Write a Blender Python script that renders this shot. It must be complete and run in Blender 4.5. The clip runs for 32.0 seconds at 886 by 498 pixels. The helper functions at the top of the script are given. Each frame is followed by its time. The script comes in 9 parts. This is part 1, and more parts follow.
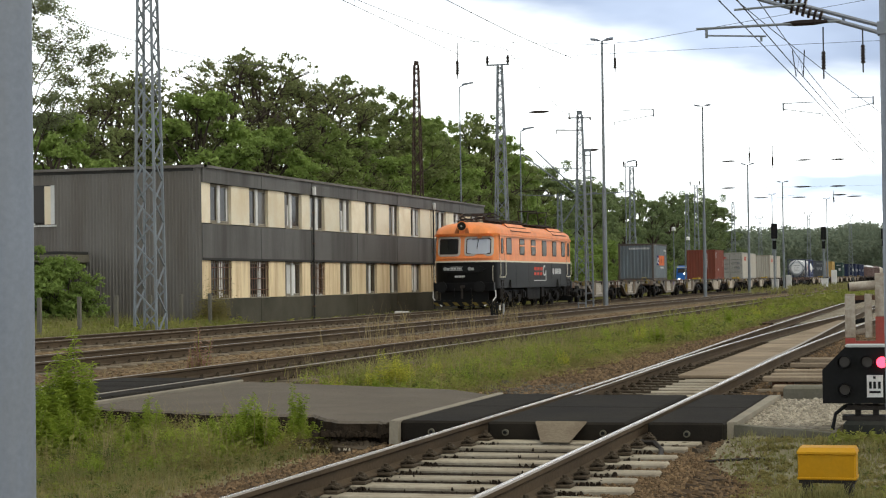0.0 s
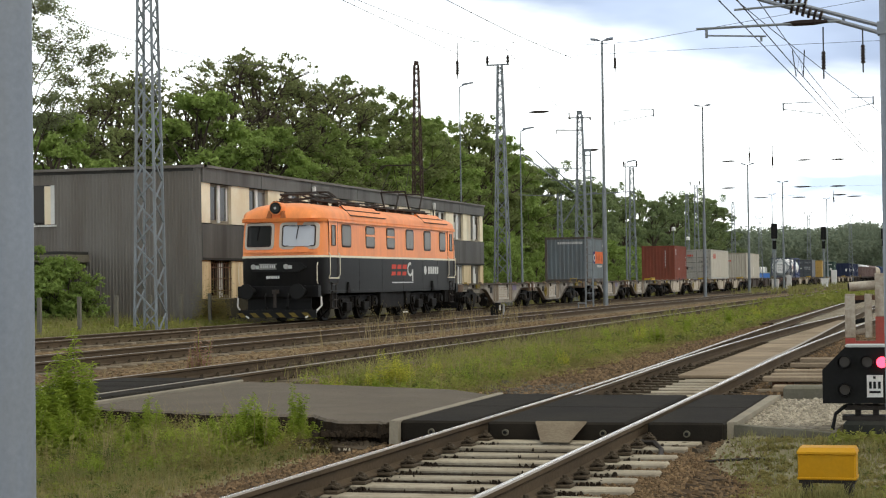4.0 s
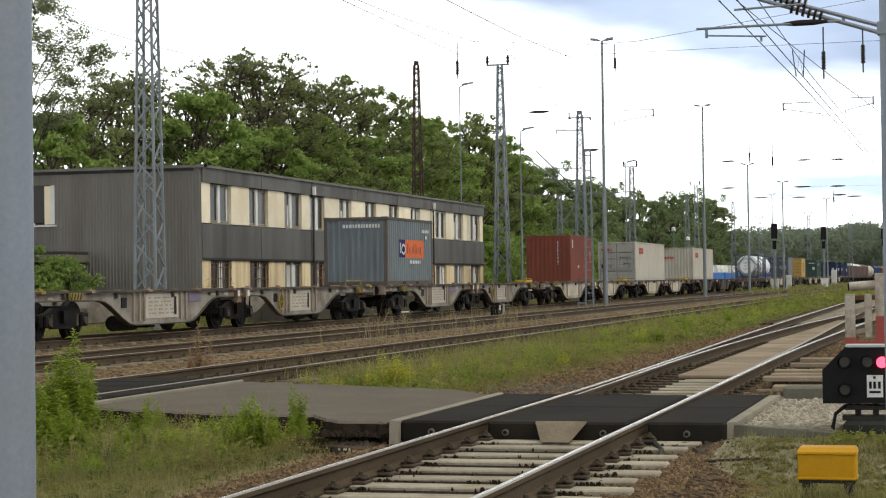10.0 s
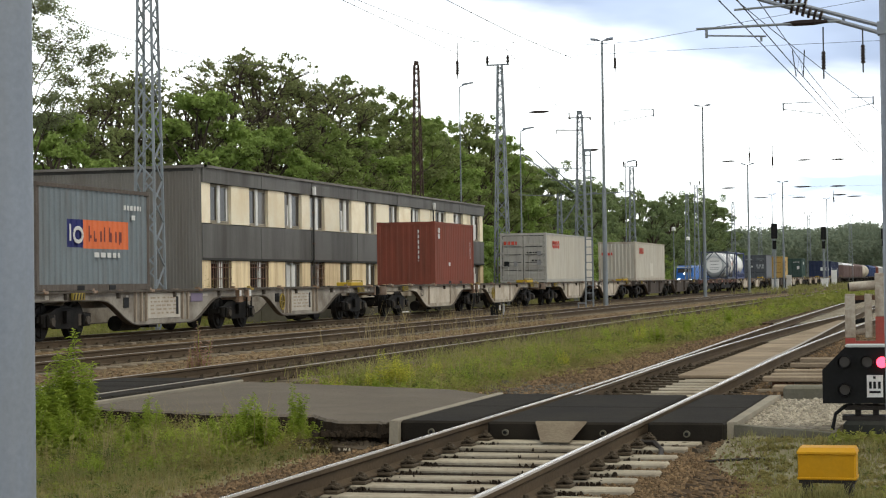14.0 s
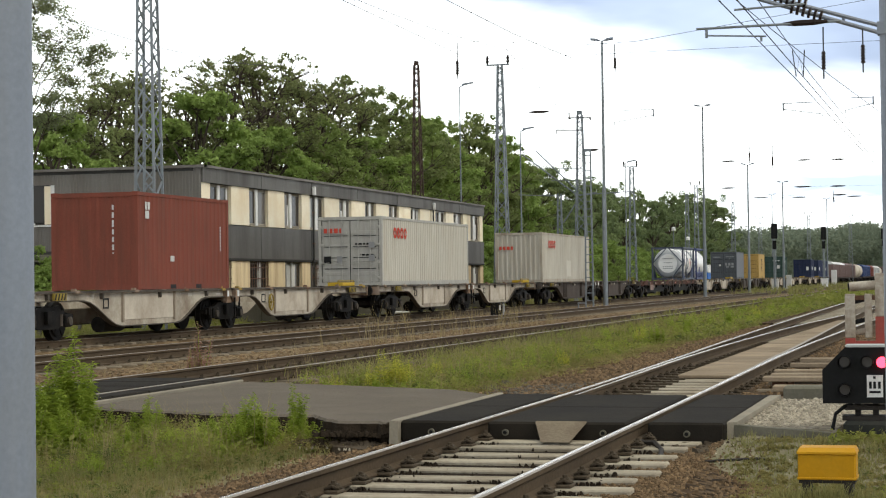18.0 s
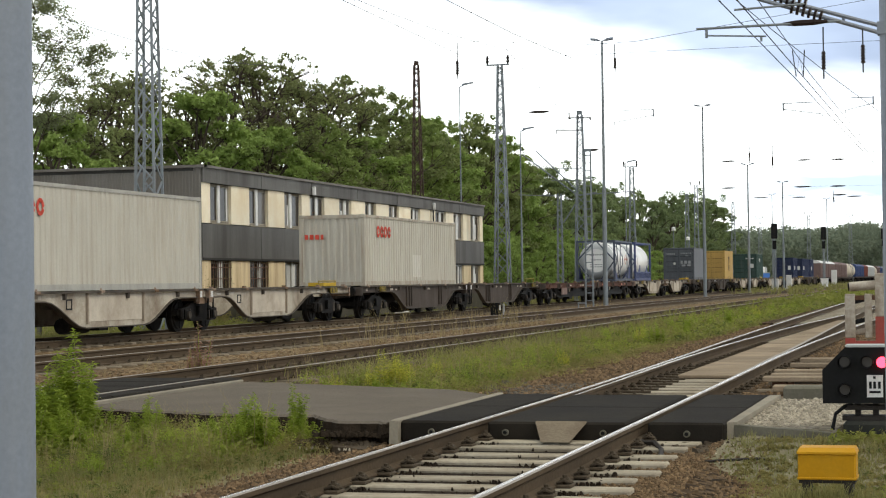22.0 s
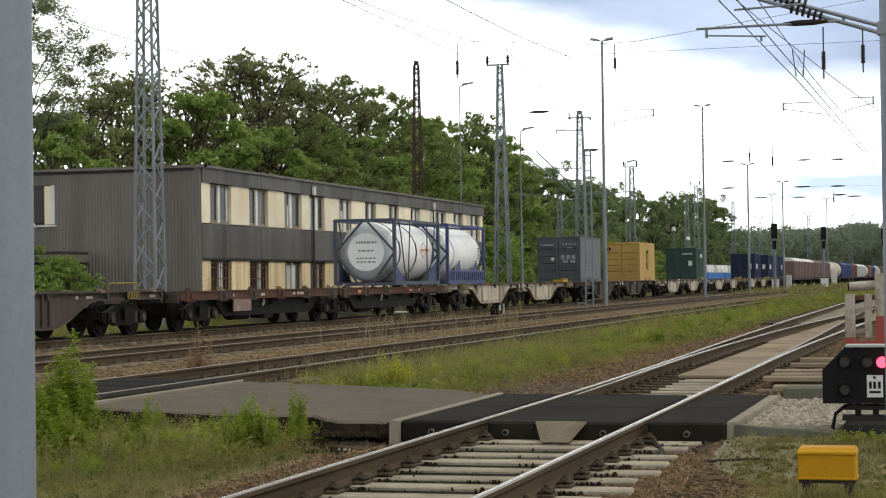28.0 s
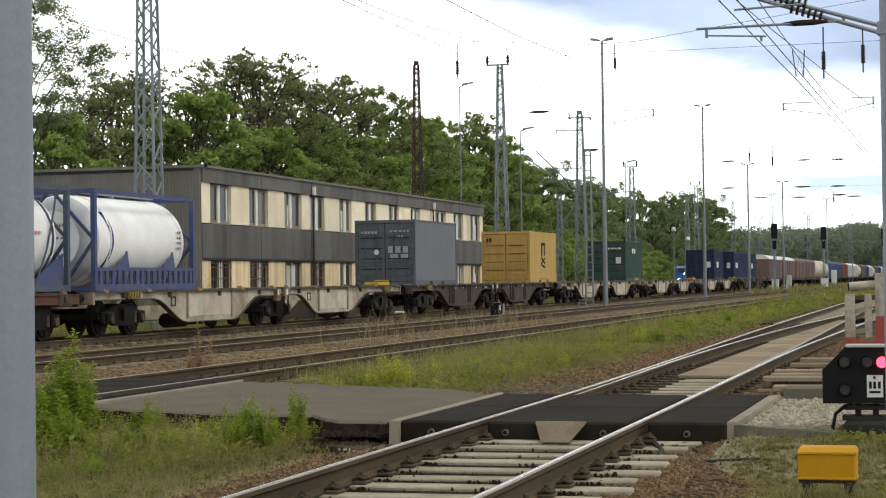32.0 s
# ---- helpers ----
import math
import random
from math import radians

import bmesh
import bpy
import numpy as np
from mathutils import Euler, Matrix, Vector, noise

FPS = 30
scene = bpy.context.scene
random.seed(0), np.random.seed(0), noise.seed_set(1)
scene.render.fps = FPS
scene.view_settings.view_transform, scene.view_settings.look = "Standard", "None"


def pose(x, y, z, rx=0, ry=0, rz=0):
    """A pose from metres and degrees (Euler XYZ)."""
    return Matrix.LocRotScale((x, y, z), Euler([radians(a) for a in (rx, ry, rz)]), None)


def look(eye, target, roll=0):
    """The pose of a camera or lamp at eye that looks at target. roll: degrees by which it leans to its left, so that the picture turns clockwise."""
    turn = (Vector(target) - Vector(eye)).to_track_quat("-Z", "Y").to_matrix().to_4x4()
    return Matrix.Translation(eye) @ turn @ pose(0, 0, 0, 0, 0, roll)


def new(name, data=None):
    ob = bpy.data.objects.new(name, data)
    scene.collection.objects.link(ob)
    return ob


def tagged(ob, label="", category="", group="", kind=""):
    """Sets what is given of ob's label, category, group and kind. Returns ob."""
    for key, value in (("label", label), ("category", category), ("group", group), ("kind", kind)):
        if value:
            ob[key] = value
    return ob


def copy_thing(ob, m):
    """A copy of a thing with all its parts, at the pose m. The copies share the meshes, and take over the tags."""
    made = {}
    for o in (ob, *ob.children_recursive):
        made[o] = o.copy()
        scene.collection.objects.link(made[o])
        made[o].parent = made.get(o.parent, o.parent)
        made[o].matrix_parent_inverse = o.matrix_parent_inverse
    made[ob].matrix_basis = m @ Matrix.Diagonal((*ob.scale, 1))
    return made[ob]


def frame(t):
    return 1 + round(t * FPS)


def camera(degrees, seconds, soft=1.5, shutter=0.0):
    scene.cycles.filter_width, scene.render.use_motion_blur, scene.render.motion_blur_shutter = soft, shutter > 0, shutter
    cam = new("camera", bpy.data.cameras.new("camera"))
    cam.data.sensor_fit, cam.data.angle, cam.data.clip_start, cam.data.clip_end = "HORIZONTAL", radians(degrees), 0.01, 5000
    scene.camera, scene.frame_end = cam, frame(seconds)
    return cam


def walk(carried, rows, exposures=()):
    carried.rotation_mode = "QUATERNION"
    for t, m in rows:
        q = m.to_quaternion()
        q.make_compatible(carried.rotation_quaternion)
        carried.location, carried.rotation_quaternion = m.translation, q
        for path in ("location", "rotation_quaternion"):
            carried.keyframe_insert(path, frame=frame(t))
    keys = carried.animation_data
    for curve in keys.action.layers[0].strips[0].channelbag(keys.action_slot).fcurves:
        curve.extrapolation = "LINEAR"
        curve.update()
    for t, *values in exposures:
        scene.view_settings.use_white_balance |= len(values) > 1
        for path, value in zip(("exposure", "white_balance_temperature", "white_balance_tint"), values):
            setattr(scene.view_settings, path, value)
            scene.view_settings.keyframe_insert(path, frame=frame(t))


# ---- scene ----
# ---- camera: stands still on the platform end, looks along the yard ----
cam = camera(27.05, 32.0, soft=1.15)
YAW, PITCH = radians(15.66), radians(1.005)
EYE = Vector((0.0, 0.0, 1.28))
AIM = EYE + Vector((math.cos(YAW) * math.cos(PITCH), math.sin(YAW) * math.cos(PITCH), math.sin(PITCH))) * 50
walk(cam, [(0.0, look(EYE, AIM, -0.77)), (32.0, look(EYE, AIM, -0.77))], [(0.0, 0.32, 6850, 5), (2.0, 0.36, 6850, 5), (4.0, 0.41, 6850, 5), (7.0, 0.41, 6850, 5), (14.0, 0.44, 6850, 5), (17.0, 0.49, 6850, 5), (19.5, 0.50, 6850, 5), (23.0, 0.44, 6850, 5), (25.0, 0.34, 6850, 5), (28.0, 0.31, 6850, 5), (29.5, 0.32, 6850, 5), (32.0, 0.41, 6850, 5)])

# ---- light: bright overcast sky and a faint broad sun ----
world = bpy.data.worlds.new("overcast_sky")
scene.world = world
world.use_nodes = True
nt = world.node_tree
nt.nodes.clear()


def node(tree, kind, **values):
    n = tree.nodes.new(kind)
    for key, value in values.items():
        n.inputs[key].default_value = value
    return n


wout = nt.nodes.new("ShaderNodeOutputWorld")
wbg = node(nt, "ShaderNodeBackground", Strength=1.0)
sky = nt.nodes.new("ShaderNodeTexSky")
sky.sky_type, sky.sun_disc = "NISHITA", False
SUN_EL, SUN_AZ = radians(48), radians(200)
sky.sun_elevation, sky.sun_rotation = SUN_EL, SUN_AZ
sky.air_density, sky.dust_density = 1.0, 2.0
skydim = nt.nodes.new("ShaderNodeVectorMath")
skydim.operation = "SCALE"
skydim.inputs["Scale"].default_value = 0.12
nt.links.new(sky.outputs[0], skydim.inputs[0])
tc = nt.nodes.new("ShaderNodeTexCoord")


def wmath(op, a, b):
    n = nt.nodes.new("ShaderNodeMath")
    n.operation = op
    for k, v in enumerate((a, b)):
        if isinstance(v, (int, float)):
            n.inputs[k].default_value = v
        else:
            nt.links.new(v, n.inputs[k])
    return n.outputs[0]


def wnoise(scale, stretch, detail):
    mp = node(nt, "ShaderNodeMapping", Scale=stretch)
    n = node(nt, "ShaderNodeTexNoise", Scale=scale, Detail=detail, Roughness=0.55)
    nt.links.new(tc.outputs["Generated"], mp.inputs[0])
    nt.links.new(mp.outputs[0], n.inputs["Vector"])
    return n.outputs["Fac"]


# a bright layer along the horizon under a grey-blue cloud deck with a ragged edge
xyz = nt.nodes.new("ShaderNodeSeparateXYZ")
nt.links.new(tc.outputs["Generated"], xyz.inputs[0])
edge = wmath("ADD", wmath("MAXIMUM", wmath("MULTIPLY", xyz.outputs["Y"], 0.17), 0.0), 0.090)
height = wmath("ADD", xyz.outputs["Z"], wmath("MULTIPLY", wmath("SUBTRACT", wnoise(5.0, (1.0, 1.0, 3.5), 5.0), 0.5), 0.065))
deck = nt.nodes.new("ShaderNodeMapRange")
deck.interpolation_type = "SMOOTHSTEP"
nt.links.new(wmath("SUBTRACT", height, edge), deck.inputs[0])
deck.inputs[1].default_value, deck.inputs[2].default_value = -0.012, 0.022
cloud = nt.nodes.new("ShaderNodeValToRGB")
cloud.color_ramp.elements[0].position, cloud.color_ramp.elements[0].color = 0.35, (0.24, 0.31, 0.49, 1)
cloud.color_ramp.elements[1].position, cloud.color_ramp.elements[1].color = 0.66, (0.58, 0.69, 0.96, 1)
nt.links.new(wnoise(3.2, (1.0, 1.0, 3.0), 5.0), cloud.inputs[0])
haze = nt.nodes.new("ShaderNodeMapRange")
band = wmath("DIVIDE", wmath("ABSOLUTE", wmath("SUBTRACT", wmath("ADD", xyz.outputs["Z"], wmath("MULTIPLY", wmath("SUBTRACT", wnoise(9.0, (1.0, 1.0, 5.0), 4.0), 0.5), 0.03)), 0.046), 0.0), 0.013)
aside = wmath("DIVIDE", wmath("SUBTRACT", xyz.outputs["Y"], 0.05), 0.08)
nt.links.new(wmath("MAXIMUM", band, aside), haze.inputs[0])
haze.inputs[1].default_value, haze.inputs[2].default_value = 0.3, 1.0
bright = nt.nodes.new("ShaderNodeMixRGB")
bright.inputs[1].default_value, bright.inputs[2].default_value = (0.62, 0.76, 1.0, 1), (1.6, 1.66, 1.78, 1)
nt.links.new(haze.outputs[0], bright.inputs[0])
both = nt.nodes.new("ShaderNodeMixRGB")
nt.links.new(deck.outputs[0], both.inputs[0])
nt.links.new(bright.outputs[0], both.inputs[1])
above = nt.nodes.new("ShaderNodeMapRange")
nt.links.new(xyz.outputs["Z"], above.inputs[0])
above.inputs[1].default_value, above.inputs[2].default_value = 0.18, 0.40
upper = nt.nodes.new("ShaderNodeMixRGB")
upper.inputs[2].default_value = (0.60, 0.62, 0.64, 1)
nt.links.new(above.outputs[0], upper.inputs[0])
nt.links.new(cloud.outputs[0], upper.inputs[1])
nt.links.new(upper.outputs[0], both.inputs[2])
wmix = nt.nodes.new("ShaderNodeMixRGB")
wmix.inputs[0].default_value = 0.92
nt.links.new(skydim.outputs[0], wmix.inputs[1])
nt.links.new(both.outputs[0], wmix.inputs[2])
nt.links.new(wmix.outputs[0], wbg.inputs[0])
nt.links.new(wbg.outputs[0], wout.inputs[0])
sun = new("sun", bpy.data.lights.new("sun", "SUN"))
sun.data.energy, sun.data.angle, sun.data.color = 0.9, radians(25), (1.0, 0.96, 0.9)
SUN_DIR = Vector((-0.15, -0.75, 0.85))
sun.matrix_world = look((0, 0, 40), Vector((0, 0, 40)) - SUN_DIR)


# ---- materials ----
def mat(name, col, rough=0.8, metal=0.0, var=0.25, scale=3.0, fine=40.0, bump=0.15, stain=None, stain_amt=0.0, stain_scale=0.7, streak=False, spec=0.1, island=0.0, rand=0.0, bump_scale=None):
    """A procedural surface: base colour, coarse and fine variation, stains or streaks, bump."""
    m = bpy.data.materials.new(name)
    m.use_nodes = True
    t = m.node_tree
    b = t.nodes["Principled BSDF"]
    b.inputs["Roughness"].default_value, b.inputs["Metallic"].default_value = rough, metal
    b.inputs["Specular IOR Level"].default_value = spec
    co = t.nodes.new("ShaderNodeTexCoord")
    n1 = node(t, "ShaderNodeTexNoise", Scale=scale, Detail=4.0)
    n2 = node(t, "ShaderNodeTexNoise", Scale=fine, Detail=3.0)
    t.links.new(co.outputs["Object"], n1.inputs["Vector"])
    t.links.new(co.outputs["Object"], n2.inputs["Vector"])
    add = t.nodes.new("ShaderNodeMath")
    add.operation = "ADD"
    t.links.new(n1.outputs["Fac"], add.inputs[0])
    t.links.new(n2.outputs["Fac"], add.inputs[1])
    r = t.nodes.new("ShaderNodeMapRange")
    r.inputs[1].default_value, r.inputs[2].default_value = 0.6, 1.4
    r.inputs[3].default_value, r.inputs[4].default_value = 1 - var, 1 + var
    t.links.new(add.outputs[0], r.inputs[0])
    val = r.outputs[0]
    if island or rand:
        src = t.nodes.new("ShaderNodeNewGeometry").outputs["Random Per Island"] if island else t.nodes.new("ShaderNodeObjectInfo").outputs["Random"]
        r2 = t.nodes.new("ShaderNodeMapRange")
        amount = island or rand
        r2.inputs[3].default_value, r2.inputs[4].default_value = 1 - amount, 1 + amount
        t.links.new(src, r2.inputs[0])
        mu = t.nodes.new("ShaderNodeMath")
        mu.operation = "MULTIPLY"
        t.links.new(val, mu.inputs[0])
        t.links.new(r2.outputs[0], mu.inputs[1])
        val = mu.outputs[0]
    sc = t.nodes.new("ShaderNodeVectorMath")
    sc.operation = "SCALE"
    sc.inputs[0].default_value = col
    t.links.new(val, sc.inputs["Scale"])
    out = sc.outputs[0]
    if stain:
        mp = node(t, "ShaderNodeMapping", Scale=(1, 1, 0.12) if streak else (1, 1, 1))
        t.links.new(co.outputs["Object"], mp.inputs[0])
        n3 = node(t, "ShaderNodeTexNoise", Scale=stain_scale * (5 if streak else 1), Detail=6.0, Roughness=0.65)
        t.links.new(mp.outputs[0], n3.inputs["Vector"])
        r3 = t.nodes.new("ShaderNodeMapRange")
        r3.inputs[1].default_value, r3.inputs[2].default_value = 0.42, 0.68
        r3.inputs[4].default_value = stain_amt
        t.links.new(n3.outputs["Fac"], r3.inputs[0])
        mx = t.nodes.new("ShaderNodeMixRGB")
        mx.inputs[2].default_value = (*stain, 1)
        t.links.new(r3.outputs[0], mx.inputs[0])
        t.links.new(out, mx.inputs[1])
        out = mx.outputs[0]
    t.links.new(out, b.inputs["Base Color"])
    if bump:
        bu = node(t, "ShaderNodeBump", Strength=bump, Distance=0.02)
        t.links.new((n2 if not bump_scale else n1).outputs["Fac"], bu.inputs["Height"])
        t.links.new(bu.outputs[0], b.inputs["Normal"])
    return m


def glow(name, col, strength):
    m = bpy.data.materials.new(name)
    m.use_nodes = True
    b = m.node_tree.nodes["Principled BSDF"]
    b.inputs["Base Color"].default_value = (*col, 1)
    b.inputs["Emission Color"].default_value = (*col, 1)
    b.inputs["Emission Strength"].default_value = strength
    return m


def stones(name, colours, scale, bump=1.0):
    """Ballast or gravel: cells of differing colour, with relief."""
    m = bpy.data.materials.new(name)
    m.use_nodes = True
    t = m.node_tree
    b = t.nodes["Principled BSDF"]
    b.inputs["Roughness"].default_value = 0.9
    b.inputs["Specular IOR Level"].default_value = 0.05
    co = t.nodes.new("ShaderNodeTexCoord")
    v = node(t, "ShaderNodeTexVoronoi", Scale=scale)
    t.links.new(co.outputs["Object"], v.inputs["Vector"])
    ra = t.nodes.new("ShaderNodeValToRGB")
    ra.color_ramp.interpolation = "CONSTANT"
    el = ra.color_ramp.elements
    while len(el) < len(colours):
        el.new(0.5)
    for i, c in enumerate(colours):
        el[i].position, el[i].color = i / len(colours), (*c, 1)
    sp = t.nodes.new("ShaderNodeSeparateColor")
    t.links.new(v.outputs["Color"], sp.inputs[0])
    t.links.new(sp.outputs[0], ra.inputs[0])
    n1 = node(t, "ShaderNodeTexNoise", Scale=0.8, Detail=5.0)
    t.links.new(co.outputs["Object"], n1.inputs["Vector"])
    r = t.nodes.new("ShaderNodeMapRange")
    r.inputs[1].default_value, r.inputs[2].default_value, r.inputs[3].default_value, r.inputs[4].default_value = 0.3, 0.7, 0.6, 1.25
    t.links.new(n1.outputs["Fac"], r.inputs[0])
    mu = t.nodes.new("ShaderNodeVectorMath")
    mu.operation = "SCALE"
    t.links.new(ra.outputs[0], mu.inputs[0])
    t.links.new(r.outputs[0], mu.inputs["Scale"])
    t.links.new(mu.outputs[0], b.inputs["Base Color"])
    bu = node(t, "ShaderNodeBump", Strength=bump, Distance=0.04)
    bu.invert = True
    t.links.new(v.outputs["Distance"], bu.inputs["Height"])
    t.links.new(bu.outputs[0], b.inputs["Normal"])
    return m


def leafmat(name, a, c, rough=0.6):
    """Leaves: colour by clump, a little light through them."""
    m = bpy.data.materials.new(name)
    m.use_nodes = True
    t = m.node_tree
    b = t.nodes["Principled BSDF"]
    b.inputs["Roughness"].default_value = rough
    b.inputs["Specular IOR Level"].default_value = 0.1
    ge = t.nodes.new("ShaderNodeNewGeometry")
    co = t.nodes.new("ShaderNodeTexCoord")
    n1 = node(t, "ShaderNodeTexNoise", Scale=0.5, Detail=3.0)
    t.links.new(co.outputs["Object"], n1.inputs["Vector"])
    ad = t.nodes.new("ShaderNodeMath")
    ad.operation = "MULTIPLY_ADD"
    ad.inputs[1].default_value, ad.inputs[2].default_value = 0.5, 0.0
    t.links.new(ge.outputs["Random Per Island"], ad.inputs[0])
    a2 = t.nodes.new("ShaderNodeMath")
    a2.operation = "ADD"
    r = t.nodes.new("ShaderNodeMapRange")
    r.inputs[1].default_value, r.inputs[2].default_value, r.inputs[3].default_value, r.inputs[4].default_value = 0.3, 0.7, -0.1, 0.6
    t.links.new(n1.outputs["Fac"], r.inputs[0])
    t.links.new(r.outputs[0], a2.inputs[0])
    t.links.new(ad.outputs[0], a2.inputs[1])
    mx = t.nodes.new("ShaderNodeMixRGB")
    mx.inputs[1].default_value, mx.inputs[2].default_value = (*a, 1), (*c, 1)
    t.links.new(a2.outputs[0], mx.inputs[0])
    t.links.new(mx.outputs[0], b.inputs["Base Color"])
    tr = t.nodes.new("ShaderNodeBsdfTranslucent")
    t.links.new(mx.outputs[0], tr.inputs[0])
    ms = t.nodes.new("ShaderNodeMixShader")
    ms.inputs[0].default_value = 0.5
    t.links.new(b.outputs[0], ms.inputs[1])
    t.links.new(tr.outputs[0], ms.inputs[2])
    t.links.new(ms.outputs[0], t.nodes["Material Output"].inputs[0])
    return m


M_GALV = mat("galvanised_steel", (0.24, 0.265, 0.31), 0.5, 0.3, 0.12, 2, 60, 0.05, (0.25, 0.25, 0.24), 0.5, 1.2, True)
M_DARKSTEEL = mat("weathered_dark_steel", (0.05, 0.043, 0.038), 0.7, 0.2, 0.3, 3, 40, 0.1)
M_RUST = mat("rusty_steel", (0.16, 0.085, 0.055), 0.85, 0.1, 0.35, 4, 50, 0.2, (0.09, 0.06, 0.045), 0.6, 2.0)
M_RAILSIDE = mat("rusty_rail_side", (0.095, 0.068, 0.043), 0.85, 0.0, 0.3, 4, 30, 0.1, (0.035, 0.025, 0.017), 0.5, 1.0)
M_RAILTOP = mat("polished_rail_head", (0.72, 0.63, 0.52), 0.24, 0.95, 0.12, 3, 40, 0.02)
M_RAILTOP2 = mat("dull_rail_head", (0.30, 0.255, 0.205), 0.5, 0.5, 0.2, 3, 40, 0.05)
M_SLEEPER = mat("weathered_sleeper", (0.41, 0.36, 0.275), 0.9, 0, 0.2, 2, 25, 0.35, (0.16, 0.12, 0.08), 0.7, 2.4, rand=0.16, spec=0.04)
M_BOARD = mat("grey_brown_board", (0.30, 0.235, 0.165), 0.9, 0, 0.22, 1.4, 25, 0.3, (0.19, 0.14, 0.095), 0.6, 1.2, rand=0.14, spec=0.04)
M_SLEEPER2 = mat("dark_oiled_sleeper", (0.17, 0.135, 0.095), 0.9, 0, 0.3, 2, 25, 0.3, (0.30, 0.26, 0.2), 0.6, 1.5, rand=0.3)
M_BALLAST = stones("brown_ballast", [(0.12, 0.074, 0.038), (0.20, 0.135, 0.072), (0.30, 0.225, 0.135), (0.16, 0.104, 0.055), (0.25, 0.185, 0.11), (0.075, 0.05, 0.028)], 14)
M_BALLASTDARK = stones("dark_brown_ballast", [(0.07, 0.045, 0.026), (0.105, 0.07, 0.041), (0.16, 0.11, 0.068), (0.045, 0.03, 0.017), (0.13, 0.088, 0.053), (0.035, 0.024, 0.015)], 15)
M_GRAVEL = stones("pale_gravel", [(0.27, 0.23, 0.17), (0.34, 0.295, 0.225), (0.17, 0.14, 0.10), (0.40, 0.35, 0.275)], 16)
M_ASPHALT = mat("old_asphalt", (0.14, 0.117, 0.093), 0.95, 0, 0.25, 1.2, 90, 0.5, (0.13, 0.112, 0.086), 0.7, 0.9, spec=0.1)
M_RUBBER = mat("black_rubber_panel", (0.021, 0.018, 0.0145), 0.85, 0, 0.25, 2, 60, 0.15, (0.042, 0.035, 0.026), 0.5, 1.2, spec=0.06)
M_CONCRETE = mat("weathered_concrete", (0.29, 0.255, 0.195), 0.9, 0, 0.2, 2, 40, 0.25, (0.2, 0.18, 0.15), 0.6, 1.5)
M_SOIL = mat("dry_soil_and_grass", (0.225, 0.19, 0.115), 0.95, 0, 0.55, 2.2, 34, 1.0, (0.18, 0.175, 0.07), 0.75, 2.3, spec=0.03)
M_SOILDARK = mat("dark_trodden_soil", (0.235, 0.205, 0.14), 0.95, 0, 0.5, 3.5, 38, 0.9, (0.17, 0.165, 0.09), 0.8, 2.2, spec=0.03)
M_GRASS = leafmat("grass_blades", (0.18, 0.19, 0.055), (0.36, 0.33, 0.135))
M_DRY = leafmat("dry_grass", (0.29, 0.23, 0.11), (0.42, 0.34, 0.18))
M_KHAKI = leafmat("short_khaki_grass", (0.175, 0.18, 0.065), (0.37, 0.335, 0.14))
M_WEED = leafmat("bright_weed_leaves", (0.19, 0.27, 0.035), (0.43, 0.49, 0.085))
M_WEEDY = leafmat("yellow_flowering_weed", (0.40, 0.40, 0.07), (0.70, 0.62, 0.11))
M_LEAF = [leafmat("oak_leaves", (0.14, 0.175, 0.065), (0.29, 0.33, 0.125)),
          leafmat("robinia_leaves", (0.16, 0.215, 0.06), (0.33, 0.41, 0.13)),
          leafmat("maple_leaves", (0.16, 0.23, 0.058), (0.34, 0.44, 0.125))]
M_BARK = mat("dark_bark", (0.075, 0.06, 0.045), 0.95, 0, 0.3, 4, 20, 0.5)
M_CLAD = mat("grey_corrugated_cladding", (0.185, 0.172, 0.155), 0.6, 0.1, 0.16, 0.3, 30, 0.05, (0.125, 0.108, 0.088), 0.65, 0.2, True)
M_BAND = mat("dark_stained_band", (0.133, 0.127, 0.117), 0.6, 0.0, 0.22, 0.35, 25, 0.1, (0.05, 0.044, 0.037), 0.75, 0.16, True, spec=0.2)
M_PLINTH = mat("moss_dirty_plinth", (0.088, 0.08, 0.06), 0.75, 0.0, 0.2, 0.4, 25, 0.1, (0.045, 0.043, 0.028), 0.7, 0.5, spec=0.1)
M_CREAM = mat("cream_panel", (0.88, 0.79, 0.61), 0.7, 0, 0.06, 0.5, 20, 0.03, (0.66, 0.50, 0.29), 0.6, 0.55, rand=0.12)
M_CREAM2 = mat("ochre_cream_panel", (0.80, 0.65, 0.42), 0.7, 0, 0.08, 0.5, 20, 0.03, (0.50, 0.33, 0.17), 0.7, 0.5, True, rand=0.2)
M_CLUTTER = mat("dark_rubble", (0.066, 0.048, 0.031), 0.95, 0, 0.4, 2, 30, 0.4, (0.12, 0.10, 0.075), 0.6, 2.0, island=0.4)
M_WHITE = mat("white_paint", (0.74, 0.73, 0.70), 0.6, 0, 0.08, 2, 30, 0.04, (0.45, 0.42, 0.38), 0.45, 1.5, True)
M_CURTAIN = mat("pale_curtain", (0.62, 0.61, 0.58), 0.9, 0, 0.15, 3, 20, 0.1, rand=0.35)
# near-black colour paints in the dark of unlit rooms
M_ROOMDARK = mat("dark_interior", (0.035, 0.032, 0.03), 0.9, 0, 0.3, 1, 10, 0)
M_TAR = mat("tar_roof", (0.05, 0.048, 0.045), 0.9, 0, 0.2, 1, 20, 0.2)
M_BLACK = mat("black_paint", (0.012, 0.012, 0.012), 0.55, 0, 0.25, 2, 30, 0.05, spec=0.12)
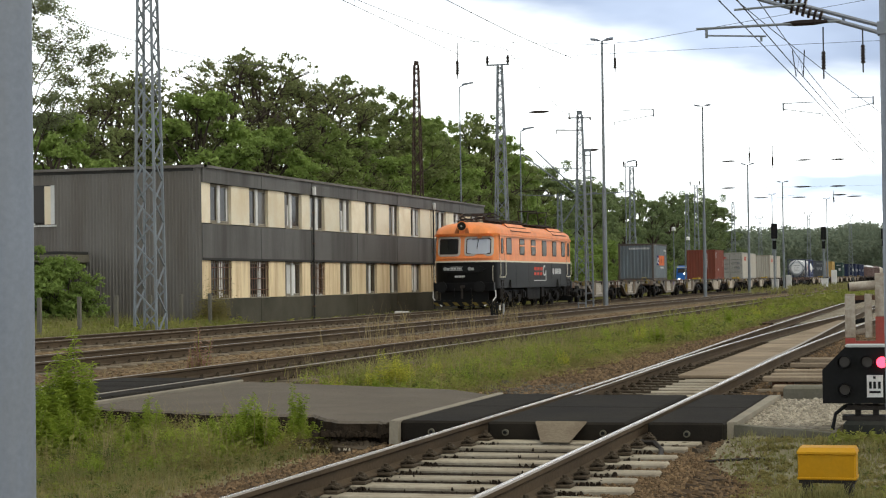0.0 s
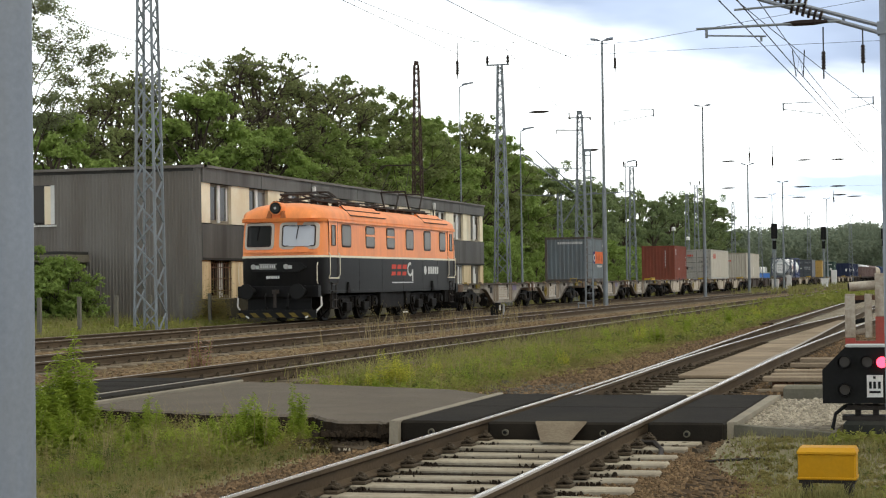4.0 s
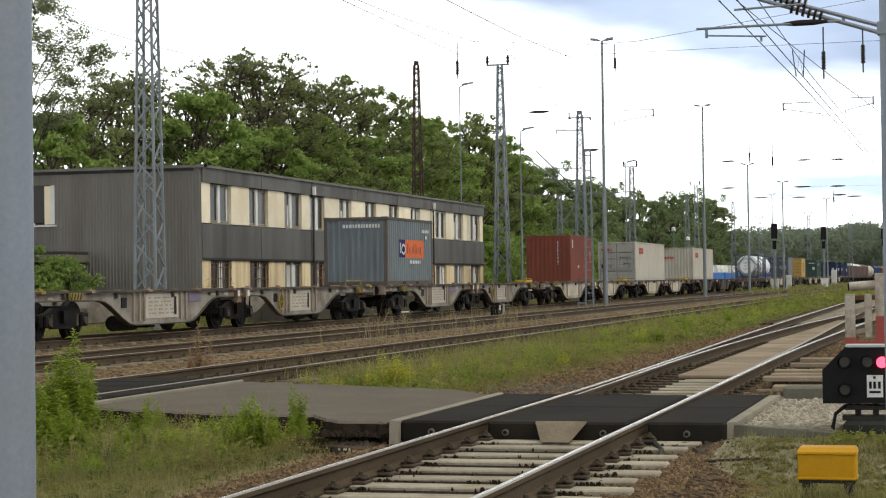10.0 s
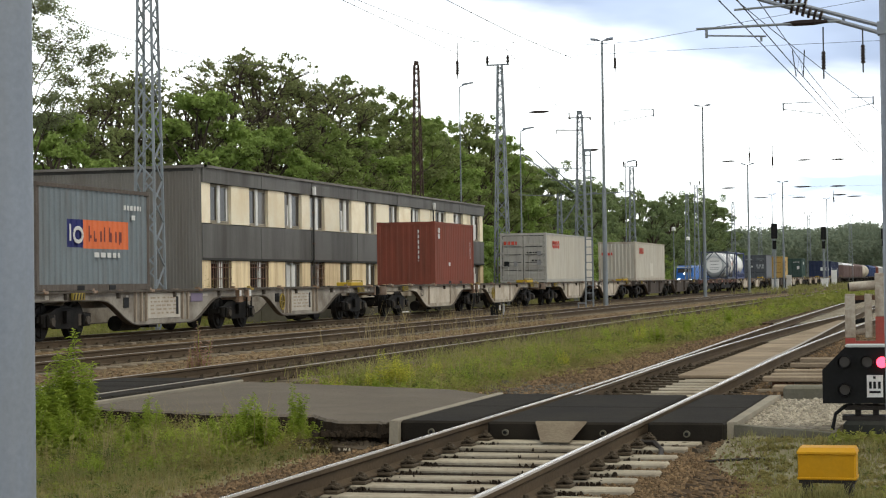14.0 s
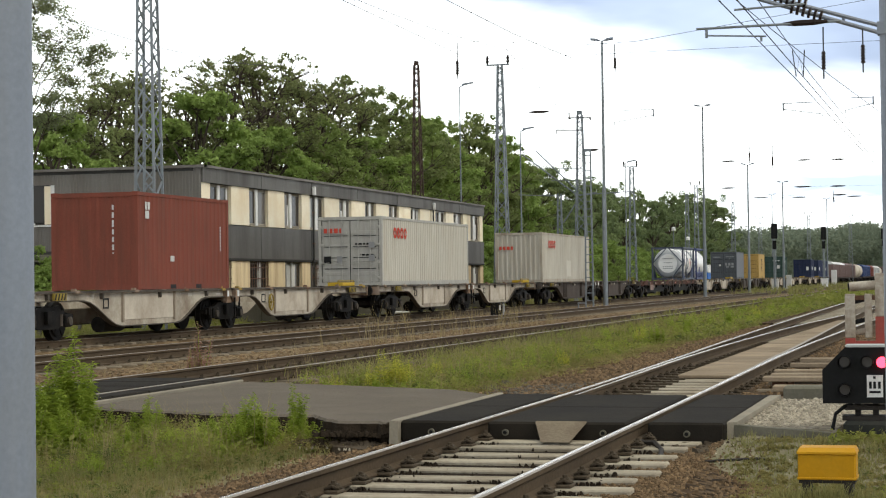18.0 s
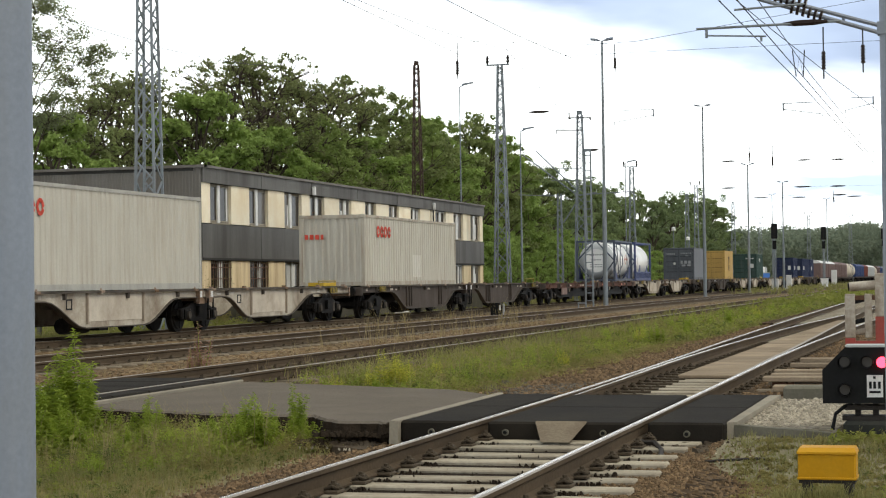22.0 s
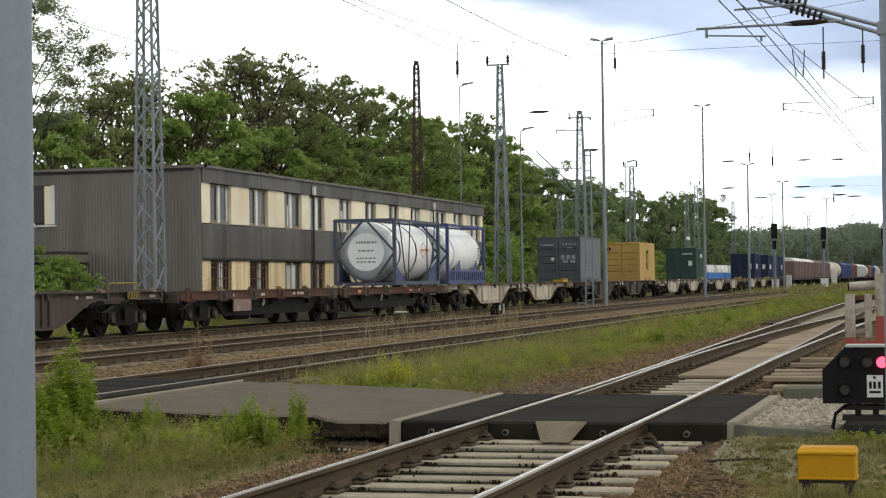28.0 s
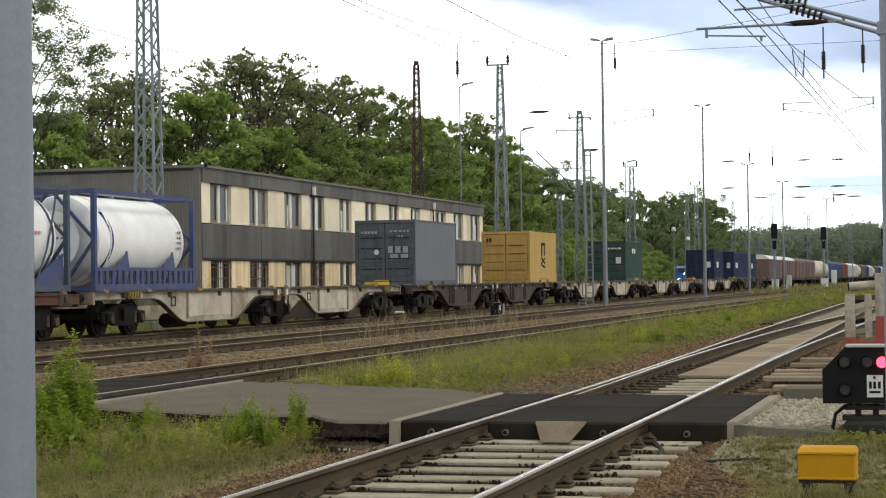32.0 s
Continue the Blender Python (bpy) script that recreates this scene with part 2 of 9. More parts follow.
M_YELLOW = mat("yellow_paint", (0.52, 0.26, 0.012), 0.5, 0, 0.1, 3, 40, 0.05, (0.4, 0.24, 0.03), 0.5, 2.0)
M_RED = mat("faded_red_paint", (0.36, 0.075, 0.06), 0.6, 0, 0.2, 3, 40, 0.1, (0.2, 0.09, 0.07), 0.5, 2.0)
M_LAMPRED = glow("red_signal_light", (1.0, 0.035, 0.075), 4.5)
M_HEADLIGHT = glow("white_headlight", (1.0, 0.98, 0.92), 4.0)
M_WIRE = mat("weathered_wire", (0.06, 0.06, 0.062), 0.6, 0.5, 0.1, 5, 30, 0)
M_INSUL = mat("brown_porcelain", (0.028, 0.02, 0.018), 0.3, 0, 0.1, 5, 30, 0)


def glassy(name, col, rough=0.08, spec=0.3):
    m = bpy.data.materials.new(name)
    m.use_nodes = True
    b = m.node_tree.nodes["Principled BSDF"]
    b.inputs["Base Color"].default_value = (*col, 1)
    b.inputs["Roughness"].default_value = rough
    b.inputs["Specular IOR Level"].default_value = spec
    return m


M_GLASS = glassy("dark_window_glass", (0.028, 0.024, 0.021), 0.2, 0.2)
M_GLASSGREY = glassy("grey_window_glass", (0.11, 0.10, 0.09), 0.25, 0.2)
M_DIRTYWHITE = mat("rust_stained_white_paint", (0.47, 0.42, 0.35), 0.75, 0, 0.2, 4, 40, 0.15, (0.17, 0.11, 0.07), 0.8, 4.0)
M_DULLYELLOW = mat("dull_yellow_paint", (0.30, 0.22, 0.045), 0.65, 0, 0.2, 3, 40, 0.05, (0.13, 0.095, 0.05), 0.6, 2.5)


# ---- mesh tools ----
class MB:
    """Collects vertices and faces of one mesh; box, tube, loft and the like append to it."""

    def __init__(self):
        self.v, self.f, self.s = [], [], []

    def add(self, verts, faces, slot=0):
        o = len(self.v)
        self.v += [tuple(p) for p in verts]
        self.f += [tuple(i + o for i in q) for q in faces]
        self.s += [slot] * len(faces)
        return self

    def box(self, x0, x1, y0, y1, z0, z1, slot=0, m=None, bevel=0.0):
        if bevel:
            b = bevel
            ring = [(x0 + b, y0), (x1 - b, y0), (x1, y0 + b), (x1, y1 - b), (x1 - b, y1), (x0 + b, y1), (x0, y1 - b), (x0, y0 + b)]
            inn = [(x0 + b, y0 + b), (x1 - b, y0 + b), (x1 - b, y0 + b), (x1 - b, y1 - b), (x1 - b, y1 - b), (x0 + b, y1 - b), (x0 + b, y1 - b), (x0 + b, y0 + b)]
            p = [(a, c, z0) for a, c in inn] + [(a, c, z0 + b) for a, c in ring] + [(a, c, z1 - b) for a, c in ring] + [(a, c, z1) for a, c in inn]
            q = [tuple(range(7, -1, -1)), tuple(range(24, 32))]
            for k in range(3):
                q += [(8 * k + i, 8 * k + (i + 1) % 8, 8 * k + 8 + (i + 1) % 8, 8 * k + 8 + i) for i in range(8)]
        else:
            p = [(x0, y0, z0), (x1, y0, z0), (x1, y1, z0), (x0, y1, z0), (x0, y0, z1), (x1, y0, z1), (x1, y1, z1), (x0, y1, z1)]
            q = [(0, 3, 2, 1), (4, 5, 6, 7), (0, 1, 5, 4), (1, 2, 6, 5), (2, 3, 7, 6), (3, 0, 4, 7)]
        if m is not None:
            p = [m @ Vector(a) for a in p]
        return self.add(p, q, slot)

    def tube(self, a, b, r, r2=None, n=8, slot=0, cap=True):
        a, b = Vector(a), Vector(b)
        r2 = r if r2 is None else r2
        d = (b - a).normalized()
        u = d.orthogonal().normalized()
        w = d.cross(u)
        p = []
        for c, rr in ((a, r), (b, r2)):
            p += [c + (u * math.cos(2 * math.pi * i / n) + w * math.sin(2 * math.pi * i / n)) * rr for i in range(n)]
        q = [(i, (i + 1) % n, n + (i + 1) % n, n + i) for i in range(n)]
        if cap:
            q += [tuple(range(n - 1, -1, -1)), tuple(range(n, 2 * n))]
        return self.add(p, q, slot)

    def path(self, pts, r, n=6, slot=0):
        """A bent rod of one piece through the points."""
        ps = [Vector(p) for p in pts]
        rings = []
        u = None
        for k, p in enumerate(ps):
            d = (ps[min(k + 1, len(ps) - 1)] - ps[max(k - 1, 0)]).normalized()
            u = d.orthogonal().normalized() if u is None else (u - d * u.dot(d)).normalized()
            w = d.cross(u)
            rings.append([p + (u * math.cos(2 * math.pi * i / n) + w * math.sin(2 * math.pi * i / n)) * r for i in range(n)])
        return self.loft(rings, slot=slot)

    def bar(self, a, b, w, h=None, slot=0):
        """A square bar from a to b."""
        a, b = Vector(a), Vector(b)
        h = w if h is None else h
        d = (b - a).normalized()
        up = Vector((0, 0, 1)) if abs(d.z) < 0.95 else Vector((1, 0, 0))
        u = d.cross(up).normalized()
        k = u.cross(d)
        p = [c + u * su * w / 2 + k * sk * h / 2 for c in (a, b) for su, sk in ((-1, -1), (1, -1), (1, 1), (-1, 1))]
        return self.add(p, [(0, 1, 5, 4), (1, 2, 6, 5), (2, 3, 7, 6), (3, 0, 4, 7), (3, 2, 1, 0), (4, 5, 6, 7)], slot)

    def prism(self, prof, a, b, axis="y", slot=0):
        """A closed profile drawn along an axis from a to b. prof: pairs (x,z) for y, (y,z) for x, (x,y) for z."""
        n = len(prof)
        if axis == "y":
            p = [(u, a, w) for u, w in prof] + [(u, b, w) for u, w in prof]
        elif axis == "x":
            p = [(a, u, w) for u, w in prof] + [(b, u, w) for u, w in prof]
        else:
            p = [(u, w, a) for u, w in prof] + [(u, w, b) for u, w in prof]
        q = [(i, (i + 1) % n, n + (i + 1) % n, n + i) for i in range(n)] + [tuple(range(n - 1, -1, -1)), tuple(range(n, 2 * n))]
        return self.add(p, q, slot)

    def loft(self, rings, close=True, caps=True, slot=0):
        n = len(rings[0])
        p = [c for r in rings for c in r]
        q = []
        for k in range(len(rings) - 1):
            for i in range(n if close else n - 1):
                j = (i + 1) % n
                q.append((k * n + i, k * n + j, k * n + n + j, k * n + n + i))
        if caps:
            q += [tuple(range(n - 1, -1, -1)), tuple(range((len(rings) - 1) * n, len(rings) * n))]
        return self.add(p, q, slot)

    def quad(self, a, b, c, d, slot=0):
        return self.add([a, b, c, d], [(0, 1, 2, 3)], slot)

    def mesh(self, name, mats, smooth=False):
        me = bpy.data.meshes.new(name)
        me.from_pydata(self.v, [], self.f)
        mats = mats if isinstance(mats, (list, tuple)) else [mats]
        for m in mats:
            me.materials.append(m)
        if len(mats) > 1:
            me.polygons.foreach_set("material_index", self.s)
        bm = bmesh.new()
        bm.from_mesh(me)
        bmesh.ops.recalc_face_normals(bm, faces=bm.faces)
        bm.to_mesh(me)
        bm.free()
        if smooth:
            me.polygons.foreach_set("use_smooth", [True] * len(me.polygons))
            me.set_sharp_from_angle(angle=radians(35))
        return me

    def raw(self, name, mats):
        """The same with no tidying, for very large meshes."""
        me = bpy.data.meshes.new(name)
        me.from_pydata(self.v, [], self.f)
        for m in mats if isinstance(mats, (list, tuple)) else [mats]:
            me.materials.append(m)
        return me


def part(name, mb, material, parent, label="", at=None, smooth=False):
    """Links a mesh (or a ready mesh) as one object under a thing or a part."""
    me = mb if isinstance(mb, bpy.types.Mesh) else mb.mesh(name, material, smooth)
    ob = new(name, me)
    ob.parent = parent
    if at is not None:
        ob.matrix_basis = at
    if label:
        ob["label"] = label
    return ob


def thing(name, label, category, at=None, group="", kind=""):
    ob = new(name)
    ob.empty_display_size = 0.2
    if at is not None:
        ob.matrix_basis = at
    return tagged(ob, label, category, group, kind)


def solid(name, mb, material, label, category, at=None, group="", kind="", smooth=False):
    """A thing of one mesh."""
    me = mb if isinstance(mb, bpy.types.Mesh) else mb.mesh(name, material, smooth)
    ob = new(name, me)
    if at is not None:
        ob.matrix_basis = at
    return tagged(ob, label, category, group, kind)


def structure(name, mb, material, label="", category="", smooth=False):
    return solid(name, mb, material, label, category, kind="structure", smooth=smooth)


# ---- ground ----
RA, RM, RB = 21.41, 15.85, 10.65  # track centre lines
g = MB()
xs = [-80, 0, 10, 20, 40, 80, 160, 320, 700, 1500, 4000]
ys = [-900, -200, -40, -8, 0, 1.4, 5.4, 8.4, 24, 30, 60, 140, 500, 1800]
for i in range(len(xs)):
    for j in range(len(ys)):
        g.v.append((xs[i], ys[j], -0.33))
for i in range(len(xs) - 1):
    for j in range(len(ys) - 1):
        k = i * len(ys) + j
        g.f.append((k, k + len(ys), k + len(ys) + 1, k + 1))
structure("ground", g.raw("ground", M_SOIL), M_SOIL, "dry soil with patchy low grass beside the tracks", "ground")

b = MB()
b.prism([(8.75, -0.34), (9.2, -0.215), (13.2, -0.215), (14.4, -0.2), (17.4, -0.2), (18.7, -0.27), (20.0, -0.21), (22.9, -0.21), (23.7, -0.34)], -30, 700, "x")
structure("ballast_bed_main", b, M_BALLAST, "brown stone ballast under the running tracks", "ballast")
b = MB()
b.prism([(1.5, -0.34), (1.95, -0.25), (2.2, -0.205), (4.85, -0.205), (5.05, -0.215), (5.75, -0.34)], -30, 20.3, "x")
b.prism([(1.0, -0.34), (1.5, -0.22), (2.1, -0.155), (2.66, -0.15), (2.72, -0.205), (4.85, -0.205), (5.1, -0.225), (6.9, -0.34)], 20.3, 60, "x")
b.prism([(-3.0, -0.34), (-2.0, -0.21), (6.2, -0.21), (7.2, -0.34)], 60, 200, "x")
structure("ballast_bed_siding", b, M_BALLASTDARK, "brown stone ballast under the siding with its points", "ballast")


def shoulder(keys):
    """Height of a bed at the distance y across, from (y, z) keys."""
    return lambda x, y: float(np.interp(y, [k[0] for k in keys], [k[1] for k in keys]))


NEAR_BED = shoulder([(1.0, -0.33), (1.5, -0.33), (1.95, -0.25), (2.2, -0.205), (4.85, -0.205), (5.05, -0.215), (5.75, -0.33), (6.5, -0.33)])
FAR_BED = shoulder([(0.5, -0.33), (1.0, -0.33), (1.5, -0.22), (2.1, -0.155), (2.66, -0.15), (2.72, -0.205), (4.85, -0.205), (5.1, -0.225), (6.9, -0.33)])


def lumps(name, material, x0, x1, y0, y1, z, count, size, seed, label):
    """Loose stones lying on a bed: irregular flat-bottomed lumps in one mesh."""
    rnd = random.Random(seed)
    m = MB()
    for _ in range(count):
        x, y = rnd.uniform(x0, x1), rnd.uniform(y0, y1)
        s = size * rnd.uniform(0.5, 1.3)
        zb = float(z(x, y)) if callable(z) else z
        a = rnd.uniform(0, 6.28)
        h = s * rnd.uniform(0.3, 0.62)
        n = 5
        base = [(x + s * math.cos(a + i * 1.2566) * rnd.uniform(0.6, 1), y + s * math.sin(a + i * 1.2566) * rnd.uniform(0.6, 1), zb - 0.02) for i in range(n)]
        tx, ty = rnd.uniform(-0.5, 0.5) * s, rnd.uniform(-0.5, 0.5) * s
        top = [(x + tx + (px - x) * 0.4, y + ty + (py - y) * 0.4, zb + h * rnd.uniform(0.45, 1)) for px, py, _ in base]
        m.add(base + top, [(i, (i + 1) % n, n + (i + 1) % n, n + i) for i in range(n)] + [tuple(range(n, 2 * n))])
    ob = new(name, m.raw(name, material))
    return tagged(ob, label, "gravel", kind="stuff")


M_STONE = mat("loose_ballast_stone", (0.18, 0.118, 0.065), 0.9, 0, 0.3, 2, 30, 0.2, (0.1, 0.075, 0.05), 0.5, 2.0, island=0.55)
M_OILDIRT = mat("oily_black_dirt", (0.022, 0.016, 0.011), 0.95, 0, 0.4, 3, 40, 0.6, (0.045, 0.034, 0.024), 0.6, 2.5, spec=0.05)
M_PATHDIRT = mat("grey_grit", (0.14, 0.122, 0.098), 0.95, 0, 0.3, 2, 30, 0.3, (0.075, 0.065, 0.052), 0.6, 2.0, island=0.4)
M_PALESTONE = mat("pale_loose_stone", (0.37, 0.325, 0.25), 0.9, 0, 0.2, 2, 30, 0.2, island=0.35)


# ---- tracks ----
RAIL = [(-0.036, -0.005), (-0.014, 0.0), (0.02, 0.0), (0.036, -0.005), (0.036, -0.035), (0.012, -0.05), (0.012, -0.125), (0.07, -0.15), (0.07, -0.165), (-0.07, -0.165), (-0.07, -0.15), (-0.012, -0.125), (-0.012, -0.05), (-0.036, -0.035)]


def rail_mesh(pts, top, name="rail", taper=0):
    """A flat-bottomed rail swept along points (x, y); its head is polished. taper: over so many points it thins out to a blade's tip."""
    m = MB()
    rings = []
    for i, (x, y) in enumerate(pts):
        a, c = pts[max(0, i - 1)], pts[min(len(pts) - 1, i + 1)]
        d = Vector((c[0] - a[0], c[1] - a[1], 0)).normalized()
        nrm = Vector((-d.y, d.x, 0))
        k = 0.3 + 0.7 * min(1.0, i / taper) if taper else 1.0
        rings.append([(x + nrm.x * u * k, y + nrm.y * u * k, w - 0.03 * (1 - k)) for u, w in RAIL])
    n = len(RAIL)
    m.loft(rings, caps=True)
    for k in range(len(pts) - 1):
        m.s[k * n] = m.s[k * n + 2] = 2
        m.s[k * n + 1] = 1
    return m.mesh(name, [M_RAILSIDE, top, M_RAILTOP2])


def curve_pts(keys, step):
    """Smooth points through (x, y) keys."""
    kx, ky = [k[0] for k in keys], [k[1] for k in keys]
    out, x = [], kx[0]
    d = [(ky[min(i + 1, len(ky) - 1)] - ky[max(i - 1, 0)]) / (kx[min(i + 1, len(kx) - 1)] - kx[max(i - 1, 0)]) for i in range(len(kx))]
    while x <= kx[-1] + 1e-6:
        i = max(j for j in range(len(kx) - 1) if kx[j] <= x + 1e-9)
        h = kx[i + 1] - kx[i]
        s = (x - kx[i]) / h
        out.append((x, (2 * s**3 - 3 * s**2 + 1) * ky[i] + (s**3 - 2 * s**2 + s) * h * d[i] + (-2 * s**3 + 3 * s**2) * ky[i + 1] + (s**3 - s**2) * h * d[i + 1]))
        x += step
    return out


SLP = MB().box(-0.115, 0.115, -1.25, 1.25, -0.14, 0.0, bevel=0.012).mesh("sleeper", M_SLEEPER)
SLP2 = MB().box(-0.13, 0.13, -1.25, 1.25, -0.12, 0.0, bevel=0.02).mesh("sleeper", M_SLEEPER2)
FAST = MB().box(-0.07, 0.07, -0.14, 0.14, 0, 0.022).box(-0.03, 0.03, -0.12, -0.07, 0.022, 0.045).box(-0.03, 0.03, 0.07, 0.12, 0.022, 0.045).tube((0, 0.095, 0.04), (0, 0.095, 0.062), 0.016, n=6).tube((0, -0.095, 0.04), (0, -0.095, 0.062), 0.016, n=6).mesh("rail_fastening", M_RAILSIDE)


CLIP = MB().box(-0.08, 0.08, -0.17, 0.17, 0, 0.024, bevel=0.006)
for s in (-1, 1):
    CLIP.path([(-0.055, s * 0.065, 0.03), (-0.06, s * 0.12, 0.055), (-0.03, s * 0.155, 0.035), (0.0, s * 0.13, 0.05), (0.03, s * 0.155, 0.035), (0.06, s * 0.12, 0.055), (0.055, s * 0.065, 0.03)], 0.013, n=6)
    CLIP.tube((0, s * 0.115, 0.02), (0, s * 0.115, 0.085), 0.019, n=6).box(-0.032, 0.032, s * 0.115 - 0.03, s * 0.115 + 0.03, 0.055, 0.066)
CLIP = CLIP.mesh("rail_fastening", M_CLUTTER)
FASTDARK = FAST.copy()
FASTDARK.materials[0] = M_CLUTTER


def straight_track(name, yc, label, top, x0, x1, near_sleepers, mesh, zs=-0.165):
    t = tagged(new(name), label, "railway track", kind="structure")
    for s in (-1, 1):
        part("rail", rail_mesh([(x0, yc + s * 0.7525), (60, yc + s * 0.7525), (x1, yc + s * 0.7525)], top), None, t)
    k, x = 0, near_sleepers[0]
    while x < near_sleepers[1]:
        part("sleeper", mesh, None, t, at=pose(x, yc, zs + random.uniform(-0.008, 0.008), 0, 0, random.uniform(-0.8, 0.8)))
        if x < near_sleepers[0] + 42:
            for s in (-1, 1):
                part("rail_fastening", FASTDARK, None, t, at=pose(x, yc + s * 0.7525, zs))
        x += 0.63
    far = MB()
    while x < 320:
        far.box(x - 0.13, x + 0.13, yc - 1.25, yc + 1.25, -0.3, zs)
        x += 0.63
    tagged(part("far_sleepers", far, mesh.materials[0], t), kind="stuff")
    return t


straight_track("track_main", RA, "main running track with rusty rails on dark sleepers", M_RAILTOP2, -20, 900, (34, 120), SLP2)
straight_track("track_middle", RM, "middle running track with worn rails and dark sleepers", M_RAILTOP, -20, 900, (26, 110), SLP2)
straight_track("track_loop", RB, "rusty loop track half overgrown with grass", M_RAILTOP2, -20, 500, (17, 100), SLP2)

siding = tagged(new("track_siding"), "siding with polished rails, pale sleepers and a set of points", "railway track", kind="structure")
part("rail", rail_mesh(curve_pts([(-6, 4.28), (16, 4.28), (22, 4.29), (29, 4.40), (39, 4.62), (54, 4.86), (78, 5.15), (130, 5.8)], 1.0), M_RAILTOP), None, siding)
part("rail", rail_mesh(curve_pts([(-6, 2.775), (16, 2.79), (23, 2.81), (32, 2.82), (42, 2.68), (57, 2.34), (78, 1.55), (110, 0.1)], 1.0), M_RAILTOP), None, siding)
part("switch_blade", rail_mesh(curve_pts([(20.4, 4.205), (23, 4.215), (26, 4.25), (30, 4.30), (37, 4.30), (48, 4.13), (57, 3.84), (78, 3.05), (110, 1.6)], 0.8), M_RAILTOP, "rail", 7), None, siding, "polished pointed switch rail")
part("switch_blade", rail_mesh(curve_pts([(21.5, 2.875), (28, 2.885), (33.5, 2.915), (40, 2.99), (51.5, 3.15), (78, 3.52), (130, 4.25)], 1.0), M_RAILTOP2, "rail", 8), None, siding, "dull pointed switch rail")
x = -5.4
while x < 58:
    if not 16.2 < x < 20.3:
        ext = 0.0 if x < 22 else min(1.0, (x - 22) / 25)
        part("sleeper", SLP, None, siding, at=pose(x + random.uniform(-0.02, 0.02), 3.5 - 0.1 * ext + random.uniform(-0.07, 0.07), -0.165 + random.uniform(-0.01, 0.004), 0, 0, random.uniform(-1.6, 1.6)))
        for yy in (4.28, 2.785):
            if x < 30:
                part("rail_fastening", CLIP, None, siding, at=pose(x, yy, -0.165))
    x += 0.6
CHAIR = MB().box(-0.05, 0.05, -0.3, 0.12, 0, 0.025).tube((0, -0.2, 0.025), (0, -0.2, 0.05), 0.02, n=6).mesh("slide_chair", M_CLUTTER)
for k in range(34):
    x1 = 20.7 + 0.6 * k
    part("slide_chair", CHAIR, None, siding, at=pose(x1, 4.08, -0.165))
    part("slide_chair", CHAIR, None, siding, at=pose(x1, 2.72, -0.165, 0, 0, 180))
far = MB()
while x < 150:
    far.box(x - 0.13, x + 0.13, 1.2 - (x - 57) * 0.035, 5.6 + (x - 57) * 0.01, -0.3, -0.165)
    x += 0.62
tagged(part("far_sleepers", far, M_SLEEPER, siding), kind="stuff")
# boards between the rails of the points
for k in range(16):
    x = 26.5 + 2.05 * k
    yl = 3.95 - max(0, x - 40) * 0.012
    yr = 2.93 + (x - 26) * 0.009
    m = MB().box(x, x + 2.0, yr + 0.14, yl, -0.17, -0.115, bevel=0.015)
    part("cover_board", m, M_BOARD, siding, "grey-brown cover board between the rails")

# ---- level crossing ----
M_MOSSY = mat("mossy_concrete", (0.17, 0.157, 0.122), 0.9, 0, 0.25, 2, 40, 0.25, (0.11, 0.105, 0.07), 0.7, 2.5)
M_WEDGE = mat("rust_stained_concrete", (0.21, 0.17, 0.12), 0.9, 0, 0.2, 2, 40, 0.25, (0.13, 0.095, 0.065), 0.7, 3.0)
crossing = tagged(new("crossing_deck"), "level crossing of black rubber panels with concrete edges", "level crossing", kind="structure")
for k in range(2):
    x0 = 16.3 + k * 1.97
    part("rubber_panel", MB().box(x0, x0 + 1.968, 4.36, 5.0, -0.2, 0.0, bevel=0.02), M_RUBBER, crossing)
    part("rubber_panel", MB().box(x0, x0 + 1.968, 2.9, 4.17, -0.2, -0.004, bevel=0.02), M_RUBBER, crossing)
    part("rubber_panel", MB().box(x0, x0 + 1.968, 2.02, 2.7, -0.2, 0.0, bevel=0.02), M_RUBBER, crossing)
part("deflector_plate", MB().loft([[(16.05, 3.36, -0.165), (16.05, 3.62, -0.165), (16.29, 3.72, -0.008), (16.29, 3.25, -0.008)], [(16.09, 3.36, -0.165), (16.09, 3.62, -0.165), (16.31, 3.72, 0.004), (16.31, 3.25, 0.004)]]), M_WEDGE, crossing, "pale concrete wedge against the panel's end")
for yy in (4.7, 4.0, 2.35, 3.1):
    m = MB().tube((16.27, yy, -0.1), (16.305, yy, -0.1), 0.03, n=14).tube((16.262, yy, -0.1), (16.272, yy, -0.1), 0.018, n=8, slot=1)
    part("tie_bolt", m, [M_MOSSY, M_BLACK], crossing, "round steel tie-rod end")
part("edge_kerb", MB().box(16.25, 20.3, 5.0, 5.075, -0.3, 0.012, bevel=0.012), M_CONCRETE, crossing, "pale concrete edge beam")
part("edge_kerb", MB().prism([(16.2, -0.33), (16.26, -0.33), (16.26, 0.0), (16.23, 0.0)], 5.0, 5.085, "y"), M_CONCRETE, crossing)
part("edge_kerb", MB().prism([(16.45, 2.015), (20.25, 2.015), (20.35, 1.9), (16.5, 1.93)], -0.3, -0.006, "z"), M_CONCRETE, crossing, "pale concrete edge beam")
path = MB()
edge = [(16.7, 5.16), (16.85, 5.8), (17.5, 6.3), (17.75, 7.6), (18.4, 9.3)]
rag, rr0 = [], random.Random(8)
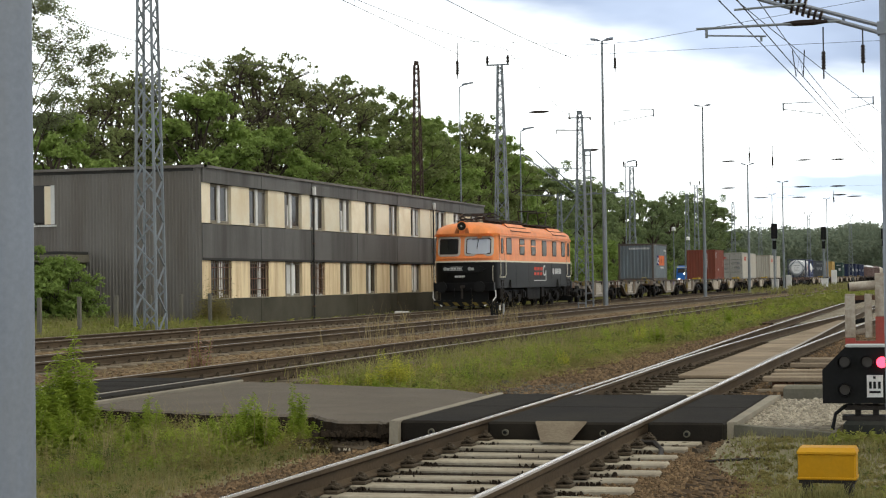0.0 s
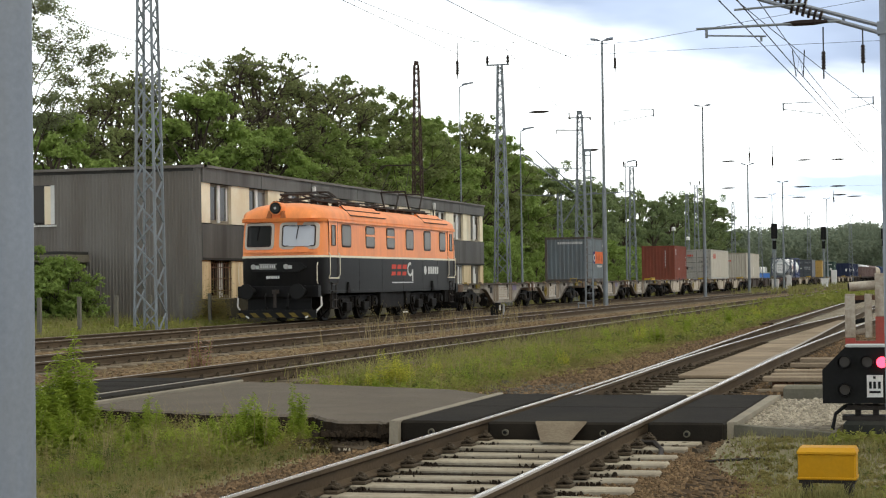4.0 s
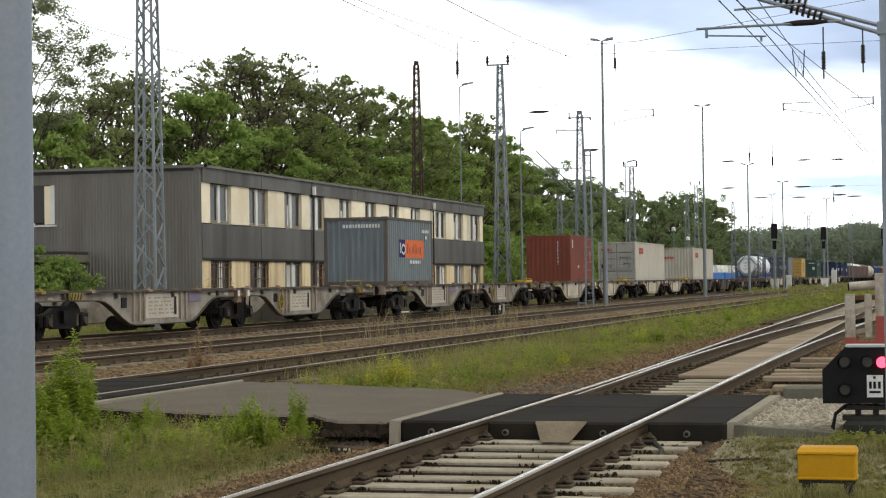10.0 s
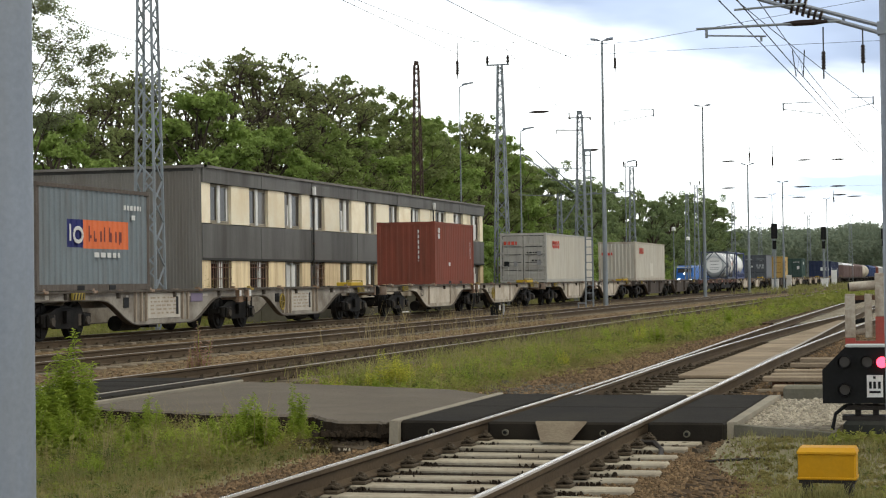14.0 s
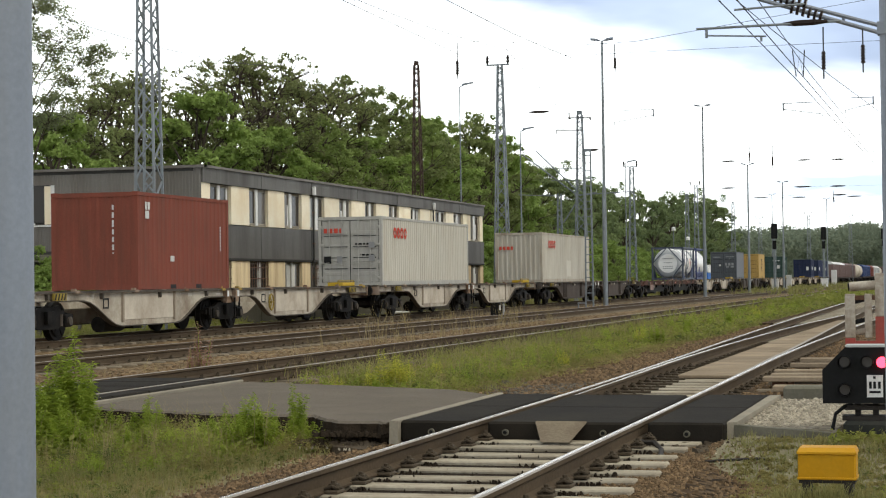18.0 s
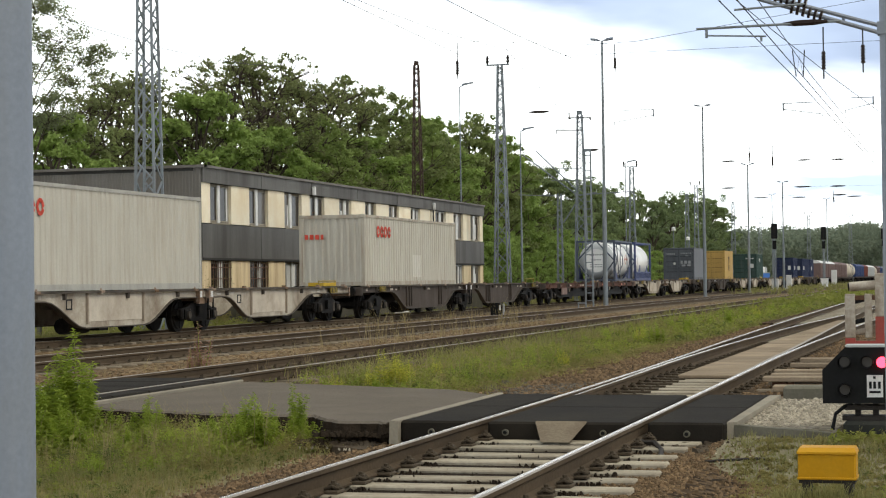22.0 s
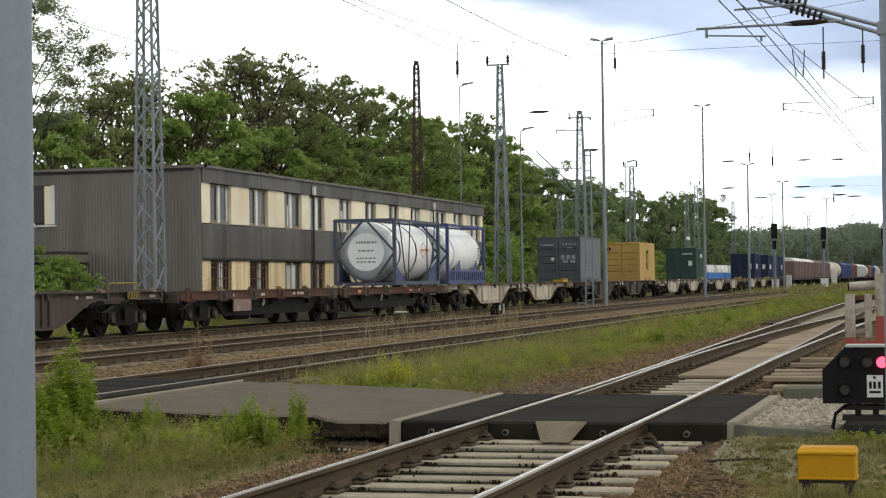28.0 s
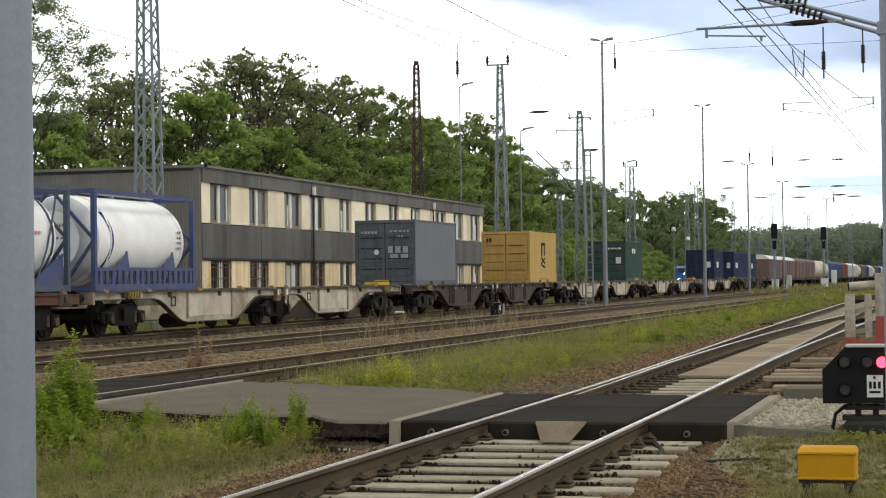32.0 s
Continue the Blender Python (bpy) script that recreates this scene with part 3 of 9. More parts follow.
for (xa, ya), (xb, yb) in zip(edge[:-1], edge[1:]):
    n = max(2, int(math.hypot(xb - xa, yb - ya) / 0.08))
    rag += [(xa + (xb - xa) * k / n + rr0.uniform(-0.06, 0.06), ya + (yb - ya) * k / n + rr0.uniform(-0.03, 0.03)) for k in range(n)]
rim = rag + [(18.4, 9.3), (23.4, 9.37), (22.6, 7.6), (21.8, 6.0), (20.6, 5.14)]
base = MB().loft([[(x - 0.1 if k < len(rag) else x + 0.01, y, -0.335) for k, (x, y) in enumerate(rim)], [(x + rr0.uniform(-0.04, 0.01), y, -0.072) for x, y in rim]])
structure("path_base", base, M_OILDIRT, "dark crumbling base layer under the asphalt path", "pavement")
path.loft([[(x, y, -0.072) for x, y in rim], [(x + 0.04 if k < len(rag) else x, y, -0.05) for k, (x, y) in enumerate(rim)]])
structure("pavement_path", path, M_ASPHALT, "worn grey asphalt path to the crossing", "pavement")
m = MB().box(18.3, 23.4, 9.40, 9.46, -0.3, -0.02, bevel=0.01)
structure("kerb_path", m, M_CONCRETE, "pale concrete kerb beside the loop track", "kerb")
deck = tagged(new("crossing_deck_loop"), "dark crossing panels between the loop rails", "level crossing", kind="structure")
for k in range(5):
    part("rubber_panel", MB().box(18.6 + k * 1.0, 19.58 + k * 1.0, RB - 0.62, RB + 0.62, -0.2, -0.004, bevel=0.02), M_RUBBER, deck)
    part("rubber_panel", MB().box(18.6 + k * 1.0, 19.58 + k * 1.0, 9.49, RB - 0.83, -0.2, 0.0, bevel=0.02), M_RUBBER, deck)
m = MB().prism([(16.6, 1.92), (20.3, 1.89), (20.4, 0.5), (19.0, 0.0), (17.2, 0.0), (16.9, 1.04), (16.24, 1.04)], -0.34, -0.05, "z")
structure("gravel_patch", m, M_GRAVEL, "patch of pale crushed gravel beside the crossing", "gravel")
m = MB().loft([[(16.47, 1.97, -0.34), (16.6, 1.96, -0.34), (16.23, 1.03, -0.34), (16.13, 1.05, -0.34)], [(16.49, 1.97, -0.03), (16.6, 1.96, -0.03), (16.23, 1.03, -0.07), (16.14, 1.05, -0.07)]])
structure("kerb_gravel", m, M_MOSSY, "grey concrete strip along the front of the gravel", "kerb")
m = MB().prism([(16.1, 5.2), (16.8, 5.2), (17.7, 5.7), (18.1, 7.0), (19.0, 9.35), (17.9, 9.4), (17.1, 7.3), (16.7, 6.1)], -0.34, -0.26, "z")
structure("soil_bank", m, M_CLUTTER, "dark crumbled soil along the edge of the path", "soil")


def ease(u):
    u = np.clip(u, 0.0, 1.0)
    return u * u * (3 - 2 * u)


def bank(x, y):
    """Height of the soil that rises towards the kerb of the gravel patch."""
    return -0.338 + 0.215 * ease((x - 14.0) / 2.2) * ease((y + 1.4) / 0.7) * ease((2.75 - y) / 0.95)


m = MB()
NX, NY = 44, 40
for i in range(NX + 1):
    for j in range(NY + 1):
        x, y = 13.2 + 3.3 * i / NX, -1.6 + 4.0 * j / NY
        m.v.append((x, y, float(bank(x, y)) + 0.014 * noise.noise(Vector((x * 3, y * 3, 0))) + 0.008 * noise.noise(Vector((x * 11, y * 11, 3)))))
m.f = [(i * (NY + 1) + j, (i + 1) * (NY + 1) + j, (i + 1) * (NY + 1) + j + 1, i * (NY + 1) + j + 1) for i in range(NX) for j in range(NY)]
structure("soil_bank_gravel", m.raw("soil_bank_gravel", M_SOILDARK), M_SOILDARK, "grassy soil in front of the gravel patch", "soil")
lumps("loose_ballast", M_STONE, 7, 24, 4.45, 5.9, NEAR_BED, 5600, 0.034, 11, "loose brown ballast stones beside the siding")
lumps("loose_ballast", M_STONE, 7, 20.3, 1.2, 2.7, NEAR_BED, 5600, 0.03, 12, "loose brown ballast stones beside the siding")
structure("track_dirt", MB().prism([(2.85, -0.206), (2.9, -0.196), (4.16, -0.196), (4.21, -0.206)], -5, 16.2, "x"), M_OILDIRT, "oily black dirt between the sleepers of the siding", "dirt")
lumps("loose_ballast", M_OILDIRT, 7, 16.2, 2.85, 4.2, -0.2, 1500, 0.026, 13, "dark oily stones between the sleepers")
lumps("sleeper_crumbs", M_OILDIRT, 8, 16.2, 2.9, 4.15, -0.17, 110, 0.013, 45, "dark crumbs strewn over the sleepers")
lumps("sleeper_crumbs", M_OILDIRT, 8, 16.2, 4.04, 4.17, -0.178, 420, 0.022, 46, "dark crumbs heaped along the foot of the rail")
lumps("sleeper_crumbs", M_OILDIRT, 8, 16.2, 2.5, 2.68, -0.178, 420, 0.022, 47, "dark crumbs heaped along the foot of the rail")
for x, y, n, k in ((15.35, 3.05, 14, 48), (14.7, 3.0, 16, 49), (14.1, 3.2, 10, 50), (12.9, 3.35, 12, 51), (12.4, 3.1, 14, 52)):
    lumps("sleeper_crumbs", M_OILDIRT, x - 0.08, x + 0.08, y - 0.16, y + 0.16, -0.168, n, 0.02, k, "dark clods lying on a sleeper")
lumps("loose_ballast", M_STONE, 20, 75, 11.7, 14.8, -0.225, 7500, 0.075, 14, "loose brown ballast stones between the running tracks")
lumps("kerb_dirt", M_OILDIRT, 16.3, 20.4, 5.085, 5.2, -0.05, 700, 0.03, 34, "dark dirt between the asphalt and the crossing's edge beam")
lumps("path_dirt", M_PATHDIRT, 20.3, 26.5, 5.1, 6.6, lambda x, y: max(FAR_BED(x, y), -0.05 - 0.12 * max(0.0, x - 20.4)) if x > 20.6 + max(0.0, y - 5.14) * 1.25 else -0.09, 2600, 0.04, 35, "grey dirt and grit where the path meets the grass")
lumps("path_dirt", M_PATHDIRT, 21.4, 28.5, 6.3, 7.4, -0.32, 1500, 0.045, 36, "grey dirt and grit where the path meets the grass")
lumps("path_rubble", M_OILDIRT, 16.5, 16.95, 5.15, 6.0, -0.16, 140, 0.05, 37, "dark crumbled rubble along the edge of the path")
lumps("path_rubble", M_OILDIRT, 17.25, 17.7, 6.1, 7.6, -0.16, 120, 0.05, 38, "dark crumbled rubble along the edge of the path")
lumps("path_grit", M_PALESTONE, 16.2, 16.7, 5.3, 6.1, -0.262, 40, 0.012, 39, "pale grit below the edge of the path")
lumps("path_rubble", M_CLUTTER, 16.55, 17.1, 5.2, 6.2, -0.25, 260, 0.06, 31, "dark crumbled rubble along the edge of the path")
lumps("path_rubble", M_CLUTTER, 17.3, 17.8, 6.2, 7.7, -0.25, 260, 0.06, 32, "dark crumbled rubble along the edge of the path")
lumps("path_rubble", M_CLUTTER, 17.6, 18.4, 7.7, 9.3, -0.25, 200, 0.06, 33, "dark crumbled rubble along the edge of the path")
lumps("loose_ballast", M_STONE, 21.5, 62, 4.9, 6.8, FAR_BED, 9000, 0.05, 16, "loose brown ballast stones between siding and grass strip")
lumps("loose_ballast", M_STONE, 20.4, 45, 0.6, 2.6, FAR_BED, 3600, 0.05, 17, "loose brown ballast stones beside the points")
lumps("dark_stones", M_CLUTTER, 15.6, 16.25, 2.05, 2.72, -0.2, 46, 0.085, 18, "dark rubble stones at the end of the crossing")
lumps("soil_crumbs", M_STONE, 12.0, 16.2, 2.0, 2.5, lambda x, y: max(bank(x, y), NEAR_BED(x, y)), 2600, 0.032, 42, "brown stones strewn over the soil beside the siding")
lumps("soil_crumbs", M_STONE, 12.6, 15.8, 1.5, 1.95, bank, 260, 0.026, 43, "brown stones strewn over the soil beside the siding")
lumps("soil_crumbs", M_PALESTONE, 12.6, 16.0, 1.0, 2.3, bank, 160, 0.02, 44, "pale grit strewn over the soil beside the siding")
lumps("soil_crumbs", M_CLUTTER, 15.6, 16.3, 1.5, 2.1, bank, 60, 0.025, 41, "dark crumbled soil in front of the gravel patch")
lumps("loose_gravel", M_PALESTONE, 16.68, 20.3, 1.06, 1.9, -0.055, 1800, 0.036, 15, "pale crushed gravel stones")
lumps("loose_gravel", M_PALESTONE, 17.2, 19.8, 0.3, 1.06, -0.055, 900, 0.036, 19, "pale crushed gravel stones")


# ---- office building ----
FX0, FX1, FY, FD = 60.9, 101.3, 26.0, 13.0
office = thing("office_building", "two-storey flat-roofed office building with dark stained cladding and cream panels", "building", pose(FX0, FY, -0.33))
o = Matrix.Translation((-FX0, -FY, 0.33))


def opart(name, mb, material, label="", parent=None):
    for i, p in enumerate(mb.v):
        mb.v[i] = (p[0] - FX0, p[1] - FY, p[2] + 0.33)
    return part(name, mb, material, parent or office, label)


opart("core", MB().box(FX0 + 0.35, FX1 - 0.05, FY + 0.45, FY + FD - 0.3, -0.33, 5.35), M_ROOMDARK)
opart("roof", MB().box(FX0 - 0.02, FX1 + 0.02, FY + 0.3, FY + FD, 5.35, 5.5), M_TAR, "flat tarred roof")
opart("back_wall", MB().box(FX0, FX1, FY + FD - 0.25, FY + FD, -0.33, 5.35), M_CLAD)
opart("end_wall", MB().box(FX1 - 0.05, FX1, FY + 0.4, FY + FD - 0.25, -0.33, 5.35), M_CLAD)
SEAMS = [FX0, 72.4, 90.6, FX1]
for a, c in zip(SEAMS[:-1], SEAMS[1:]):
    cuts = [a + (c - a) * k / max(1, round((c - a) / 6.1)) for k in range(max(1, round((c - a) / 6.1)) + 1)]
    for u, w in zip(cuts[:-1], cuts[1:]):
        opart("plinth_panel", MB().box(u + 0.03, w - 0.012, FY, FY + 0.3, -0.33, 0.74), M_PLINTH)
        opart("band_panel", MB().box(u + 0.03, w - 0.012, FY - 0.02, FY + 0.3, 2.16, 3.46), M_BAND)
        opart("drip_edge", MB().box(u + 0.03, w - 0.012, FY - 0.045, FY - 0.022, 2.16, 2.24), M_TAR)
        opart("fascia_panel", MB().box(u + 0.03, w - 0.012, FY - 0.05, FY + 0.3, 4.95, 5.47), M_BAND)
    opart("fascia_cap", MB().box(a + 0.01, c + 0.02, FY - 0.12, FY + 0.4, 5.47, 5.56), M_CLAD, "grey metal roof edge strip")
for s in SEAMS[1:3]:
    opart("downpipe", MB().tube((s + 0.05, FY - 0.1, -0.33), (s + 0.05, FY - 0.1, 5.2), 0.042), M_TAR, "dark downpipe")
    opart("hopper", MB().box(s - 0.05, s + 0.13, FY - 0.2, FY - 0.1, 4.95, 5.3), M_WHITE, "pale rainwater hopper")
    for z in (0.3, 1.5, 2.9, 4.2):
        opart("pipe_clip", MB().box(s - 0.02, s + 0.12, FY - 0.15, FY - 0.05, z, z + 0.04), M_RUST)
rw = random.Random(5)


def window_at(x0, x1, z0, z1, grille=False):
    """A recessed window: dark frame, a white middle post, two panes, and pale curtains in some."""
    y = FY + 0.13
    fr = MB()
    for u0, u1, w0, w1 in ((x0, x1, z0, z0 + 0.05), (x0, x1, z1 - 0.05, z1), (x0, x0 + 0.05, z0 + 0.05, z1 - 0.05), (x1 - 0.05, x1, z0 + 0.05, z1 - 0.05)):
        fr.box(u0, u1, y, y + 0.03, w0, w1)
    w = opart("window", fr, M_CURTAIN if rw.random() < 0.4 else M_CONCRETE, "")
    mid = x0 + (x1 - x0) * rw.uniform(0.42, 0.58)
    half = rw.uniform(0.09, 0.18)
    opart("mullion", MB().box(mid - half, mid + half, y - 0.04, y + 0.04, z0 + 0.03, z1 - 0.03), M_WHITE, "white middle post", w)
    for u, v in ((x0 + 0.05, mid - half), (mid + half, x1 - 0.05)):
        dim = rw.random() < 0.45
        opart("pane", MB().box(u, v, y + 0.025, y + 0.04, z0 + 0.05, z1 - 0.05), M_GLASSGREY if dim else M_GLASS, "", w)
        opart("casement", MB().box(u, u + 0.045, y + 0.005, y + 0.02, z0 + 0.06, z1 - 0.06).box(v - 0.045, v, y + 0.005, y + 0.02, z0 + 0.06, z1 - 0.06).box(u + 0.045, v - 0.045, y + 0.005, y + 0.02, z0 + 0.06, z0 + 0.11).box(u + 0.045, v - 0.045, y + 0.005, y + 0.02, z1 - 0.11, z1 - 0.06), M_CONCRETE, "", w)
        if rw.random() < 0.5 and not grille:
            cw = (v - u) * rw.uniform(0.2, 0.55)
            cu = u if rw.random() < 0.5 else v - cw
            opart("curtain", MB().box(cu, cu + cw, y + 0.012, y + 0.022, z0 + 0.08, z1 - rw.choice((0.06, 0.06, 0.5))), M_CURTAIN, "", w)
    if grille:
        gr = MB()
        for k in range(9):
            gx = x0 + 0.08 + (x1 - x0 - 0.16) * k / 8
            gr.box(gx - 0.012, gx + 0.012, y - 0.085, y - 0.065, z0 + 0.02, z1 - 0.02)
        for gz in (z0 + 0.3, z0 + 0.72, z1 - 0.25):
            gr.box(x0, x1, y - 0.1, y - 0.086, gz - 0.015, gz + 0.015)
        opart("grille", gr, M_RUST, "rusty barred grille", w)
    opart("sill", MB().box(x0, x1, FY - 0.03, FY + 0.12, z0 - 0.03, z0), M_CONCRETE, "", w)
    opart("lintel_board", MB().box(x0, x1, FY - 0.01, FY + 0.12, z1 - 0.012, z1 + 0.012), M_TAR, "", w)


for z0, z1 in ((0.76, 2.15), (3.5, 4.94)):
    PAN = M_CREAM if z0 > 2 else M_CREAM2
    for a, c, n in zip(SEAMS[:-1], SEAMS[1:], (3, 5, 3)):
        pitch = (c - a - 0.1) / n
        for k in range(n):
            px = a + 0.03 + pitch * k
            if n == 3:
                half = 0.82
                opart("cream_panel", MB().box(px, px + half, FY + 0.02, FY + 0.2, z0, z1), PAN)
                window_at(px + half, px + half + 2.0, z0, z1, z0 < 2 and a == FX0 and k < 2)
                opart("cream_panel", MB().box(px + half + 2.0, px + pitch, FY + 0.02, FY + 0.2, z0, z1), PAN)
            else:
                window_at(px + 0.1, px + 1.75, z0, z1, z0 < 2 and k == 0)
                opart("cream_panel", MB().box(px + 1.75, px + pitch + (0.1 if k < n - 1 else 0), FY + 0.02, FY + 0.2, z0, z1), PAN)

# the gable end, corrugated, with one window
gab = MB()
y, k = FY, 0
pts = []
while y < FY + FD:
    pts += [(0.0, y), (0.0, y + 0.06), (-0.016, y + 0.078), (-0.016, y + 0.112)]
    y += 0.13
for zlo, zhi in ((-0.33, 5.5),):
    for (xa, ya), (xb, yb) in zip(pts[:-1], pts[1:]):
        if 31.72 < ya < 34.2:
            gab.quad((FX0 + xa, ya, zlo), (FX0 + xb, yb, zlo), (FX0 + xb, yb, 3.55), (FX0 + xa, ya, 3.55))
            gab.quad((FX0 + xa, ya, 4.98), (FX0 + xb, yb, 4.98), (FX0 + xb, yb, zhi), (FX0 + xa, ya, zhi))
        else:
            gab.quad((FX0 + xa, ya, zlo), (FX0 + xb, yb, zlo), (FX0 + xb, yb, zhi), (FX0 + xa, ya, zhi))
opart("gable_wall", gab, M_CLAD, "grey corrugated metal gable")
gab = MB()
gab.box(FX0 + 0.05, FX0 + 0.3, FY + 0.3, 31.75, -0.33, 5.45).box(FX0 + 0.05, FX0 + 0.3, 34.2, FY + FD - 0.3, -0.33, 5.45)
gab.box(FX0 + 0.05, FX0 + 0.3, 31.75, 34.2, -0.33, 3.5).box(FX0 + 0.05, FX0 + 0.3, 31.75, 34.2, 5.0, 5.45)
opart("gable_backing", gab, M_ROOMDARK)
opart("gable_cap", MB().box(FX0 - 0.1, FX0 + 0.3, FY - 0.12, FY + FD, 5.46, 5.56), M_CLAD)
wg = opart("window", MB().box(FX0 + 0.02, FX0 + 0.06, 31.75, 31.95, 3.52, 4.98).box(FX0 + 0.02, FX0 + 0.06, 32.6, 34.2, 3.52, 3.6).box(FX0 - 0.06, FX0 + 0.05, 31.7, 34.2, 3.47, 3.52), M_WHITE)
opart("pane", MB().box(FX0 + 0.06, FX0 + 0.08, 32.05, 34.2, 3.6, 4.98), M_GLASS, "", wg)
opart("reveal", MB().box(FX0 + 0.015, FX0 + 0.055, 31.95, 32.2, 3.55, 4.95), M_CREAM, "cream window reveal", wg)
annex = thing("annex", "low flat-roofed annex with a dark eaves band beside the office building", "building", pose(58.9, 30.4, -0.33))
part("wall", MB().box(0.5, 2.0, 0.75, 9.5, 0, 2.45), M_CLAD, annex)
part("roof", MB().box(0.05, 2.0, 0.05, 9.6, 2.76, 2.85), M_TAR, annex, "dark flat roof edge")
part("eaves_board", MB().box(0.0, 2.0, 0.0, 9.6, 2.46, 2.74, bevel=0.02), M_MOSSY, annex, "pale mossy board under the roof")
part("corner_post", MB().box(0.06, 0.16, 0.22, 0.34, 0, 2.46, bevel=0.015), M_MOSSY, annex, "pale corner post")
part("bracket", MB().box(0.02, 0.1, 1.2, 1.32, 2.7, 2.98), M_CONCRETE, annex)


# ---- freight train ----
def travelled(t):
    """Metres the train has gone since the start."""
    return 5.6196 * t + 0.056961 * t**2 - 0.0010239 * t**3 + 1.61612e-05 * t**4


TRAIN = []  # every thing that rolls with the train, and where it starts
WHEELS = []  # wheelsets: object, radius, its local pose


def rolling(ob, s0, y=RA, z=0.0):
    ob.matrix_basis = pose(s0, y, z)
    TRAIN.append((ob, s0, y, z))
    return ob


P_ORANGE = mat("orange_loco_paint", (0.95, 0.30, 0.08), 0.42, 0, 0.1, 1.0, 30, 0.03, (0.55, 0.17, 0.055), 0.5, 0.35, True, spec=0.5)
P_RUSTORANGE = mat("rusty_orange_paint", (0.42, 0.14, 0.055), 0.6, 0, 0.2, 3, 30, 0.05)
P_LBLACK = mat("dusty_black_loco_paint", (0.0075, 0.0075, 0.0078), 0.4, 0, 0.3, 0.8, 6, 0.1, (0.016, 0.014, 0.012), 0.5, 0.7, True, spec=0.1)
P_CREAM = mat("cream_stripe_paint", (0.78, 0.70, 0.55), 0.5, 0, 0.08, 2, 30, 0.02)
P_RUBBER = mat("window_rubber", (0.05, 0.035, 0.03), 0.7, 0, 0.1, 4, 30, 0)
P_BOGIE = mat("oily_bogie_black", (0.0055, 0.0048, 0.004), 0.65, 0.0, 0.4, 3, 30, 0.15, (0.026, 0.021, 0.017), 0.6, 3.5, spec=0.12)
P_WAGWHITE = mat("dirty_pale_wagon_paint", (0.47, 0.42, 0.34), 0.75, 0, 0.24, 1.5, 30, 0.08, (0.17, 0.12, 0.08), 0.8, 1.3)
P_WAGGREY = mat("dirty_grey_wagon_paint", (0.30, 0.275, 0.235), 0.75, 0, 0.26, 1.5, 30, 0.08, (0.10, 0.07, 0.05), 0.8, 1.1)
# grimy grey that paints flange shadow on sills and highlights on bogies
P_WAGTONE = mat("shade_and_glint_grime", (0.10, 0.085, 0.07), 0.75, 0, 0.3, 2, 30, 0.1, (0.03, 0.024, 0.02), 0.7, 1.5)
P_WAGBROWN = mat("dark_brown_wagon_paint", (0.085, 0.07, 0.06), 0.75, 0, 0.25, 1.5, 30, 0.1, (0.05, 0.035, 0.028), 0.6, 1.2, True)
P_WAGRED = mat("red_brown_wagon_paint", (0.12, 0.06, 0.045), 0.8, 0, 0.3, 1.5, 30, 0.1, (0.07, 0.045, 0.035), 0.7, 1.2)
P_WAGRIB = mat("dirty_rib_paint", (0.36, 0.30, 0.235), 0.8, 0, 0.2, 1.5, 30, 0.08, (0.15, 0.10, 0.07), 0.7, 1.5, True)
P_LOCK = mat("ochre_lock_paint", (0.36, 0.25, 0.07), 0.7, 0, 0.2, 3, 40, 0.05, (0.16, 0.11, 0.06), 0.6, 2.5)
P_PLATFORM = mat("yellow_platform_paint", (0.50, 0.33, 0.035), 0.65, 0, 0.15, 2, 30, 0.05, (0.34, 0.24, 0.08), 0.5, 2.0)
P_WAGRUST = mat("rusty_deck_edge", (0.22, 0.14, 0.09), 0.85, 0, 0.3, 2, 30, 0.1, (0.40, 0.37, 0.33), 0.5, 2.0)
P_DATA = mat("paler_wagon_panel", (0.55, 0.49, 0.40), 0.7, 0, 0.14, 1.5, 30, 0.05, (0.28, 0.21, 0.15), 0.6, 1.2)
P_PANEL = mat("pale_data_panel_paint", (0.50, 0.465, 0.40), 0.7, 0, 0.14, 1.5, 30, 0.05, (0.36, 0.3, 0.24), 0.6, 1.2)
P_GRAFF = mat("pale_lettering", (0.60, 0.60, 0.58), 0.6, 0, 0.05, 2, 20, 0)
P_PLATEPINK = mat("dirty_pink_plate_paint", (0.27, 0.19, 0.165), 0.75, 0, 0.25, 2, 30, 0.08, (0.42, 0.36, 0.31), 0.6, 2.0)
P_MARKRED = mat("red_marking", (0.56, 0.075, 0.05), 0.6, 0, 0.08, 3, 30, 0)
P_MARKFADED = mat("faded_red_marking", (0.62, 0.27, 0.2), 0.6, 0, 0.08, 3, 30, 0)
P_MARKBLUE = mat("navy_marking", (0.03, 0.035, 0.13), 0.6, 0, 0.08, 3, 30, 0)
P_MARKORANGE = mat("orange_marking", (0.66, 0.17, 0.07), 0.6, 0, 0.08, 3, 30, 0)
P_MARKBROWN = mat("brown_marking", (0.17, 0.05, 0.045), 0.6, 0, 0.08, 3, 30, 0)
P_MARKBLACK = mat("black_marking", (0.02, 0.02, 0.022), 0.6, 0, 0.08, 3, 30, 0)
P_PURPLE = mat("purple_marking", (0.19, 0.155, 0.22), 0.6, 0, 0.1, 3, 30, 0)
P_LAMPGLASS = glassy("clear_lamp_glass", (0.33, 0.33, 0.31), 0.15, 0.5)
P_FRONTDARK = glassy("cab_glass", (0.02, 0.02, 0.018), 0.12, 0.12)
# paler grey-blue glass for one of the two panes of each cab
P_FRONTPALE = glassy("cab_glass_pale", (0.47, 0.50, 0.55), 0.12)
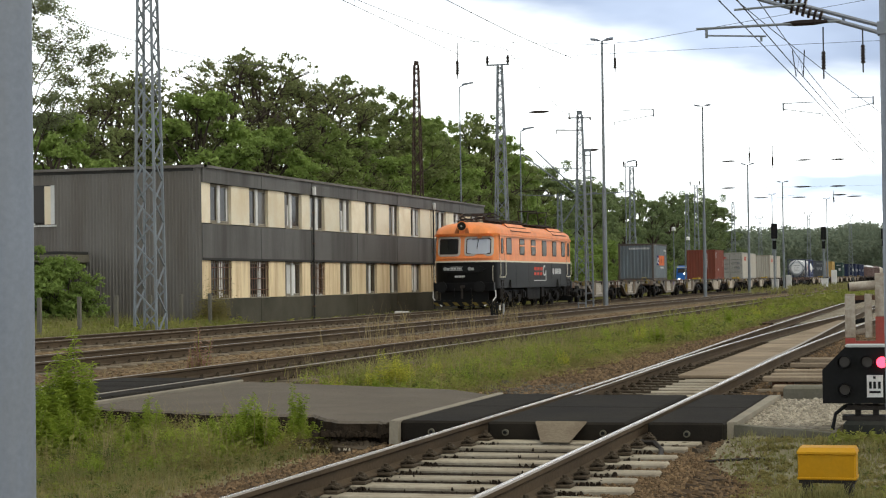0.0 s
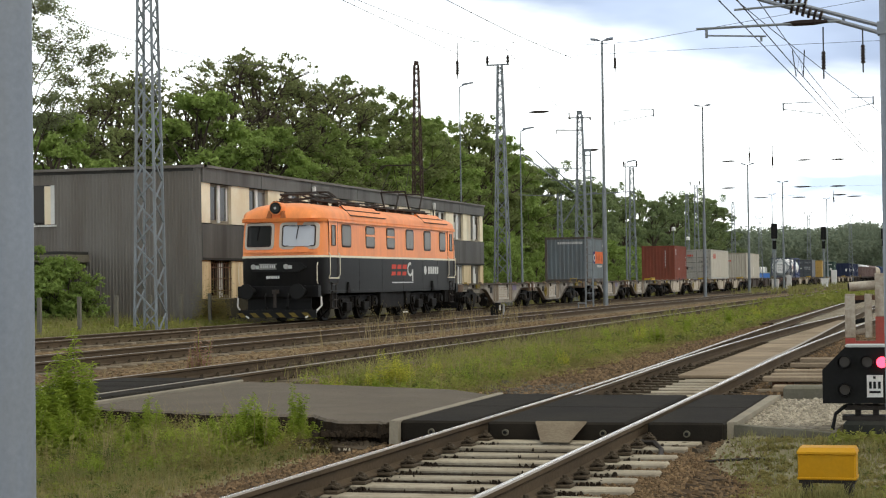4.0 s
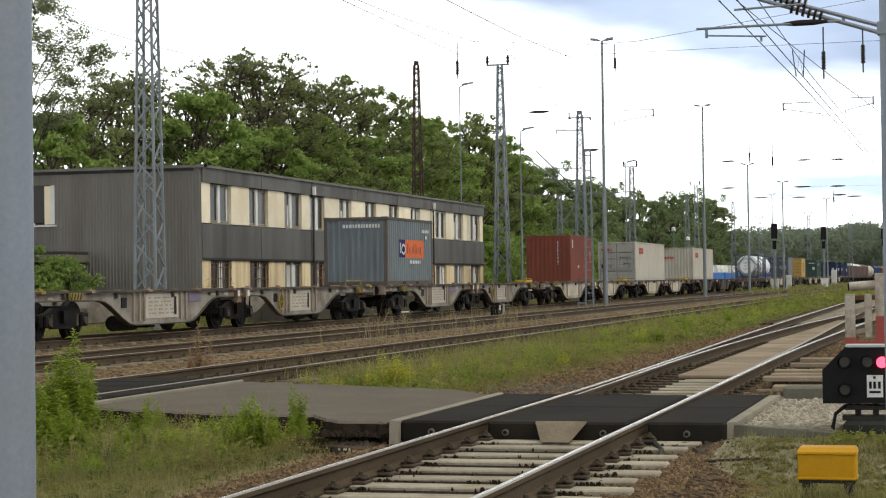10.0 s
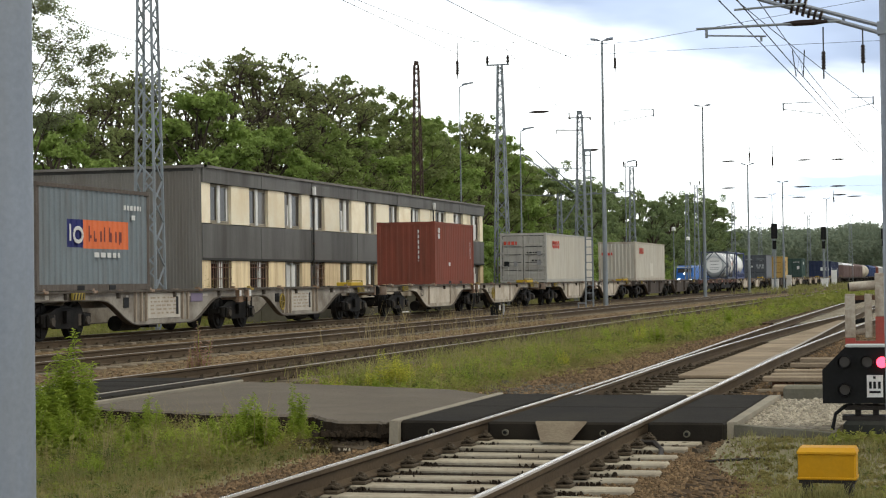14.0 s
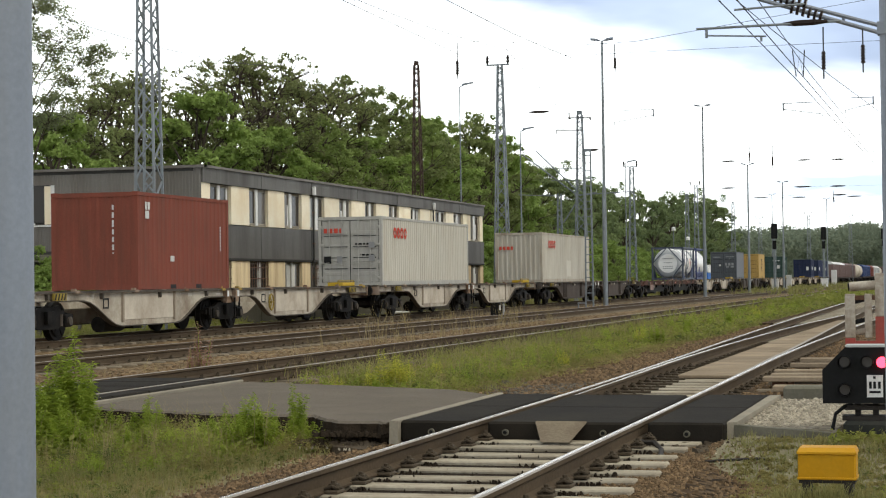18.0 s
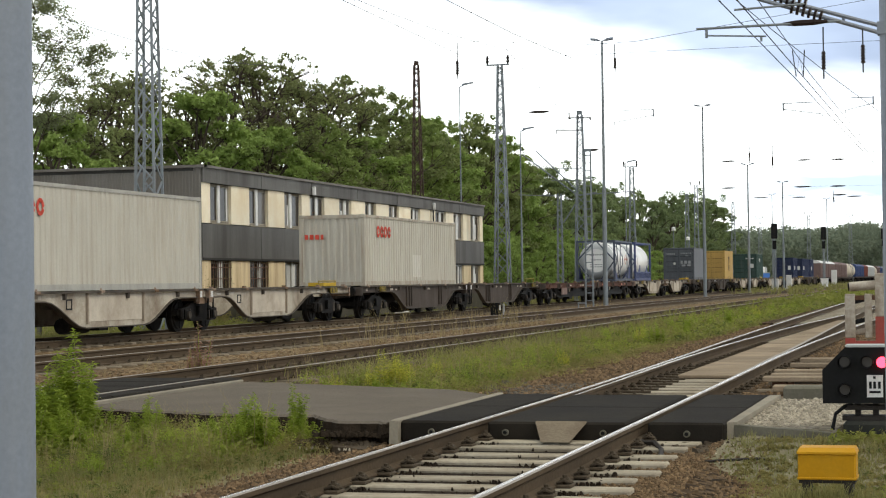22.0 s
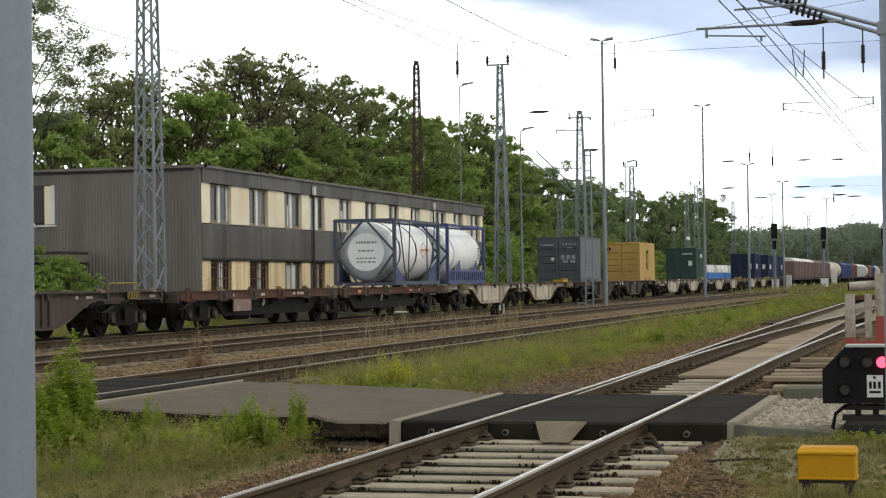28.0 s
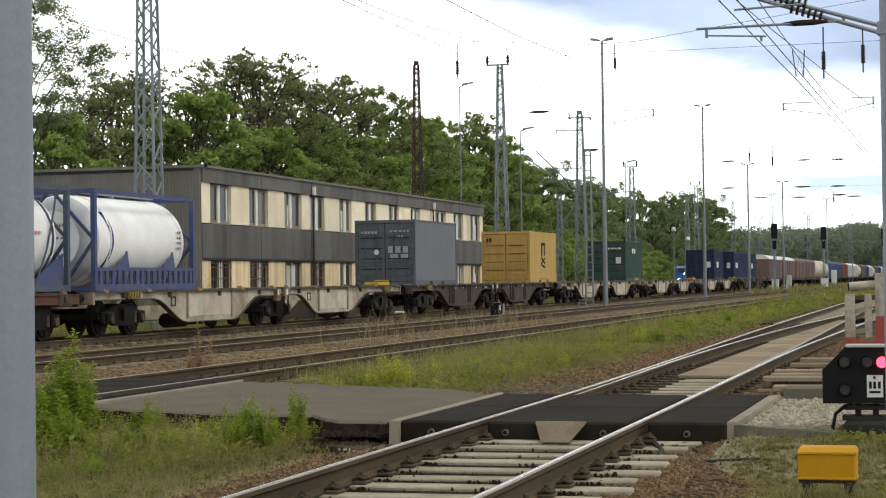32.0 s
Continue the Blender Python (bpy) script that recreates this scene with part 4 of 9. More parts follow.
P_PALEFRAME = mat("pale_grey_frame_paint", (0.52, 0.47, 0.41), 0.5, 0, 0.1, 2, 30, 0.02, (0.38, 0.30, 0.22), 0.4, 2.0)

# wheelset on its axle, turning about local y
def wheelset_mesh(r):
    m = MB()
    for s in (-1, 1):
        m.tube((0, s * 0.70, 0), (0, s * 0.82, 0), r, n=28, slot=0)
        m.tube((0, s * 0.67, 0), (0, s * 0.70, 0), r + 0.03, n=28, slot=0)
        m.tube((0, s * 0.82, 0), (0, s * 0.86, 0), r * 0.84, r * 0.80, n=28, slot=0)
        m.tube((0, s * 0.86, 0), (0, s * 0.95, 0), 0.12, n=12, slot=0)
        for k in range(6):
            a = k * math.pi / 3
            m.box(-0.03, 0.03, s * 0.83, s * 0.875, 0.14, r * 0.8, m=Matrix.Rotation(a, 4, "Y"))
    m.tube((0, -0.7, 0), (0, 0.7, 0), 0.085, n=10)
    return m.mesh("wheelset", P_BOGIE, smooth=True)


WS46, WS62 = wheelset_mesh(0.46), wheelset_mesh(0.625)


def wheelset(parent, mesh, r, x):
    ob = part("wheelset", mesh, None, parent, at=pose(x, 0, r))
    WHEELS.append((ob, r, x))
    return ob


def freight_bogie_mesh():
    """Two-axle cast bogie: side frames with arched beams, springs, axle boxes, bolster and brake gear."""
    m = MB()
    for s in (-1, 1):
        y0, y1 = sorted((s * 0.93, s * 1.06))
        m.prism([(-1.25, 0.62), (-1.25, 0.42), (-0.75, 0.40), (-0.5, 0.28), (0.5, 0.28), (0.75, 0.40), (1.25, 0.42), (1.25, 0.62), (0.85, 0.66), (0.5, 0.78), (-0.5, 0.78), (-0.85, 0.66)], y0, y1, "y")
        for x in (-0.9, 0.9):
            m.box(x - 0.17, x + 0.17, min(s * 0.95, s * 1.14), max(s * 0.95, s * 1.14), 0.32, 0.62, bevel=0.03)
            # second slot: paler grey paints highlights on axle boxes and springs
            m.tube((x, s * 1.1, 0.46), (x, s * 1.19, 0.46), 0.1, n=10, slot=1)
            for dx in (-0.24, 0.24):
                m.tube((x + dx, s * 1.02, 0.34), (x + dx, s * 1.02, 0.62), 0.075, n=10, slot=1 if dx * x < 0 else 0)
        m.box(-0.2, 0.2, min(s * 1.0, s * 1.16), max(s * 1.0, s * 1.16), 0.42, 0.7)
    m.box(-0.22, 0.22, -1.0, 1.0, 0.5, 0.82)
    for x in (-1.3, 1.3):
        m.box(x - 0.05, x + 0.05, -1.0, 1.0, 0.45, 0.58)
    return m.mesh("bogie_frame", [P_BOGIE, P_WAGTONE])


FB = freight_bogie_mesh()


def freight_bogie(parent, x):
    b = part("bogie", FB, None, parent, at=pose(x, 0, 0))
    for dx in (-0.9, 0.9):
        wheelset(b, WS46, 0.46, dx)
    return b


def hazard(parent, x, y, z, w, h, face=-1):
    """A yellow corner block with black slanted stripes."""
    p = part("hazard_block", MB().box(x, x + w, y, y + 0.06, z, z + h), M_DULLYELLOW, parent, "yellow end block with black slanted stripes")
    m = MB()
    n = max(2, int(w / 0.13))
    for k in range(n):
        u = x + k * w / n
        m.add([(u, y - 0.004, z + 0.01), (u + 0.065, y - 0.004, z + 0.01), (u + 0.125, y - 0.004, z + h - 0.01), (u + 0.06, y - 0.004, z + h - 0.01)], [(0, 1, 2, 3)])
    part("stripes", m, M_BLACK, p)


def side_sill(L, depth_mid, m, flip=False, slot=0):
    """Deep fish-belly side sill pair of an intermodal half-wagon from x=0 to L; flip: its shared bogie lies at x=0."""
    top, shallow = 1.13, 0.93
    x1, x2, x3, x4 = (1.5, 3.4, L - 6.0, L - 3.7) if flip else (3.4, 5.5, L - 3.7, L - 1.6)
    for s in (-1, 1):
        y0, y1 = sorted((s * 1.10, s * 1.16))
        prof = [(0.0, top), (0.0, shallow)]
        n = 6
        for k in range(n + 1):
            u = k / n
            e = u * u * (3 - 2 * u)
            prof.append((x1 + (x2 - x1) * u, shallow + (depth_mid - shallow) * e))
        for k in range(n + 1):
            u = k / n
            e = u * u * (3 - 2 * u)
            prof.append((x3 + (x4 - x3) * u, depth_mid + (shallow - depth_mid) * e))
        prof += [(L, shallow), (L, top)]
        m.prism(prof, y0, y1, "y", slot)
        # flange bars in the darker slot paint the shadow line under the sill
        low = prof[1:-1]
        for p, q in zip(low[:-1], low[1:]):
            m.bar((p[0], s * 1.14, p[1]), (q[0], s * 1.14, q[1]), 0.16, 0.026, slot + 1)
        z0, z1 = sorted((s * 1.16, s * 1.26))
        m.box(0, L, z0, z1, top - 0.02, top + 0.03, slot + 1)
    for x in (0.1, x1 - 0.3, (x2 + x3) / 2, x4 + 0.3, L - 0.1):
        m.box(x - 0.12, x + 0.12, -1.1, 1.1, 0.9, 1.08, slot)
    m.box(0, L, -0.18, 0.18, 0.72, 1.05, slot)
    return x2, x3


RIB_PALE = MB().box(-0.035, 0.035, -1.22, -1.16, 0.36, 1.11).mesh("rib", P_WAGRIB)
RIB_DARK = MB().box(-0.035, 0.035, -1.22, -1.16, 0.36, 1.11).mesh("rib", P_WAGBROWN)


def container_wagon(s0, paint, tone, half=12.55):
    """Articulated six-axle container wagon: two half-frames over a shared middle bogie. s0: where its front buffer is at the start."""
    dark = tone == "dark"
    lab = "articulated container wagon with dark brown sills and oily bogies" if dark else "articulated container wagon with dirty pale sills and oily bogies"
    w = rolling(thing("container_wagon", lab, "freight wagon", group="train wagons"), s0)
    rnd = random.Random(int(s0))
    mid = 0.65 + half
    x_bog = (2.45, mid, 2 * mid - 2.45)
    for k, x in enumerate(x_bog):
        freight_bogie(w, x)
    for h in (0, 1):
        fx = 0.55 + h * (half + 0.2)
        m = MB()
        a, c = side_sill(half, 0.27 if h == 0 else 0.29, m, h == 1)
        for i, p in enumerate(m.v):
            m.v[i] = (p[0] + fx, p[1], p[2])
        fr = part("underframe", m, [paint, P_WAGTONE], w)
        # upright ribs, brackets and plates on the belly of the sill
        mid0, mid1 = fx + a, fx + c
        for x in (mid0 - 0.1, mid0 + 0.25, mid0 + 0.55, mid1 - 0.5, mid1 - 0.15) if dark or s0 < 150 else (mid0 + 0.1, mid1 - 0.1):
            part("rib", RIB_DARK if dark else RIB_PALE, None, fr, at=pose(x, 0, 0))
        if not dark and s0 > 150:
            part("belly_plate", MB().box(mid0 + 0.14, mid1 - 0.14, -1.172, -1.158, 0.42, 1.06, bevel=0.004), P_DATA, fr)
            fm = MB()
            u, z = mid0 - 0.95, 0.72
            fm.box(u, u + 0.3, -1.175, -1.16, z, z + 0.035).box(u, u + 0.3, -1.175, -1.16, z + 0.22, z + 0.255).box(u, u + 0.035, -1.175, -1.16, z + 0.035, z + 0.22).box(u + 0.265, u + 0.3, -1.175, -1.16, z + 0.035, z + 0.22)
            part("label_holder", fm, M_BLACK, fr, "dark square label frame")
        elif not dark:
            part("data_panel", MB().box(mid0 + 0.7, mid1 - 0.62, -1.175, -1.162, 0.42, 1.06), P_PANEL, fr, "pale painted data panel")
            dm = MB()
            for r in range(5):
                z = 0.95 - r * 0.1
                x = mid0 + 0.85
                while x < mid1 - 1.0:
                    l = rnd.uniform(0.08, 0.3)
                    dm.box(x, min(x + l, mid1 - 0.75), -1.181, -1.176, z - 0.02, z + 0.02)
                    x += l + rnd.uniform(0.05, 0.2)
            tagged(part("data_lettering", dm, P_WAGRIB, fr), kind="stuff")
            if s0 < 150:
                part("plate", MB().box(mid0 - 0.75, mid0 - 0.45, -1.18, -1.162, 0.72, 0.98), M_BLACK, fr, "small dark plate")
                part("slot", MB().box(mid1 - 0.9, mid1 - 0.76, -1.186, -1.178, 0.5, 0.98), M_BLACK, fr)
                if h == 0:
                    part("plate", MB().box(mid1 + 0.1, mid1 + 0.9, -1.18, -1.162, 0.82, 1.05), P_PURPLE, fr, "faded purple plate")
        tubes = MB().tube((fx + 5.2, -0.7, 0.32), (fx + 6.4, -0.7, 0.32), 0.2, n=12).box(fx + 6.6, fx + 7.1, -1.0, -0.6, 0.18, 0.5)
        part("brake_gear", tubes, P_BOGIE, fr)
        for x in (fx + 0.5, fx + 3.0, fx + 0.5 * half, fx + 0.75 * half, fx + half - 0.55):
            lock = MB().box(x - 0.1, x + 0.1, -1.29, -1.12, 1.1, 1.17, bevel=0.01).box(x - 0.05, x + 0.05, -1.22, -1.12, 1.17, 1.22)
            part("twist_lock", MB().box(x - 0.1, x + 0.1, 1.12, 1.29, 1.1, 1.17, bevel=0.01), P_WAGRUST, fr)
            part("twist_lock", lock, P_LOCK if rnd.random() < 0.22 else P_WAGRUST, fr)
        for x in (fx + 1.6, fx + 4.4, fx + 7.8, fx + 10.9):
            part("deck_bracket", MB().prism([(x - 0.05, 1.1), (x + 0.05, 1.1), (x + 0.03, 0.96), (x - 0.03, 0.96)], -1.25, -1.16, "y"), P_WAGTONE, fr)
        dst = MB()
        for k in range(7):
            u = fx + rnd.uniform(0.4, half - 0.6)
            dst.box(u, u + rnd.uniform(0.1, 0.35), -1.166, -1.161, 0.97, 0.97 + rnd.uniform(0.05, 0.1))
        tagged(part("stencil_marks", dst, P_DATA if dark else P_PANEL, fr), kind="stuff")
    wheel_hand = MB()
    cx = 0.55 + half + 0.2 + 3.05
    ring = [(cx + 0.19 * math.cos(k * 0.5236), -1.25, 0.72 + 0.24 * math.sin(k * 0.5236)) for k in range(13)]
    wheel_hand.path(ring, 0.025)
    for k in range(0, 12, 4):
        wheel_hand.tube((cx, -1.25, 0.72), ring[k], 0.018)
    wheel_hand.tube((cx, -1.1, 0.72), (cx, -1.27, 0.72), 0.03)
    if not dark and s0 < 170:
        part("brake_handwheel", wheel_hand, M_DULLYELLOW, w, "dull yellow brake handwheel")
    jm = MB().box(mid - 0.2, mid + 0.2, -1.15, 1.15, 0.75, 1.1).box(mid - 0.45, mid - 0.22, -1.28, -1.16, 0.78, 1.12).box(mid + 0.22, mid + 0.45, -1.28, -1.16, 0.78, 1.12)
    part("joint", jm, P_WAGRUST if not dark else P_WAGBROWN, w)
    part("joint_lamp", MB().box(mid - 0.44, mid - 0.32, -1.3, -1.28, 0.93, 1.1), M_WHITE, w)
    part("joint_lamp", MB().box(mid + 0.32, mid + 0.44, -1.3, -1.28, 0.93, 1.1), M_WHITE, w)
    st = MB().bar((mid + 0.55, -1.25, 0.3), (mid + 0.55, -1.25, 0.9), 0.04).bar((mid + 0.2, -1.25, 0.3), (mid + 0.2, -1.25, 0.9), 0.04).box(mid + 0.2, mid + 0.55, -1.32, -1.2, 0.3, 0.34).box(mid + 0.2, mid + 0.55, -1.32, -1.2, 0.58, 0.62)
    part("step", st, P_BOGIE, w)
    for x, s in ((0.55, -1), (2 * mid - 0.55, 1)):
        e = MB().box(min(x, x + s * 0.1), max(x, x + s * 0.1), -1.2, 1.2, 0.82, 1.12)
        hs = part("headstock", e, P_WAGBROWN if dark else P_WAGRUST, w, "rusty end beam")
        for y in (-0.875, 0.875):
            part("buffer", MB().tube((x, y, 0.98), (x + s * 0.4, y, 0.98), 0.09, n=10).tube((x + s * 0.4, y, 0.98), (x + s * 0.5, y, 0.98), 0.2, n=14), P_BOGIE, hs)
        cp = MB().box(min(x, x + s * 0.6), max(x, x + s * 0.6), -0.08, 0.08, 0.9, 1.02).bar((x + s * 0.5, 0, 1.0), (x + s * 0.62, 0, 0.72), 0.07)
        part("coupling_hook", cp, P_BOGIE, w)
        xr = x + 1.5 if s < 0 else x - 2.4
        xa = xr - 0.7 if s > 0 else xr
        rail = MB().path([(xa, -1.2, 1.13), (xa, -1.2, 1.34), (xr + 0.95, -1.2, 1.34), (xr + 0.95, -1.2, 1.13)], 0.022)
        if s > 0:
            part("handrail", rail, M_DULLYELLOW, w, "yellow bent handrail")
            if not dark and s0 > 120:
                part("end_platform", MB().box(xr - 0.35, xr + 0.95, -1.24, -0.7, 1.17, 1.29, bevel=0.01), P_PLATFORM, w, "yellow end platform")
        hazard(w, xr + 0.2, -1.34, 0.95, 0.6, 0.17)
    return w


def flat_wagon(s0, half=13.0):
    """Articulated low wagon: two red-brown side channels over a dark oily frame, on three bogies."""
    w = rolling(thing("flat_wagon", "articulated flat wagon with red-brown side channels and oily black frame", "freight wagon", group="train wagons"), s0)
    rnd = random.Random(6)
    mid = 0.6 + half
    for h in (0, 1):
        fx = 0.5 + h * (half + 0.2)
        for s in (-1, 1):
            sec = [(1.2, 0.855), (1.32, 0.855), (1.32, 0.87), (1.28, 0.87), (1.28, 1.07), (1.32, 1.07), (1.32, 1.09), (1.2, 1.09), (1.2, 1.07), (1.24, 1.07), (1.24, 0.87), (1.2, 0.87)]
            part("side_channel", MB().prism([(s * y, z) for y, z in sec], fx, fx + half, "x"), P_WAGRED, w, "red-brown side channel")
        part("deck", MB().box(fx + 0.1, fx + half - 0.1, -0.5, 0.5, 0.98, 1.06), P_WAGBROWN, w)
        fr = MB()
        a, c = (fx + 3.6, fx + half - 2.2) if h == 0 else (fx + 2.2, fx + half - 3.6)
        for y in (-1.08, 1.02):
            fr.prism([(a - 0.9, 0.88), (a, 0.36), (c, 0.36), (c + 0.9, 0.88)], y, y + 0.06, "y")
        fr.box(fx, fx + half, -0.2, 0.2, 0.6, 0.98)
        for x in (a + 0.4, (a + c) / 2, c - 0.4):
            fr.box(x - 0.06, x + 0.06, -1.2, 1.2, 0.66, 0.88)
        fr.tube((a + 1.2, -0.7, 0.42), (a + 2.5, -0.7, 0.42), 0.2, n=12).box(a + 3.2, a + 3.9, -1.05, -0.6, 0.24, 0.62)
        f = part("underframe", fr, P_BOGIE, w, "oily black underframe")
        for k in range(6):
            x = fx + 0.7 + k * (half - 1.4) / 5
            part("lock_bracket", MB().box(x - 0.32, x + 0.32, -1.31, -1.22, 0.8, 1.095, bevel=0.015).box(x - 0.1, x + 0.1, -1.36, -1.28, 0.9, 1.04), P_WAGBROWN if k % 3 else P_WAGRED, f)
            part("twist_lock", MB().box(x - 0.09, x + 0.09, -1.3, -1.12, 1.09, 1.15, bevel=0.012).box(x - 0.05, x + 0.05, -1.24, -1.14, 1.15, 1.2), P_WAGRUST if k % 2 else P_WAGBROWN, f)
        mk = MB()
        for k in range(5):
            u = fx + rnd.uniform(1.0, half - 1.5)
            mk.box(u, u + rnd.uniform(0.08, 0.4), -1.285, -1.28, 0.93, 0.93 + rnd.uniform(0.05, 0.1))
        tagged(part("stencil_marks", mk, P_MARKFADED if h else P_DATA, f), kind="stuff")
        part("lever", MB().bar((a + 2.9, -1.12, 0.62), (a + 2.96, -1.14, 0.82), 0.05), P_DATA, f, "pale brake lever")
    part("data_plate", MB().box(4.25, 5.6, -1.3, -1.262, 0.5, 0.86, bevel=0.006), P_PLATEPINK, w, "dirty pinkish data plate")
    part("joint", MB().box(mid - 0.35, mid + 0.35, -1.05, 1.05, 0.7, 1.06).box(mid - 0.75, mid - 0.4, -1.36, -1.2, 0.74, 1.12, bevel=0.02).box(mid + 0.35, mid + 0.8, -1.36, -1.2, 0.76, 1.1, bevel=0.02), P_WAGBROWN, w)
    part("joint_hose", MB().path([(mid - 0.9, -1.3, 1.08), (mid - 0.5, -1.34, 1.2), (mid, -1.34, 1.1), (mid + 0.4, -1.34, 1.22), (mid + 0.9, -1.3, 1.08)], 0.03), P_WAGRUST, w)
    part("joint_step", MB().bar((mid + 0.5, -1.3, 0.3), (mid + 0.5, -1.3, 0.8), 0.04).bar((mid + 0.85, -1.3, 0.3), (mid + 0.85, -1.3, 0.8), 0.04).box(mid + 0.48, mid + 0.87, -1.36, -1.24, 0.3, 0.34), P_BOGIE, w)
    for x in (2.3, mid, 2 * mid - 2.3):
        freight_bogie(w, x)
    for x, s in ((0.5, -1), (2 * mid - 0.5, 1)):
        e = MB().box(min(x, x + s * 0.08), max(x, x + s * 0.08), -1.25, 1.25, 0.8, 1.08)
        hs = part("headstock", e, P_WAGBROWN, w)
        for y in (-0.875, 0.875):
            part("buffer", MB().tube((x, y, 0.98), (x + s * 0.4, y, 0.98), 0.09, n=10).tube((x + s * 0.4, y, 0.98), (x + s * 0.48, y, 0.98), 0.2, n=14), P_BOGIE, hs)
    return w


CW, CH = 2.438, 2.535


def bars(m, x0, x1, z0, z1, y, n, vertical=False, seed=1):
    """Unreadable writing as plain bars on the plane y."""
    rnd = random.Random(seed)
    k = 0
    span = (z1 - z0) if vertical else (x1 - x0)
    u = 0.0
    while u < span:
        l = rnd.uniform(0.5, 1.0) * span / n
        if vertical:
            m.box(x0, x1, y - 0.006, y, z1 - min(u + l, span), z1 - u)
        else:
            m.box(x0 + u, x0 + min(u + l, span), y - 0.006, y, z0, z1)
        u += l + 0.35 * span / n


def endbars(m, y0, y1, z0, z1, x, n, vertical=False, seed=1):
    """The same on the end face x, between y0 and y1."""
    t = MB()
    bars(t, y0, y1, z0, z1, 0, n, vertical, seed)
    m.add([(x + p[1], p[0], p[2]) for p in t.v], t.f)


def corrugated(m, a, c, z0, z1, at, axis, pitch, depth, sgn):
    """A trapezoid-ribbed wall from a to c along the axis, lying about the plane 'at'; outside lies in direction sgn."""
    n = max(3, round((c - a) / pitch))
    p = (c - a) / n
    pr = []
    for k in range(n):
        u = a + k * p
        pr += [(u, 0), (u + 0.28 * p, 0), (u + 0.42 * p, -depth), (u + 0.86 * p, -depth)]
    pr.append((c, 0))
    for (u0, d0), (u1, d1) in zip(pr[:-1], pr[1:]):
        if axis == "x":
            m.quad((u0, at + sgn * d0, z0), (u1, at + sgn * d1, z0), (u1, at + sgn * d1, z1), (u0, at + sgn * d0, z1))
        else:
            m.quad((at + sgn * d0, u0, z0), (at + sgn * d1, u1, z0), (at + sgn * d1, u1, z1), (at + sgn * d0, u0, z1))


def container(s0, L, colour, label, end="doors", smooth_side=False, post=None, name="shipping_container", h=CH, pitch=0.27, endcol=None, depth=0.036):
    """A steel freight container with posts, rails, ribbed walls, roof, castings and doors. Its origin is at the front, on the deck."""
    c = rolling(thing(name, label, "container", group="containers on the train"), s0, RA, 1.155)
    post = post or colour
    fr = MB()
    for x in (0.0, L - 0.13):
        for y in (-CW / 2, CW / 2 - 0.13):
            fr.box(x, x + 0.13, y, y + 0.13, 0.12, h - 0.12)
    for y in (-CW / 2, CW / 2 - 0.06):
        fr.box(0.13, L - 0.13, y, y + 0.06, h - 0.1, h - 0.01).box(0.13, L - 0.13, y, y + 0.06, 0.02, 0.17)
    for x in (0.0, L - 0.08):
        fr.box(x, x + 0.08, -CW / 2 + 0.13, CW / 2 - 0.13, h - 0.13, h - 0.01).box(x, x + 0.08, -CW / 2 + 0.13, CW / 2 - 0.13, 0.02, 0.15)
    part("corner_frame", fr, post, c)
    for x in (0.0, L - 0.178):
        for y in (-CW / 2, CW / 2 - 0.162):
            for z in (0.0, h - 0.118):
                part("corner_casting", MB().box(x - 0.006, x + 0.184, y - 0.006, y + 0.168, z, z + 0.118, bevel=0.012), post, c)
    for y, s in ((-CW / 2 + 0.012, -1), (CW / 2 - 0.012, 1)):
        m = MB()
        if smooth_side:
            m.box(0.13, L - 0.13, min(y, y - s * 0.03), max(y, y - s * 0.03), 0.17, h - 0.1)
        else:
            corrugated(m, 0.13, L - 0.13, 0.17, h - 0.1, y, "x", pitch, depth, s)
        part("side_wall", m, colour, c)
    m = MB()
    if end == "doors":
        e = thing_part(c, "door_end")
        for y0, y1 in ((-CW / 2 + 0.13, -0.01), (0.01, CW / 2 - 0.13)):
            d = MB().box(0.02, 0.06, y0, y1, 0.15, h - 0.13)
            for z in (0.45, 0.95, 1.45, 1.95):
                d.box(0.0, 0.02, y0 + 0.12, y1 - 0.12, z - 0.06, z + 0.06, bevel=0.008)
            dd = part("door_leaf", d, endcol or colour, e)
            for y in (y0 + 0.28 * (y1 - y0), y0 + 0.72 * (y1 - y0)):
                rods = MB()
                rods.tube((-0.025, y, 0.1), (-0.025, y, h - 0.1), 0.014, n=8)
                for z in (0.2, 0.8, 1.6, h - 0.25):
                    rods.box(-0.04, 0.0, y - 0.035, y + 0.035, z - 0.03, z + 0.03)
                rods.bar((-0.04, y, 0.85), (-0.04, y + 0.3, 0.83), 0.025)
                part("lock_rod", rods, endcol or colour, dd)
            for z in (0.62, 1.02, 1.42, 1.82):
                # black strips paint the shaded lines of the door's corrugation
                part("groove", MB().box(-0.004, 0.021, y0 + 0.1, y1 - 0.1, z, z + 0.025), M_BLACK, dd, "black strip painting the shade in a horizontal groove")
            yo = y0 if y0 < -0.5 else y1
            for z in (0.3, 0.85, 1.5, 2.15):
                part("hinge", MB().box(-0.03, 0.03, yo - 0.05, yo + 0.05, z - 0.05, z + 0.05, bevel=0.01), post, dd)
        gk = MB()
        for y in (-CW / 2 + 0.115, CW / 2 - 0.135):
            gk.box(0.0, 0.05, y, y + 0.02, 0.14, h - 0.12)
        for z in (0.13, h - 0.15):
            gk.box(0.0, 0.05, -CW / 2 + 0.135, CW / 2 - 0.135, z, z + 0.02)
        part("door_gasket", gk, M_BLACK, e, "black rubber seal round the doors")
